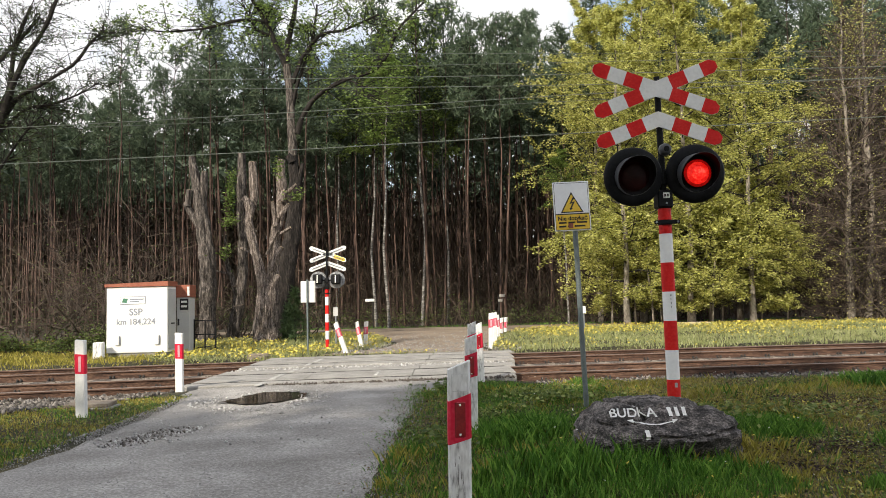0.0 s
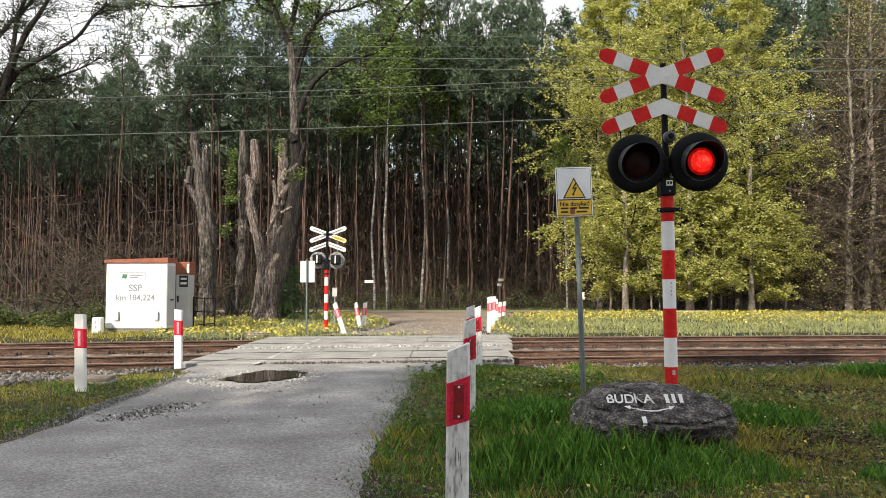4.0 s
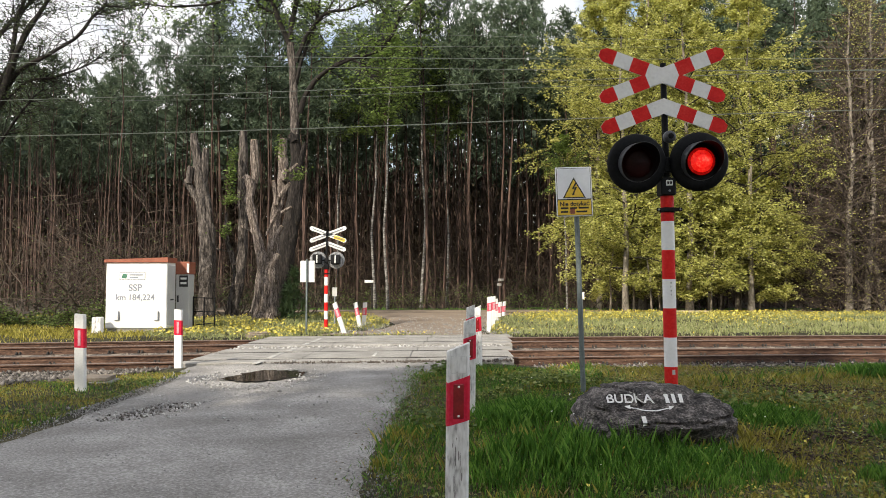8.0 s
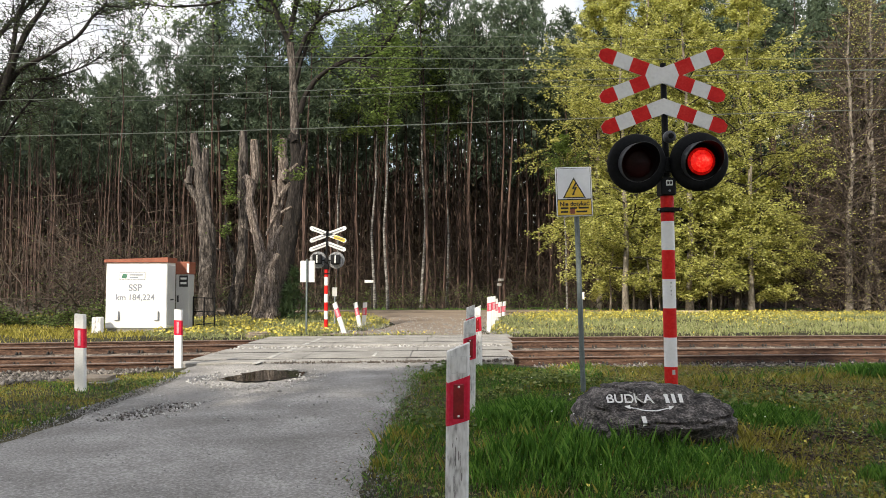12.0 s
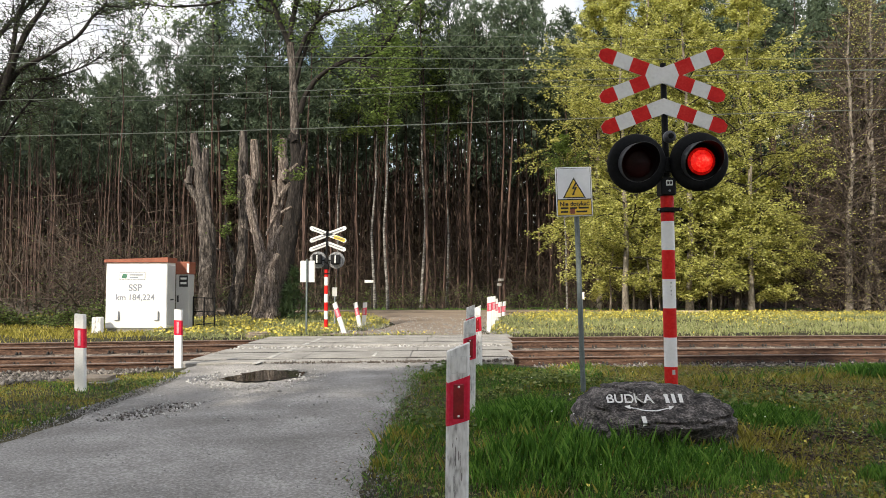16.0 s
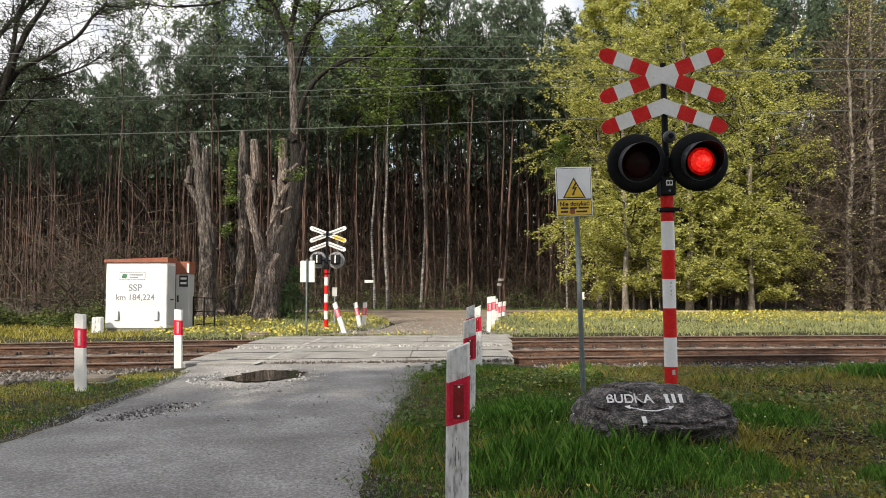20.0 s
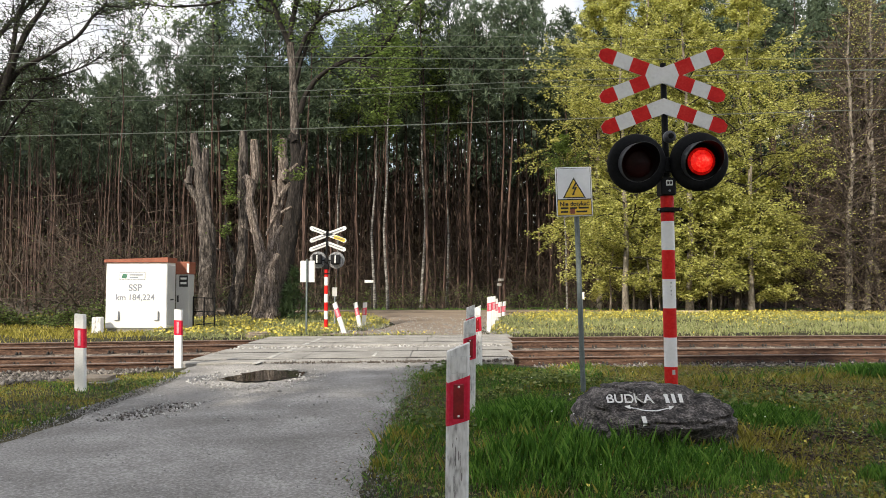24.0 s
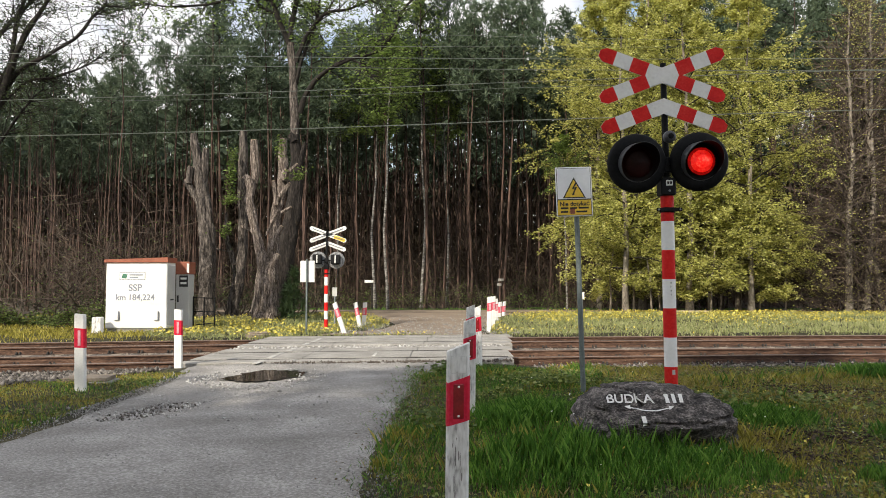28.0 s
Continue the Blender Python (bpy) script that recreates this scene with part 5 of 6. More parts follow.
def plant_pines():
    rng = random.Random(5)
    spots = []
    tries = 0
    while len(spots) < 400 and tries < 16000:
        tries += 1
        y = 40.5 + 34 * rng.random() ** 1.45
        x = rng.uniform(-0.62 * y - 2, 0.62 * y)
        if x > 3.5 and y < 43.5:
            continue
        if x < -4 and y > 33 and rng.random() < 0.12:
            y -= 5
        gap = 1.05 if y < 55 else 0.85
        if all((x - a) ** 2 + (y - b) ** 2 > gap * gap for a, b in spots):
            spots.append((x, y))
    for i, (x, y) in enumerate(spots):
        k = rng.randrange(4) if y < 52 else 4 + rng.randrange(2)
        s = rng.uniform(0.86, 1.06) * (1.0 + 0.004 * (y - 40))
        # a gap in the wood lets the sky show
        if x / y < -0.31:
            k = 6
        if x / y < -0.43:
            s *= 0.76
        elif x / y < -0.31:
            s *= 0.85
        elif x / y < -0.21:
            s *= 0.93
        elif -0.21 < x / y < -0.10:
            s *= 0.86
        elif x / y > 0.28:
            s *= 1.15
        if i < 7:
            set_at(pines[i], x, y, rz=rng.uniform(0, 360), s=s)
        else:
            t = copy_at(pines[k], x, y, rng.uniform(0, 360), s)
            thin = rng.uniform(0.6, 1.05)
            t.scale = (t.scale.x * thin, t.scale.y * thin, t.scale.z)


plant_pines()


def far_wood():
    """The deep wood behind: many thin trunks and dark crowns, too many to count."""
    rng = random.Random(9)
    g = Geo()
    cents = []
    for i in range(900):
        y = 66 + 45 * rng.random()
        x = rng.uniform(-0.64 * y, 0.64 * y)
        h = rng.uniform(15, 21)
        g.tube([(x, y, 0), (x + rng.uniform(-.3, .3), y, h * 0.5), (x + rng.uniform(-.5, .5), y, h)], [0.11, 0.08, 0.03], 4)
        for k in range(12):
            zz = rng.uniform(0.64, 1.0)
            cents.append((x + rng.gauss(0, 1.1 * (1.25 - zz)), y + rng.gauss(0, 0.9), h * zz))
    tagged(part("far_trunks", g, "bark_pine"), "countless thin pine trunks deep in the wood", "forest", kind="stuff")
    tagged(np_mesh("far_crowns", needle_tufts(cents, 0.95), 3, "needle"), "dark pine crowns deep in the wood", "forest", kind="stuff")
    n = 90000
    y = RNG.uniform(74, 118, n)
    c = np.stack([RNG.uniform(-0.68, 0.68, n) * y, y, 15.0 * RNG.random(n) ** 1.2], 1)
    tagged(np_mesh("far_brushwood", leaves_at(c, 1.15, 2.5, 0.34), 4, "brushwood"), "dark brown brushwood deep in the wood", "forest", kind="stuff")
    # dead sticks and brown brush between the trunks
    n = 70000
    y = 42.5 + 34 * RNG.random(n) ** 1.2
    h = 1.1 * (1 + 0.8 * np.sin(y * 1.7)) + 2.9
    c = np.stack([RNG.uniform(-0.68, 0.68, n) * y, y, h * RNG.random(n) ** 1.5], 1)
    c = c[(c[:, 0] > -0.24 * y) | (RNG.random(n) < 0.3)]
    tagged(np_mesh("forest_sticks", leaves_at(c, 0.8, 2.0, 0.035), 4, "stick"), "tangle of dead brown sticks between the trunks", "forest", kind="stuff")
    n = 45000
    y = RNG.uniform(54, 80, n)
    c = np.stack([RNG.uniform(-0.68, 0.68, n) * y, y, 9.0 * RNG.random(n) ** 1.2], 1)
    c = c[(c[:, 0] > -0.24 * y) | (RNG.random(n) < 0.4)]
    tagged(np_mesh("forest_sticks", leaves_at(c, 1.3, 5.0, 0.035), 4, "stick"), "dead lower branches of the crowded pines", "forest", kind="stuff")
    n = 6200
    y = RNG.uniform(47, 118, n)
    side = RNG.uniform(-0.72, 0.72, n)
    c = np.stack([side * y, y, RNG.uniform(12.6, 15.5, n) + 0.03 * (y - 47) - 1.4 * (side < -0.28) + RNG.uniform(0, 6.5, n) * (side > 0.24)], 1)
    tagged(np_mesh("far_canopy", leaves_at(c, 1.3, 0.5, 0.6), 4, "needle"), "closed dark canopy of the deep wood", "forest", kind="stuff")


far_wood()


def brush(name, spots, label, mat, height, n, spread, cat="shrub", leaf=None, leaf_n=0, twigs=20):
    """Thickets of thin leafless stems."""
    rng = random.Random(hash(len(spots)) % 97 + 3)
    for x, y, s in spots:
        t = thing(name, pose(x, y, ground_z(x, y)), label, cat, "thickets")
        g, cents = Geo(), []
        for i in range(n):
            a = rng.uniform(0, 6.28)
            d = (math.cos(a) * rng.uniform(0.1, 0.7), math.sin(a) * rng.uniform(0.1, 0.7), 1)
            st = bend((rng.gauss(0, spread * 0.3), rng.gauss(0, spread * 0.3), -0.05), d, height * s * rng.uniform(0.5, 1.1), 6, rng, 0.46, -0.02)
            g.tube(st, [0.026 * s * (1 - 0.14 * k) for k in range(7)], 3)
            for j in range(twigs):
                q, dd = point_on(st, 0.25 + 0.75 * rng.random())
                tw = bend(q, dd * 0.5 + Vector((rng.gauss(0, 0.7), rng.gauss(0, 0.7), rng.uniform(-0.2, 0.7))), height * s * rng.uniform(0.15, 0.38), 3, rng, 0.4, -0.05)
                g.tube(tw, [0.011, 0.008, 0.006, 0.003], 3)
                if leaf:
                    for _ in range(leaf_n):
                        c, _d = point_on(tw, rng.random())
                        cents.append((c.x + rng.gauss(0, 0.08), c.y + rng.gauss(0, 0.08), c.z + rng.gauss(0, 0.05)))
        part("branchwork", g, mat, t)["kind"] = "stuff"
        if leaf:
            np_mesh("leaves", leaves_at(cents, 0.085), 4, leaf, t)


brush("bare_shrub", [(-15.5, 27.5, 1.1), (-14.2, 26.6, 1.0), (-13.0, 27.2, 1.15), (-11.8, 27.0, 1.0), (-12.4, 29.5, 1.35), (-10.8, 28.4, 0.9), (-9.9, 30.5, 0.8)], "tangled leafless brown shrub at the wood edge", "pale_twig", 4.6, 6, 1.5, leaf="leaf_green", leaf_n=1, twigs=9)
brush("bare_shrub", [(20.2, 33.8, 1.0), (21.6, 35.0, 1.5), (19.2, 36.5, 1.3), (17.6, 33.6, 0.6), (23.0, 34.5, 1.4), (18.2, 35.0, 1.1)], "tangled leafless brown shrub among spring trees", "twig", 5.4, 26, 1.6, leaf="leaf_spring", leaf_n=1)
brush("bare_tree", [(19.0, 33.0, 1.0), (21.4, 33.8, 1.1), (23.4, 35.0, 1.2), (17.6, 35.2, 0.9), (20.2, 35.0, 1.1), (-15.2, 31.5, 0.75), (-12.9, 31.0, 0.6)], "thin many-stemmed bare tree with brown twigs", "twig", 9.5, 8, 0.9, "tree", leaf="leaf_green", leaf_n=1, twigs=26)
brush("leafy_bush", [(-16.2 + 0.85 * i, 25.2 + 0.6 * math.sin(i * 2.1), 0.8 + 0.25 * math.sin(i * 1.3)) for i in range(7)], "low dark green leafy bush before bare shrubs", "twig", 1.0, 16, 1.0, leaf="leaf_green", leaf_n=7, twigs=10)
brush("undergrowth", [(-8.8 + 1.55 * i, 39.8 + 1.3 * math.sin(i * 2.1), 0.9 + 0.25 * math.sin(i * 1.3)) for i in range(15)], "low brown undergrowth along the dark wood edge", "twig", 1.5, 14, 1.7, leaf="leaf_green", leaf_n=3, twigs=8)
brush("undergrowth", [(-20 + 2.2 * i, 45 + 3 * math.sin(i * 2.7), 1.1 + 0.3 * math.sin(i * 1.7)) for i in range(19)], "low brown undergrowth between pine trunks", "twig", 2.2, 14, 2.2, leaf="leaf_green", leaf_n=3, twigs=8)


brush("undergrowth", [(-21 + 1.35 * i, 31.8 + 1.2 * math.sin(i * 2.3), 1.0 + 0.25 * math.sin(i * 1.9)) for i in range(12)], "low dark undergrowth at the foot of the pines", "twig", 1.7, 14, 1.8, leaf="leaf_dull", leaf_n=4, twigs=8)


def stub(g, pts, r0, r1):
    pv = [Vector(p) for p in pts]
    n = 4 * (len(pv) - 1)
    line, rad = [], []
    for i in range(n + 1):
        f = i / 4
        k = min(int(f), len(pv) - 2)
        u = f - k
        a, b, c, d = pv[max(k - 1, 0)], pv[k], pv[k + 1], pv[min(k + 2, len(pv) - 1)]
        p = 0.5 * (2 * b + (c - a) * u + (2 * a - 5 * b + 4 * c - d) * u * u + (3 * b - a - 3 * c + d) * u ** 3)
        line.append(p + Vector((noise.noise(p * 2.1), noise.noise(p * 2.1 + Vector((5, 5, 5))), 0)) * 0.10 * min(1, 3 * r0))
        rad.append((r0 + (r1 - r0) * (i / n) ** 0.8) * (1 + 0.18 * noise.noise(p * 1.9)))
    g.tube(line, rad, 18, rough=0.42)


def gnarled(g, line, y, ridge=0.16, sides=24):
    """A furrowed stem in the plane of y: line holds (x, z, radius)."""
    n = len(line)
    rings = []
    for k in range(n - 1):
        a, b, c, d = (Vector(line[i]) for i in (max(k - 1, 0), k, k + 1, min(k + 2, n - 1)))
        m = max(2, int(math.hypot(c.x - b.x, c.y - b.y) / 0.11))
        for i in range(m + (k == n - 2)):
            u = i / m
            rings.append(0.5 * (2 * b + (c - a) * u + (2 * a - 5 * b + 4 * c - d) * u * u + (3 * b - a - 3 * c + d) * u ** 3))
    base = len(g.v)
    for i, q in enumerate(rings):
        e = rings[min(i + 1, len(rings) - 1)] - rings[max(i - 1, 0)]
        t = Vector((e.x, 0, e.y)).normalized()
        side = Vector((t.z, 0, -t.x))
        out = t.cross(side)
        mid = Vector((q.x, y, q.y))
        mid += Vector((noise.noise(mid * 1.7), noise.noise(mid * 1.7 + Vector((5, 5, 5))), 0)) * 0.16 * min(0.3, q.z)
        for j in range(sides):
            w = 2 * math.pi * j / sides
            turn = 1.4 * q.y + 2.2 * noise.noise(Vector((q.x, y, q.y * 0.7)))
            f = abs(math.sin(2.5 * w + turn + 1.1 * noise.noise(Vector((math.cos(w), math.sin(w), q.y * 1.6)))))
            r = q.z * (1 + ridge * (0.45 - f ** 0.6) * -1 + 0.14 * noise.noise(Vector((math.cos(w) * 1.3, math.sin(w) * 1.3, q.y * 1.9 + y))) + 0.05 * noise.noise(Vector((math.cos(w) * 4, math.sin(w) * 4, q.y * 7))))
            g.v.append(tuple(mid + side * (r * math.cos(w)) + out * (r * math.sin(w))))
    for i in range(len(rings) - 1):
        for j in range(sides):
            a, b = base + i * sides + j, base + i * sides + (j + 1) % sides
            g.f.append((a, b, b + sides, a + sides))
    g.f.append(tuple(base + j for j in range(sides))[::-1])
    g.f.append(tuple(base + (len(rings) - 1) * sides + j for j in range(sides)))


def lopped(label):
    return thing("lopped_tree", None, label, "tree", "lopped trees")


def lop_limb(t, y, line, name="limb", mat="bark_grey"):
    """One limb of a lopped tree, sawn off at its end."""
    g = Geo()
    gnarled(g, line, y, 0.5 if line[0][2] > 0.3 else 0.32, 36)
    o = part(name, g, mat, t, smooth=True)
    (x0, z0, _), (x1, z1, r) = line[-2:]
    d = Vector((x1 - x0, 0, z1 - z0)).normalized()
    e = Vector((x1, y, z1))
    part("cut_face", Geo().tube([e - d * 0.01, e + d * 0.014], [r * 0.93, r * 0.88], 12), "cut_wood", o, "pale sawn cut")


def shoots(t, runs):
    """Thin leafy shoots along a stem: each run is (from, to, count, length)."""
    cents, g = [], Geo()
    rng = random.Random(3)
    for (a, b, n, w) in runs:
        for i in range(n):
            p = Vector(a).lerp(Vector(b), rng.random())
            tw = bend(p, (rng.gauss(0, 0.6), rng.gauss(0, 0.6), 0.6), rng.uniform(0.3, 0.9) * w, 3, rng, 0.3, 0.05)
            g.tube(tw, [0.008, 0.006, 0.005, 0.003], 3)
            for _ in range(7):
                c, _d = point_on(tw, rng.random())
                cents.append((c.x + rng.gauss(0, 0.05), c.y + rng.gauss(0, 0.05), c.z + rng.gauss(0, 0.05)))
    part("sprout_growth", g, "twig", t)["kind"] = "stuff"
    np_mesh("sprout_leaves", leaves_at(cents, 0.10), 4, "leaf_fresh", t)["kind"] = "stuff"


tree = lopped("lopped grey-brown tree with short cut limbs")
lop_limb(tree, 29.0, [(-8.93, -0.02, 0.289), (-8.92, 0.89, 0.271), (-8.91, 2.64, 0.271), (-8.96, 3.79, 0.254), (-9.08, 4.49, 0.245), (-9.20, 5.29, 0.210), (-9.33, 6.08, 0.175), (-9.45, 6.71, 0.140), (-9.51, 7.15, 0.096)], "trunk")
lop_limb(tree, 28.9, [(-9.11, 4.30, 0.131), (-9.40, 4.81, 0.118), (-9.66, 5.27, 0.105), (-9.73, 5.38, 0.087)])
lop_limb(tree, 28.8, [(-9.59, 5.22, 0.104), (-9.57, 5.52, 0.096), (-9.54, 5.86, 0.087)])
lop_limb(tree, 29.0, [(-9.11, 5.29, 0.131), (-9.07, 5.91, 0.140), (-9.05, 6.26, 0.131), (-9.03, 6.57, 0.096)])
tree = lopped("lopped leaning tree with leafy shoots along its stem")
lop_limb(tree, 30.0, [(-8.24, 0.16, 0.226), (-8.10, 1.06, 0.208), (-7.93, 1.96, 0.190), (-7.84, 3.05, 0.168), (-7.84, 4.14, 0.163), (-7.89, 5.42, 0.172), (-7.87, 6.52, 0.145), (-7.86, 7.44, 0.127)], "trunk")
lop_limb(tree, 29.9, [(-8.04, 1.87, 0.108), (-8.23, 2.50, 0.099), (-8.41, 3.05, 0.081), (-8.48, 3.59, 0.059), (-8.47, 4.23, 0.036)])
lop_limb(tree, 29.9, [(-8.36, 2.70, 0.036), (-8.64, 2.76, 0.027), (-8.95, 2.83, 0.023)])
shoots(tree, [((-8.23, 29.3, 4.7), (-8.08, 29.3, 6.5), 60, 0.42), ((-8.36, 29.3, 4.45), (-7.95, 29.2, 4.60), 40, 0.62), ((-8.45, 29.3, 3.2), (-8.15, 29.3, 3.6), 24, 0.6)])
tree = lopped("lopped twisted tree with pale torn wood and stubs")
lop_limb(tree, 28.0, [(-6.43, 0.15, 0.439), (-6.45, 0.91, 0.372), (-6.39, 1.58, 0.330), (-6.33, 2.09, 0.254), (-6.20, 2.68, 0.186), (-6.14, 3.45, 0.169), (-6.10, 4.13, 0.161), (-5.93, 4.72, 0.161), (-5.86, 5.41, 0.169), (-5.88, 6.09, 0.135), (-5.90, 6.76, 0.118)], "trunk", "torn_wood")
lop_limb(tree, 27.8, [(-6.60, 0.20, 0.185), (-6.64, 1.00, 0.168), (-6.57, 1.75, 0.168), (-6.55, 2.17, 0.168), (-6.68, 2.76, 0.159), (-6.84, 3.43, 0.143), (-6.96, 4.02, 0.151), (-7.04, 4.49, 0.143), (-6.99, 4.87, 0.134), (-7.11, 5.21, 0.126), (-7.23, 5.34, 0.109)], mat="torn_wood")
lop_limb(tree, 27.8, [(-6.12, 0.25, 0.168), (-6.23, 1.00, 0.151), (-6.20, 1.66, 0.151), (-6.16, 2.17, 0.109), (-5.98, 2.50, 0.084)], mat="torn_wood")
lop_limb(tree, 27.9, [(-7.03, 4.41, 0.101), (-7.13, 4.47, 0.109), (-7.23, 4.50, 0.109)], mat="torn_wood")
lop_limb(tree, 28.1, [(-7.03, 4.91, 0.110), (-6.90, 5.33, 0.127), (-6.94, 6.02, 0.136), (-6.97, 6.73, 0.127)], mat="torn_wood")
lop_limb(tree, 27.8, [(-6.22, 2.67, 0.117), (-6.04, 3.14, 0.101), (-5.85, 3.52, 0.076)], mat="torn_wood")
lop_limb(tree, 27.8, [(-6.06, 4.28, 0.092), (-6.11, 4.74, 0.071), (-6.17, 5.17, 0.063)], mat="torn_wood")
lop_limb(tree, 27.8, [(-5.92, 4.57, 0.101), (-5.76, 4.83, 0.076), (-5.59, 5.10, 0.059)], mat="torn_wood")
lop_limb(tree, 27.8, [(-5.87, 4.00, 0.063), (-5.69, 4.12, 0.055), (-5.52, 4.22, 0.050)], mat="torn_wood")
lop_limb(tree, 27.7, [(-5.83, 5.19, 0.125), (-5.74, 5.43, 0.117), (-5.70, 5.55, 0.100)], mat="torn_wood")
lop_limb(tree, 27.8, [(-5.68, 5.48, 0.067), (-5.50, 5.63, 0.055), (-5.31, 5.80, 0.046)], mat="torn_wood")
lop_limb(tree, 27.9, [(-6.83, 3.27, 0.067), (-7.06, 3.41, 0.055), (-7.35, 3.53, 0.038)], mat="torn_wood")
lop_limb(tree, 27.8, [(-5.99, 4.11, 0.050), (-6.40, 3.26, 0.038)], mat="torn_wood")
shoots(tree, [((-5.45, 27.5, 5.1), (-5.0, 27.5, 5.3), 18, 0.8), ((-5.86, 27.4, 5.9), (-5.84, 27.4, 6.6), 16, 0.35)])


def old_oak():
    t = thing("oak_tree", None, "tall dark oak with crooked limbs and thin spring leaves", "tree")
    rng = random.Random(31)
    g = Geo()
    gnarled(g, [(-6.82, 0.0, 0.45), (-6.64, 1.24, 0.39), (-6.40, 2.36, 0.365), (-6.20, 3.49, 0.33), (-6.03, 4.62, 0.30), (-5.95, 5.75, 0.26), (-5.98, 6.60, 0.225), (-6.05, 7.50, 0.180)], 31.0, 0.2)
    part("trunk", g, "bark_oak", t, smooth=True)
    # paler bark above: the light on this wood is put into its tone
    g = Geo()
    gnarled(g, [(-6.05, 7.40, 0.172), (-6.08, 8.40, 0.162), (-6.13, 9.80, 0.152), (-6.25, 11.30, 0.14)], 31.0, 0.2)
    part("upper_trunk", g, "bark_grey", t, "upper trunk in a paler tone for the light on it", True)
    for line in ([(-5.88, 5.80, 0.125), (-5.72, 6.60, 0.10), (-5.60, 7.15, 0.075)], [(-6.02, 7.20, 0.165), (-6.10, 7.36, 0.155), (-6.22, 7.48, 0.135)]):
        g = Geo()
        gnarled(g, line, 30.85, 0.15)
        part("stump", g, "bark_oak", t, "sawn limb stump", True)
    limbs = []
    limbs.append(([(-5.86, 31.00, 8.41), (-5.48, 30.80, 9.29), (-4.75, 30.50, 9.95), (-3.70, 30.20, 10.39), (-2.67, 30.00, 10.63), (-1.98, 29.80, 11.24), (-1.60, 29.60, 12.12), (-0.53, 29.40, 13.17)], 0.115, 0.035))
    limbs.append(([(-6.30, 31.00, 11.22), (-6.66, 30.80, 12.09), (-6.97, 30.60, 12.95), (-7.83, 30.30, 14.23), (-9.12, 30.00, 15.25)], 0.135, 0.035))
    limbs.append(([(-6.26, 31.00, 11.46), (-6.13, 31.00, 12.63), (-5.79, 31.00, 14.29), (-5.58, 31.00, 16.43)], 0.14, 0.05))
    limbs.append(([(-6.01, 31.00, 10.52), (-5.50, 30.80, 11.62), (-4.77, 30.50, 12.33), (-3.72, 30.30, 12.49), (-2.34, 30.00, 12.95)], 0.10, 0.03))
    limbs.append(([(-6.05, 31.00, 9.58), (-5.65, 31.00, 10.99), (-5.20, 31.00, 12.16), (-4.98, 31.00, 13.82)], 0.09, 0.04))
    limbs.append(([(-3.70, 30.20, 10.39), (-3.23, 30.10, 10.14), (-2.77, 30.00, 9.54)], 0.05, 0.02))
    limbs.append(([(-6.97, 30.60, 12.95), (-8.06, 30.40, 12.99), (-9.37, 30.20, 12.62), (-10.87, 30.00, 12.45), (-11.96, 29.90, 12.57)], 0.08, 0.02))
    limbs.append(([(-6.78, 30.80, 12.44), (-7.40, 30.50, 12.68), (-7.79, 30.20, 13.49)], 0.07, 0.03))
    twg, cents = Geo(), []
    for pts, r0, r1 in limbs:
        g = Geo()
        stub(g, pts, r0, r1)
        part("limb", g, "bark_dark", t, smooth=True)
        pv = [Vector(p) for p in pts]
        for j in range(26):
            s = 0.3 + 0.7 * rng.random()
            q, dd = point_on(pv, s)
            L = rng.uniform(0.8, 2.3)
            tw = bend(q, dd * 0.5 + Vector((rng.gauss(0, 0.7), rng.gauss(0, 0.7), rng.gauss(0.1, 0.5))), L, 5, rng, 0.35, 0.0)
            twg.tube(tw, [0.022, 0.018, 0.014, 0.010, 0.007, 0.004], 4)
            for k in range(4):
                q2, d2 = point_on(tw, 0.3 + 0.7 * rng.random())
                tw2 = bend(q2, d2 + Vector((rng.gauss(0, 0.8), rng.gauss(0, 0.8), rng.gauss(0, 0.5))), L * 0.4, 3, rng, 0.4, 0.0)
                twg.tube(tw2, [0.010, 0.008, 0.006, 0.004], 3)
                for _ in range(9):
                    c, _d = point_on(tw2, rng.random())
                    cents.append((c.x + rng.gauss(0, 0.13), c.y + rng.gauss(0, 0.13), c.z + rng.gauss(0, 0.10)))
    part("twigwork", twg, "bark_dark", t)["kind"] = "stuff"
    np_mesh("crown", leaves_at(cents, 0.13), 4, "leaf_fresh", t)


old_oak()


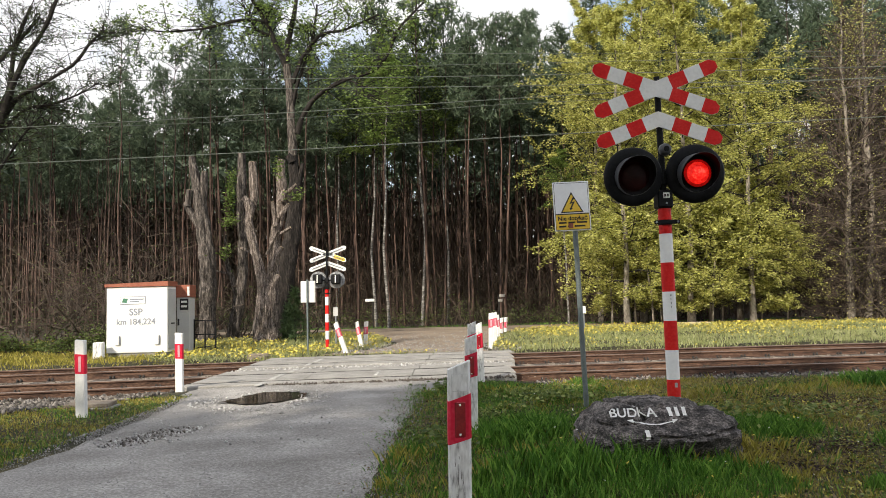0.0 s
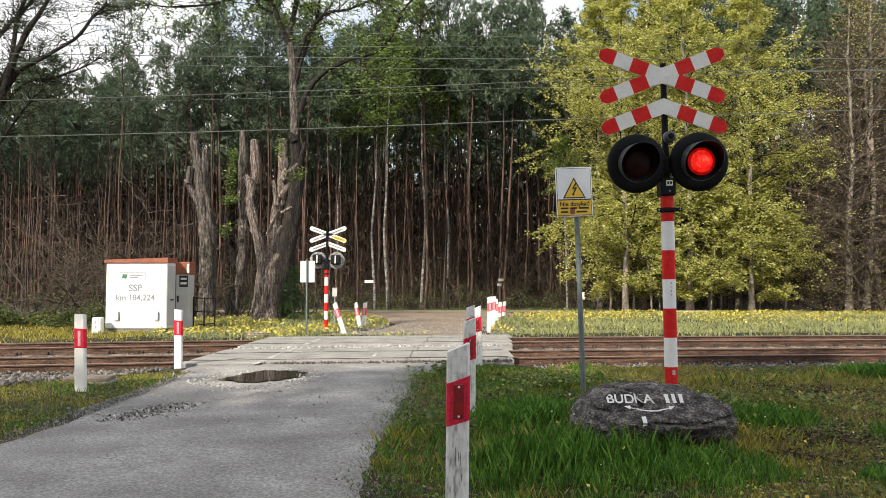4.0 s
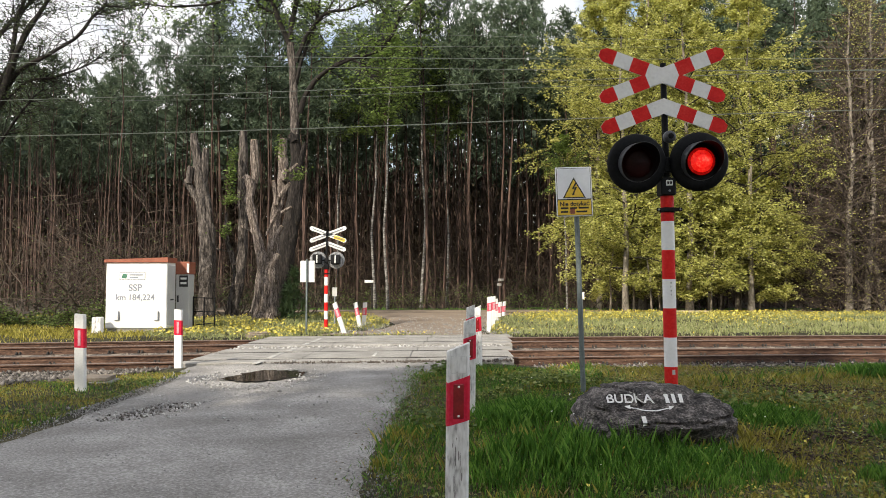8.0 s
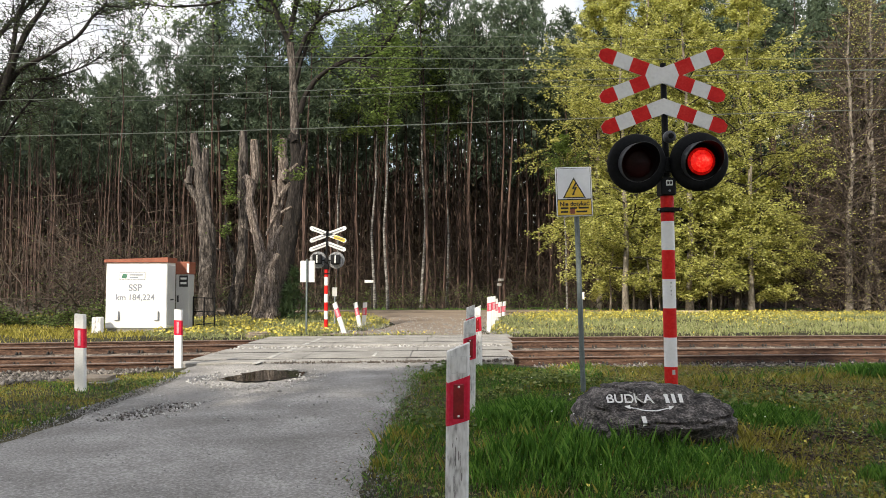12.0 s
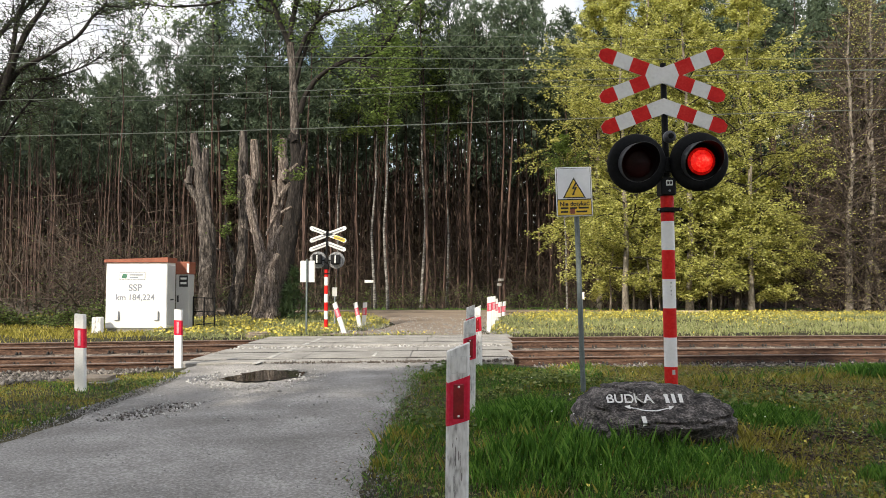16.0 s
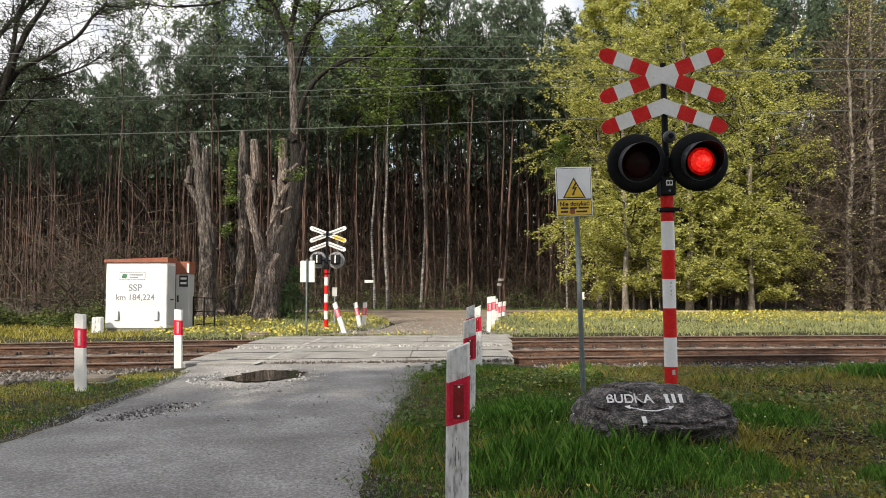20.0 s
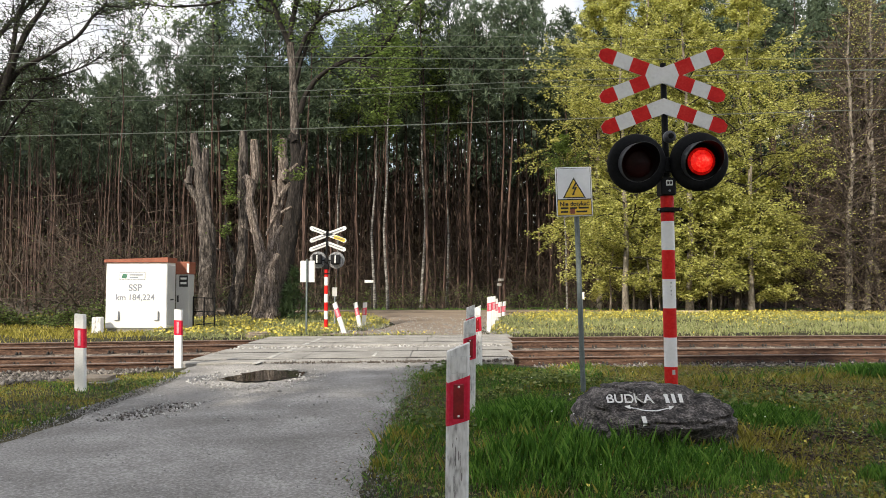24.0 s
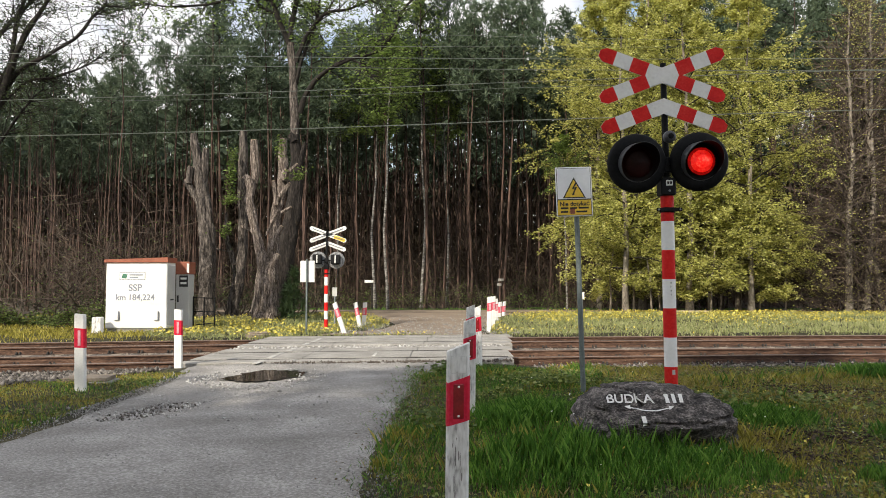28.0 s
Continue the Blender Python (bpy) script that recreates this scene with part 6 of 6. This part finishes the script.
def edge_tree():
    """The tree by the track whose branches hang in from the side."""
    t = thing("edge_tree", None, "dark branching tree with small sparse leaves", "tree")
    rng = random.Random(41)
    g = Geo()
    base = (-12.89, 20.00, -0.03)
    stub(g, [base, (-12.88, 20.00, 2.17), (-12.64, 20.00, 3.95), (-12.39, 20.00, 5.30), (-12.13, 20.00, 6.65), (-12.05, 20.00, 8.92), (-12.04, 20.00, 11.22)], 0.24, 0.07)
    part("trunk", g, "bark_dark", t, smooth=True)
    limbs = []
    limbs.append(([(-12.51, 20.00, 4.40), (-11.69, 19.80, 5.85), (-11.17, 19.60, 6.99), (-10.77, 19.50, 7.84), (-10.16, 19.40, 8.70), (-9.77, 19.30, 9.54)], 0.12, 0.04))
    limbs.append(([(-12.39, 20.00, 5.30), (-11.63, 19.90, 6.62), (-11.35, 19.90, 7.22), (-11.23, 19.90, 8.28), (-10.76, 19.80, 9.45)], 0.10, 0.04))
    limbs.append(([(-11.70, 19.80, 6.00), (-11.08, 19.70, 6.87), (-10.39, 19.50, 7.18), (-9.48, 19.40, 7.66), (-8.94, 19.30, 8.22), (-8.54, 19.20, 8.47)], 0.08, 0.02))
    limbs.append(([(-12.24, 20.00, 5.45), (-11.03, 19.90, 6.62), (-10.24, 19.80, 6.77), (-9.46, 19.70, 6.99), (-8.84, 19.60, 7.28)], 0.05, 0.015))
    limbs.append(([(-12.01, 20.00, 7.56), (-11.58, 20.00, 8.16), (-11.14, 20.00, 8.62), (-10.63, 20.00, 9.23)], 0.07, 0.03))
    limbs.append(([(-12.64, 20.00, 3.95), (-11.93, 20.00, 4.70), (-11.16, 19.90, 5.72), (-10.67, 19.80, 6.30)], 0.06, 0.02))
    twg, cents = Geo(), []
    for pts, r0, r1 in limbs:
        g = Geo()
        stub(g, pts, r0, r1)
        part("limb", g, "bark_dark", t, smooth=True)
        pv = [Vector(p) for p in pts]
        for j in range(46):
            q, dd = point_on(pv, 0.2 + 0.8 * rng.random())
            L = rng.uniform(0.4, 1.2)
            tw = bend(q, dd * 0.6 + Vector((rng.gauss(0, 0.6), rng.gauss(0, 0.6), rng.gauss(0.1, 0.5))), L, 4, rng, 0.35, 0.0)
            twg.tube(tw, [0.014, 0.011, 0.008, 0.006, 0.003], 4)
            for k in range(3):
                q2, d2 = point_on(tw, 0.3 + 0.7 * rng.random())
                tw2 = bend(q2, d2 + Vector((rng.gauss(0, 0.8), rng.gauss(0, 0.8), rng.gauss(0, 0.5))), L * 0.45, 3, rng, 0.4, 0.0)
                twg.tube(tw2, [0.007, 0.006, 0.005, 0.003], 3)
                for _ in range(9):
                    c, _d = point_on(tw2, rng.random())
                    cents.append((c.x + rng.gauss(0, 0.07), c.y + rng.gauss(0, 0.07), c.z + rng.gauss(0, 0.06)))
    part("twigwork", twg, "bark_dark", t)["kind"] = "stuff"
    np_mesh("crown", leaves_at(cents, 0.06), 4, "leaf_dull", t)["kind"] = "stuff"


edge_tree()

BIRCH = "slender birch with white bark and light green leaves"
birch = broadleaf(51, 15.5, 1.9, 9.0, 30, 6500, "leaf_fresh", "bark_birch", 0.12, 0.75, 0.085, "birch_tree", BIRCH, "birch tree", "birches")
set_at(birch, -2.75, 38.5, rz=40)
for x, y, rz, s in ((-3.6, 41.0, 10, 1.05), (-1.2, 42.0, 200, 1.1), (-6.0, 43.5, 300, 1.05), (0.2, 44.5, 150, 1.0), (5.9, 36.6, 95, 0.6)):
    copy_at(birch, x, y, rz, s)


def young_spruce(x, y, h):
    t = thing("young_spruce", pose(x, y, ground_z(x, y)), "small dark green spruce beside the lopped trees", "spruce")
    part("trunk", Geo().tube([(0, 0, -0.1), (0, 0, h)], [0.03, 0.006], 6), "bark_dark", t)
    rng = random.Random(int(h * 100))
    cents = []
    for i in range(170):
        f = rng.random()
        a, r = rng.uniform(0, 6.28), (1 - f) * h * 0.36 * rng.uniform(0.2, 1.0)
        cents.append((r * math.cos(a), r * math.sin(a), h * (0.06 + 0.94 * f) - 0.1 * r))
    np_mesh("crown", needle_tufts(cents, 0.22), 3, "spruce", t)["kind"] = "stuff"


young_spruce(-5.35, 27.6, 1.9)
young_spruce(-5.9, 29.0, 1.3)

# ---- grass and flowers ----


def blades(name, pts, h, w, mat, label, cat="grass", lean=0.35):
    """Grass blades, three corners and a bent tip each."""
    pts = np.asarray(pts, dtype=float)
    n = len(pts)
    a = RNG.uniform(0, 2 * np.pi, n)
    hh = (h if np.isscalar(h) else np.asarray(h)) * RNG.uniform(0.5, 1.25, n)
    side = np.stack([np.cos(a), np.sin(a), np.zeros(n)], 1) * (w * RNG.uniform(0.7, 1.3, n))[:, None]
    b = RNG.uniform(0, 2 * np.pi, n)
    ln = np.stack([np.cos(b), np.sin(b), np.zeros(n)], 1) * (hh * lean * RNG.uniform(0.2, 1.6, n))[:, None]
    up = np.stack([np.zeros(n), np.zeros(n), hh], 1)
    mid = pts + ln * 0.35 + up * 0.6
    v = np.stack([pts - side, pts + side, mid + side * 0.6, pts + ln + up], 1)
    return tagged(np_mesh(name, v.reshape(-1, 3), 4, mat), label, cat, kind="stuff")


def heads(name, pts, r, mat, label):
    """Small round flower heads on the grass."""
    pts = np.asarray(pts, dtype=float)
    n = len(pts)
    k = 6
    ring = np.stack([np.cos(np.arange(k) * 2 * np.pi / k), np.sin(np.arange(k) * 2 * np.pi / k), np.zeros(k)], 1)
    tilt = RNG.normal(0, 0.5, (n, 1, 2))
    v = ring[None] * (r * RNG.uniform(0.6, 1.3, (n, 1, 1)))
    v[..., 2] += (v[..., :2] * tilt).sum(-1) - 0.35 * np.abs(v[..., 1])
    v = v + pts[:, None, :]
    return tagged(np_mesh(name, v.reshape(-1, 3), k, mat), label, "flowers", kind="stuff")


def patchy(x, y, s, o):
    return 0.5 + 0.5 * noise.noise(Vector((x * s, y * s, o)))


def near_grass():
    def right(x, y):
        e = ROAD_R - 0.08 + 0.18 * noise.noise(Vector((y * 1.3, 13.0, 2))) + 0.5 * smoothstep(10.5, 13, y)
        return x > e + RNG.random() ** 2 * 0.15 and y < track_y(x, 6.3)
    def tufts(n, keep, x0, x1, y0, y1, per, radius):
        """Blades in tufts: a foot point and a height for each blade."""
        pts, hs, dry, dh, oli, oh = [], [], [], [], [], []
        for x, y in scatter_xy(n, x0, x1, y0, y1, keep):
            p = patchy(x, y, 0.75, 9)
            tall = 0.028 + 0.13 * smoothstep(0.42, 0.75, p) * RNG.uniform(0.3, 1.0) + RNG.uniform(0, 0.035)
            r = math.hypot((x - 1.25) / 0.98, (y - 5.35) / 0.62)
            if r < 1.3:
                tall = max(tall, 0.08) + 0.08 * (1.3 - r) * RNG.random()
            if math.hypot(x - 0.45, y - 6.2) < 1.2:
                tall += 0.06 * RNG.random()
            worn = min(1, smoothstep(0.47, 0.62, patchy(x, y, 0.6, 21)) + 0.8 * smoothstep(1.55, 2.1, x - 0.7 * smoothstep(5.6, 6.6, y)) + 0.4 * smoothstep(0.35, -0.3, x)) * (1 if r > 1.2 else 0)
            if RNG.random() < worn * 0.75:
                tall *= 0.55
            olive = RNG.random() < max(smoothstep(0.45, 0.60, patchy(x, y, 1.1, 44)), 0.85 * worn, 0.8 * smoothstep(0.1, -0.25, x)) * (1 if r > 1.1 else 0.1) * (0.35 + 0.65 * smoothstep(1.5, 2.3, x - 0.3 * smoothstep(7, 10, y)))
            for _ in range(int(per * RNG.uniform(0.5, 1.5))):
                bx, by = x + RNG.normal(0, radius), y + RNG.normal(0, radius)
                q = (bx, by, ground_z(bx, by) - 0.004)
                if RNG.random() < 0.07 + 0.32 * worn + 0.24 * smoothstep(1.9, 2.8, x):
                    dry.append(q)
                    dh.append(tall * 0.55)
                elif olive:
                    oli.append(q)
                    oh.append(tall * 0.85)
                else:
                    pts.append(q)
                    hs.append(tall)
        return pts, hs, dry, dh, oli, oh

    def view(x, y):
        return right(x, y) and x < 0.62 * y + 0.6
    pts, hs, dry, dh, oli, oh = tufts(19000, view, -0.5, 8.5, 4.3, 13.2, 14, 0.034)
    blades("grass", pts, hs, 0.0023, "blade", "fresh green uneven spring grass around the boulder", lean=0.30)
    blades("grass", oli, oh, 0.0024, "olive_blade", "short olive and yellowish grass between the green", lean=0.45)
    blades("dry_grass", dry, dh, 0.0026, "dry_blade", "pale dry stalks among green grass", lean=0.6)
    c = []
    for x, y in scatter_xy(60000, -0.5, 8.5, 4.3, 13.2, lambda x, y: view(x, y) and RNG.random() < 0.8 * smoothstep(0.50, 0.62, patchy(x, y, 1.3, 33)) + 0.05 + 0.25 * smoothstep(1.6, 2.3, x) * smoothstep(0.45, 0.6, patchy(x, y, 2.2, 35))):
        c.append((x, y, ground_z(x, y) + RNG.uniform(0.008, 0.02 + 0.05 * RNG.random())))
    tagged(np_mesh("weed_leaves", leaves_at(c, 0.031, 0.5, 0.6), 4, "weed"), "small round weed leaves between the grass", "weeds", kind="stuff")
    c = []
    for x, y in scatter_xy(26000, -0.6, 8.5, 4.3, 13.2, lambda x, y: view(x, y) and RNG.random() < 0.4 + smoothstep(0.55, 0.68, patchy(x, y, 1.0, 77))):
        c.append((x, y, ground_z(x, y) + RNG.uniform(0.004, 0.02)))
    tagged(np_mesh("leaf_litter", leaves_at(c, 0.042, 0.3, 0.5), 4, "litter"), "dry brown leaf litter under the grass", "leaf litter", kind="stuff")
    xy = scatter_xy(34000, -8.5, -3.8, 5.5, 11.9, lambda x, y: (not on_ballast(x, y) or RNG.random() < 0.02) and x < ROAD_L - 0.02 - RNG.random() ** 2 * 0.15 + 0.15 * noise.noise(Vector((y * 1.3, 3.0, 0))))
    sunny = [p for p in xy if RNG.random() < 0.25 + 0.7 * smoothstep(0.42, 0.58, patchy(*p, 1.3, 51))]
    shady = list(set(xy) - set(sunny))
    shady.sort()
    for spots, mat, words in ((shady, "blade", "short green grass along the lane"), (sunny, "olive_blade", "short yellowish grass along the lane")):
        blades("grass", [(x, y, ground_z(x, y)) for x, y in spots], [0.022 + 0.07 * patchy(x, y, 1.4, 5) ** 2 for x, y in spots], 0.0036, mat, words)
    c = [(x, y, ground_z(x, y) + RNG.uniform(0.01, 0.05)) for x, y in scatter_xy(14000, -8.5, -3.8, 5.5, 11.9, lambda x, y: not on_ballast(x, y) and x < ROAD_L - 0.05 and RNG.random() < smoothstep(0.45, 0.62, patchy(x, y, 1.6, 61)) + 0.1)]
    tagged(np_mesh("weed_leaves", leaves_at(c, 0.036, 0.5, 0.6), 4, "weed"), "small weed leaves in the grass along the lane", "weeds", kind="stuff")
    xy = scatter_xy(5000, -8.5, -3.8, 5.5, 11.9, lambda x, y: not on_ballast(x, y) and x < ROAD_L - 0.1)
    blades("dry_grass", [(x, y, ground_z(x, y)) for x, y in xy], 0.035, 0.003, "dry_blade", "pale dry stalks along the lane", lean=0.8)
    heads("dandelions", [(x, y, ground_z(x, y) + RNG.uniform(0.06, 0.16)) for x, y in scatter_xy(210, -0.2, 8, 3.5, 12.5, lambda x, y: right(x, y) and RNG.random() < patchy(x, y, 0.6, 2))], 0.011, "dandelion", "yellow dandelions dotted through the grass")
    heads("daisies", [(x, y, ground_z(x, y) + RNG.uniform(0.10, 0.26)) for x, y in scatter_xy(170, 0.8, 7, 4.5, 13.0, lambda x, y: right(x, y))], 0.0065, "white_flower", "tiny white flowers above the grass")
    heads("buttercups", [(x, y, ground_z(x, y) + RNG.uniform(0.03, 0.09)) for x, y in scatter_xy(1700, 1.7, 7, 4.4, 10.0, lambda x, y: right(x, y) and x < 0.62 * y and RNG.random() < patchy(x, y, 1.2, 71) + 0.1)], 0.0065, "dandelion", "tiny yellow flowers in the short worn grass")
    c = [(x, y, ground_z(x, y) + RNG.uniform(0.006, 0.03)) for x, y in scatter_xy(36000, 1.6, 8.0, 4.3, 10.5, lambda x, y: view(x, y) and RNG.random() < 0.2 + smoothstep(0.46, 0.6, patchy(x, y, 1.9, 81)))]
    tagged(np_mesh("moss_leaves", leaves_at(c, 0.024, 0.4, 0.6), 4, "olive_blade"), "low yellowish moss and clover in the worn grass", "moss", kind="stuff")
    # grass and litter thinning out over the edge of the lane
    spots = scatter_xy(4200, -0.9, -0.3, 4.3, 12.5, lambda x, y: RNG.random() < 0.9 * smoothstep(-0.95, -0.38, x + 0.16 * noise.noise(Vector((y * 2.1, 5.0, 0)))) ** 2)
    blades("grass", [(x, y, ground_z(x, y) + 0.02) for x, y in spots], [0.015 + 0.03 * RNG.random() for _p in spots], 0.0019, "blade", "thin grass creeping over the edge of the lane", lean=0.8)
    c = [(x, y, ground_z(x, y) + 0.034 + 0.01 * RNG.random()) for x, y in scatter_xy(1500, -1.0, -0.3, 4.3, 12.5, lambda x, y: RNG.random() < smoothstep(-1.0, -0.4, x) ** 2)]
    tagged(np_mesh("leaf_litter", leaves_at(c, 0.022, 0.2, 0.5), 4, "litter"), "dry brown litter along the edge of the lane", "leaf litter", kind="stuff")
    # clumps that stand out of the short grass: (x, y, radius, blades, height, half width)
    for cx, cy, r, n, h, w, words in ((3.0, 7.2, 0.34, 3000, 0.10, 0.0022, "dense dark green tuft of grass"), (2.85, 5.0, 0.14, 420, 0.085, 0.004, "broad-bladed green clump in worn grass"), (6.7, 11.6, 0.55, 3600, 0.20, 0.003, "tall dark green grass near the rails"), (3.75, 6.3, 0.22, 900, 0.09, 0.0025, "broad-bladed green clump in worn grass"), (1.75, 5.35, 0.14, 260, 0.13, 0.0028, "small green tuft before the boulder"), (0.75, 7.4, 0.35, 2600, 0.16, 0.0022, "dense dark green tuft of grass")):
        spots = [(cx + RNG.normal(0, r * 0.55), cy + RNG.normal(0, r * 0.7)) for _ in range(n)]
        blades("grass_clump", [(x, y, ground_z(x, y) - 0.004) for x, y in spots], h, w, "blade", words, lean=0.45)
    c = []
    for cx, cy, r, n in ((3.05, 6.2, 0.30, 700), (3.9, 8.9, 0.5, 500), (2.6, 5.6, 0.25, 300)):
        for _ in range(n):
            x, y = cx + RNG.normal(0, r), cy + RNG.normal(0, r * 0.6)
            c.append((x, y, ground_z(x, y) + RNG.uniform(0.02, 0.07)))
    tagged(np_mesh("dead_weeds", leaves_at(c, 0.034, 0.8, 0.4), 4, "dead_weed"), "dark brown withered weeds in worn grass", "weeds", kind="stuff")
    c = []
    for cx, cy, r, n in ((1.45, 9.7, 0.30, 420), (1.2, 10.6, 0.35, 380), (2.6, 7.9, 0.25, 200), (3.4, 7.7, 0.4, 300), (0.55, 8.9, 0.2, 160)):
        for _ in range(n):
            x, y = cx + RNG.normal(0, r), cy + RNG.normal(0, r * 0.6)
            c.append((x, y, ground_z(x, y) + RNG.uniform(0.05, 0.14)))
    tagged(np_mesh("weed_leaves", leaves_at(c, 0.055, 0.4, 0.7), 4, "weed"), "clusters of broad light green weed leaves", "weeds", kind="stuff")
    # a withered weed
    wd = thing("dead_weed", pose(4.25, 8.5, ground_z(4.25, 8.5)), "small withered brown weed with bare stalks", "weed")
    g, wr = Geo(), random.Random(8)
    for _ in range(9):
        g.tube(bend((wr.gauss(0, 0.02), wr.gauss(0, 0.02), -0.01), (wr.gauss(0, 0.5), wr.gauss(0, 0.3), 1), wr.uniform(0.16, 0.34), 4, wr, 0.35, 0.0), [0.006, 0.005, 0.004, 0.004, 0.003], 4)
    part("stalk", g, "dead_weed", wd)["kind"] = "stuff"
    # broad dock leaves beside the lane
    c = []
    for x0, y0 in ((-0.1, 11.2), (0.0, 11.5), (-0.15, 7.2), (0.1, 6.6)):
        for _ in range(60):
            c.append((x0 + RNG.normal(0, 0.14), y0 + RNG.normal(0, 0.14), ground_z(x0, y0) + RNG.uniform(0.02, 0.22)))
    tagged(np_mesh("dock_leaves", leaves_at(c, 0.085, 0.6, 0.45), 4, "leaf_green"), "broad green weed leaves beside the lane", "weeds", kind="stuff")


near_grass()


def meadow():
    def keep(x, y):
        if y < track_y(x, -0.75):
            return False
        lane = [(20.7, -4.1, 1.8), (22, -3.1, 1.35), (24, -2.0, 1.3), (26, -1.75, 1.6), (29, -2.4, 2.2), (32, -3.6, 3.0), (34, -6.0, 5.0)]
        for (y0, a0, b0), (y1, a1, b1) in zip(lane, lane[1:]):
            if y0 <= y < y1:
                f = (y - y0) / (y1 - y0)
                if a0 + (a1 - a0) * f < x < b0 + (b1 - b0) * f:
                    return False
        return y < 33.9
    xy = scatter_xy(95000, -18, 20, 18.5, 34.2, lambda x, y: keep(x, y) and abs(x) < 0.62 * y and (x > -6 or y < 30) and RNG.random() < 0.9)
    far_left = [p for p in xy if p[0] < -0.375 * p[1] + 1.2 * noise.noise(Vector((p[1] * 0.5, 0, 3)))]
    rest = sorted(set(xy) - set(far_left))
    for spots, mat, words in ((rest, "meadow_blade", "pale green spring meadow grass in sun"), (far_left, "olive_blade", "lush green grass at the foot of the shrubs")):
        blades("meadow_grass", [(x, y, ground_z(x, y)) for x, y in spots], [0.05 + 0.12 * patchy(x, y, 0.5, 7) for x, y in spots], 0.010, mat, words, lean=0.5)

    # darker blades put the shade at the wood's foot into the colour
    spots = scatter_xy(5000, -9, 22, 37.6, 39.8, lambda x, y: RNG.random() < 0.3 + 0.7 * patchy(x, y, 0.6, 90))
    blades("grass", [(x, y, ground_z(x, y)) for x, y in spots], [0.03 + 0.13 * patchy(x, y, 0.7, 91) for x, y in spots], 0.012, "blade", "green grass at the foot of the wood, toned dark for shade", lean=0.5)

    def flower(x, y):
        d = patchy(x, y, 0.33, 17) * 0.75 + 0.25 * patchy(x, y, 1.1, 19)
        d += 0.16 * smoothstep(25, 30, y) if x > 2 else 0.14
        return keep(x, y) and abs(x) < 0.62 * y and RNG.random() < smoothstep(0.47, 0.68, d)
    xy = scatter_xy(48000, -16, 20, 19.5, 34, lambda x, y: flower(x, y) and (x < 2 or RNG.random() < 0.12 + 0.85 * smoothstep(24, 29, y)) and not (x < -5 and y > 30) and x > -0.375 * y)
    heads("dandelions", [(x, y, ground_z(x, y) + RNG.uniform(0.05, 0.17)) for x, y in xy], 0.023, "dandelion", "masses of yellow dandelions in the meadow")


meadow()

# ---- what moves: the two lamps that flash in turn ----


def flashing(insert, lit_first):
    """Half turns of a lens insert, lit face out and dark face out by turns."""
    at = insert.location.copy()
    ang = 0 if lit_first else 180
    turns, k = [], 0
    while True:
        t1, t2 = 0.165 + 1.0035 * k, 0.690 + 1.0035 * k
        if t1 > 27.9:
            break
        turns += [t for t in (t1, t2) if t < 27.85]
        k += 1
    rows = [(0.0, ang)]
    for t in turns:
        f = round(t * FPS)
        rows += [((f - 2) / FPS, ang), ((f - 1) / FPS, ang + 55), ((f + 1) / FPS, ang + 125), ((f + 2) / FPS, ang + 180)]
        ang += 180
    rows.append((28.0, ang))
    walk(insert, [(t, pose(at.x, at.y, at.z, 0, 0, a % 360)) for t, a in rows])


def motions():
    flashing(near_inserts[0], False)
    flashing(near_inserts[1], True)


motions()
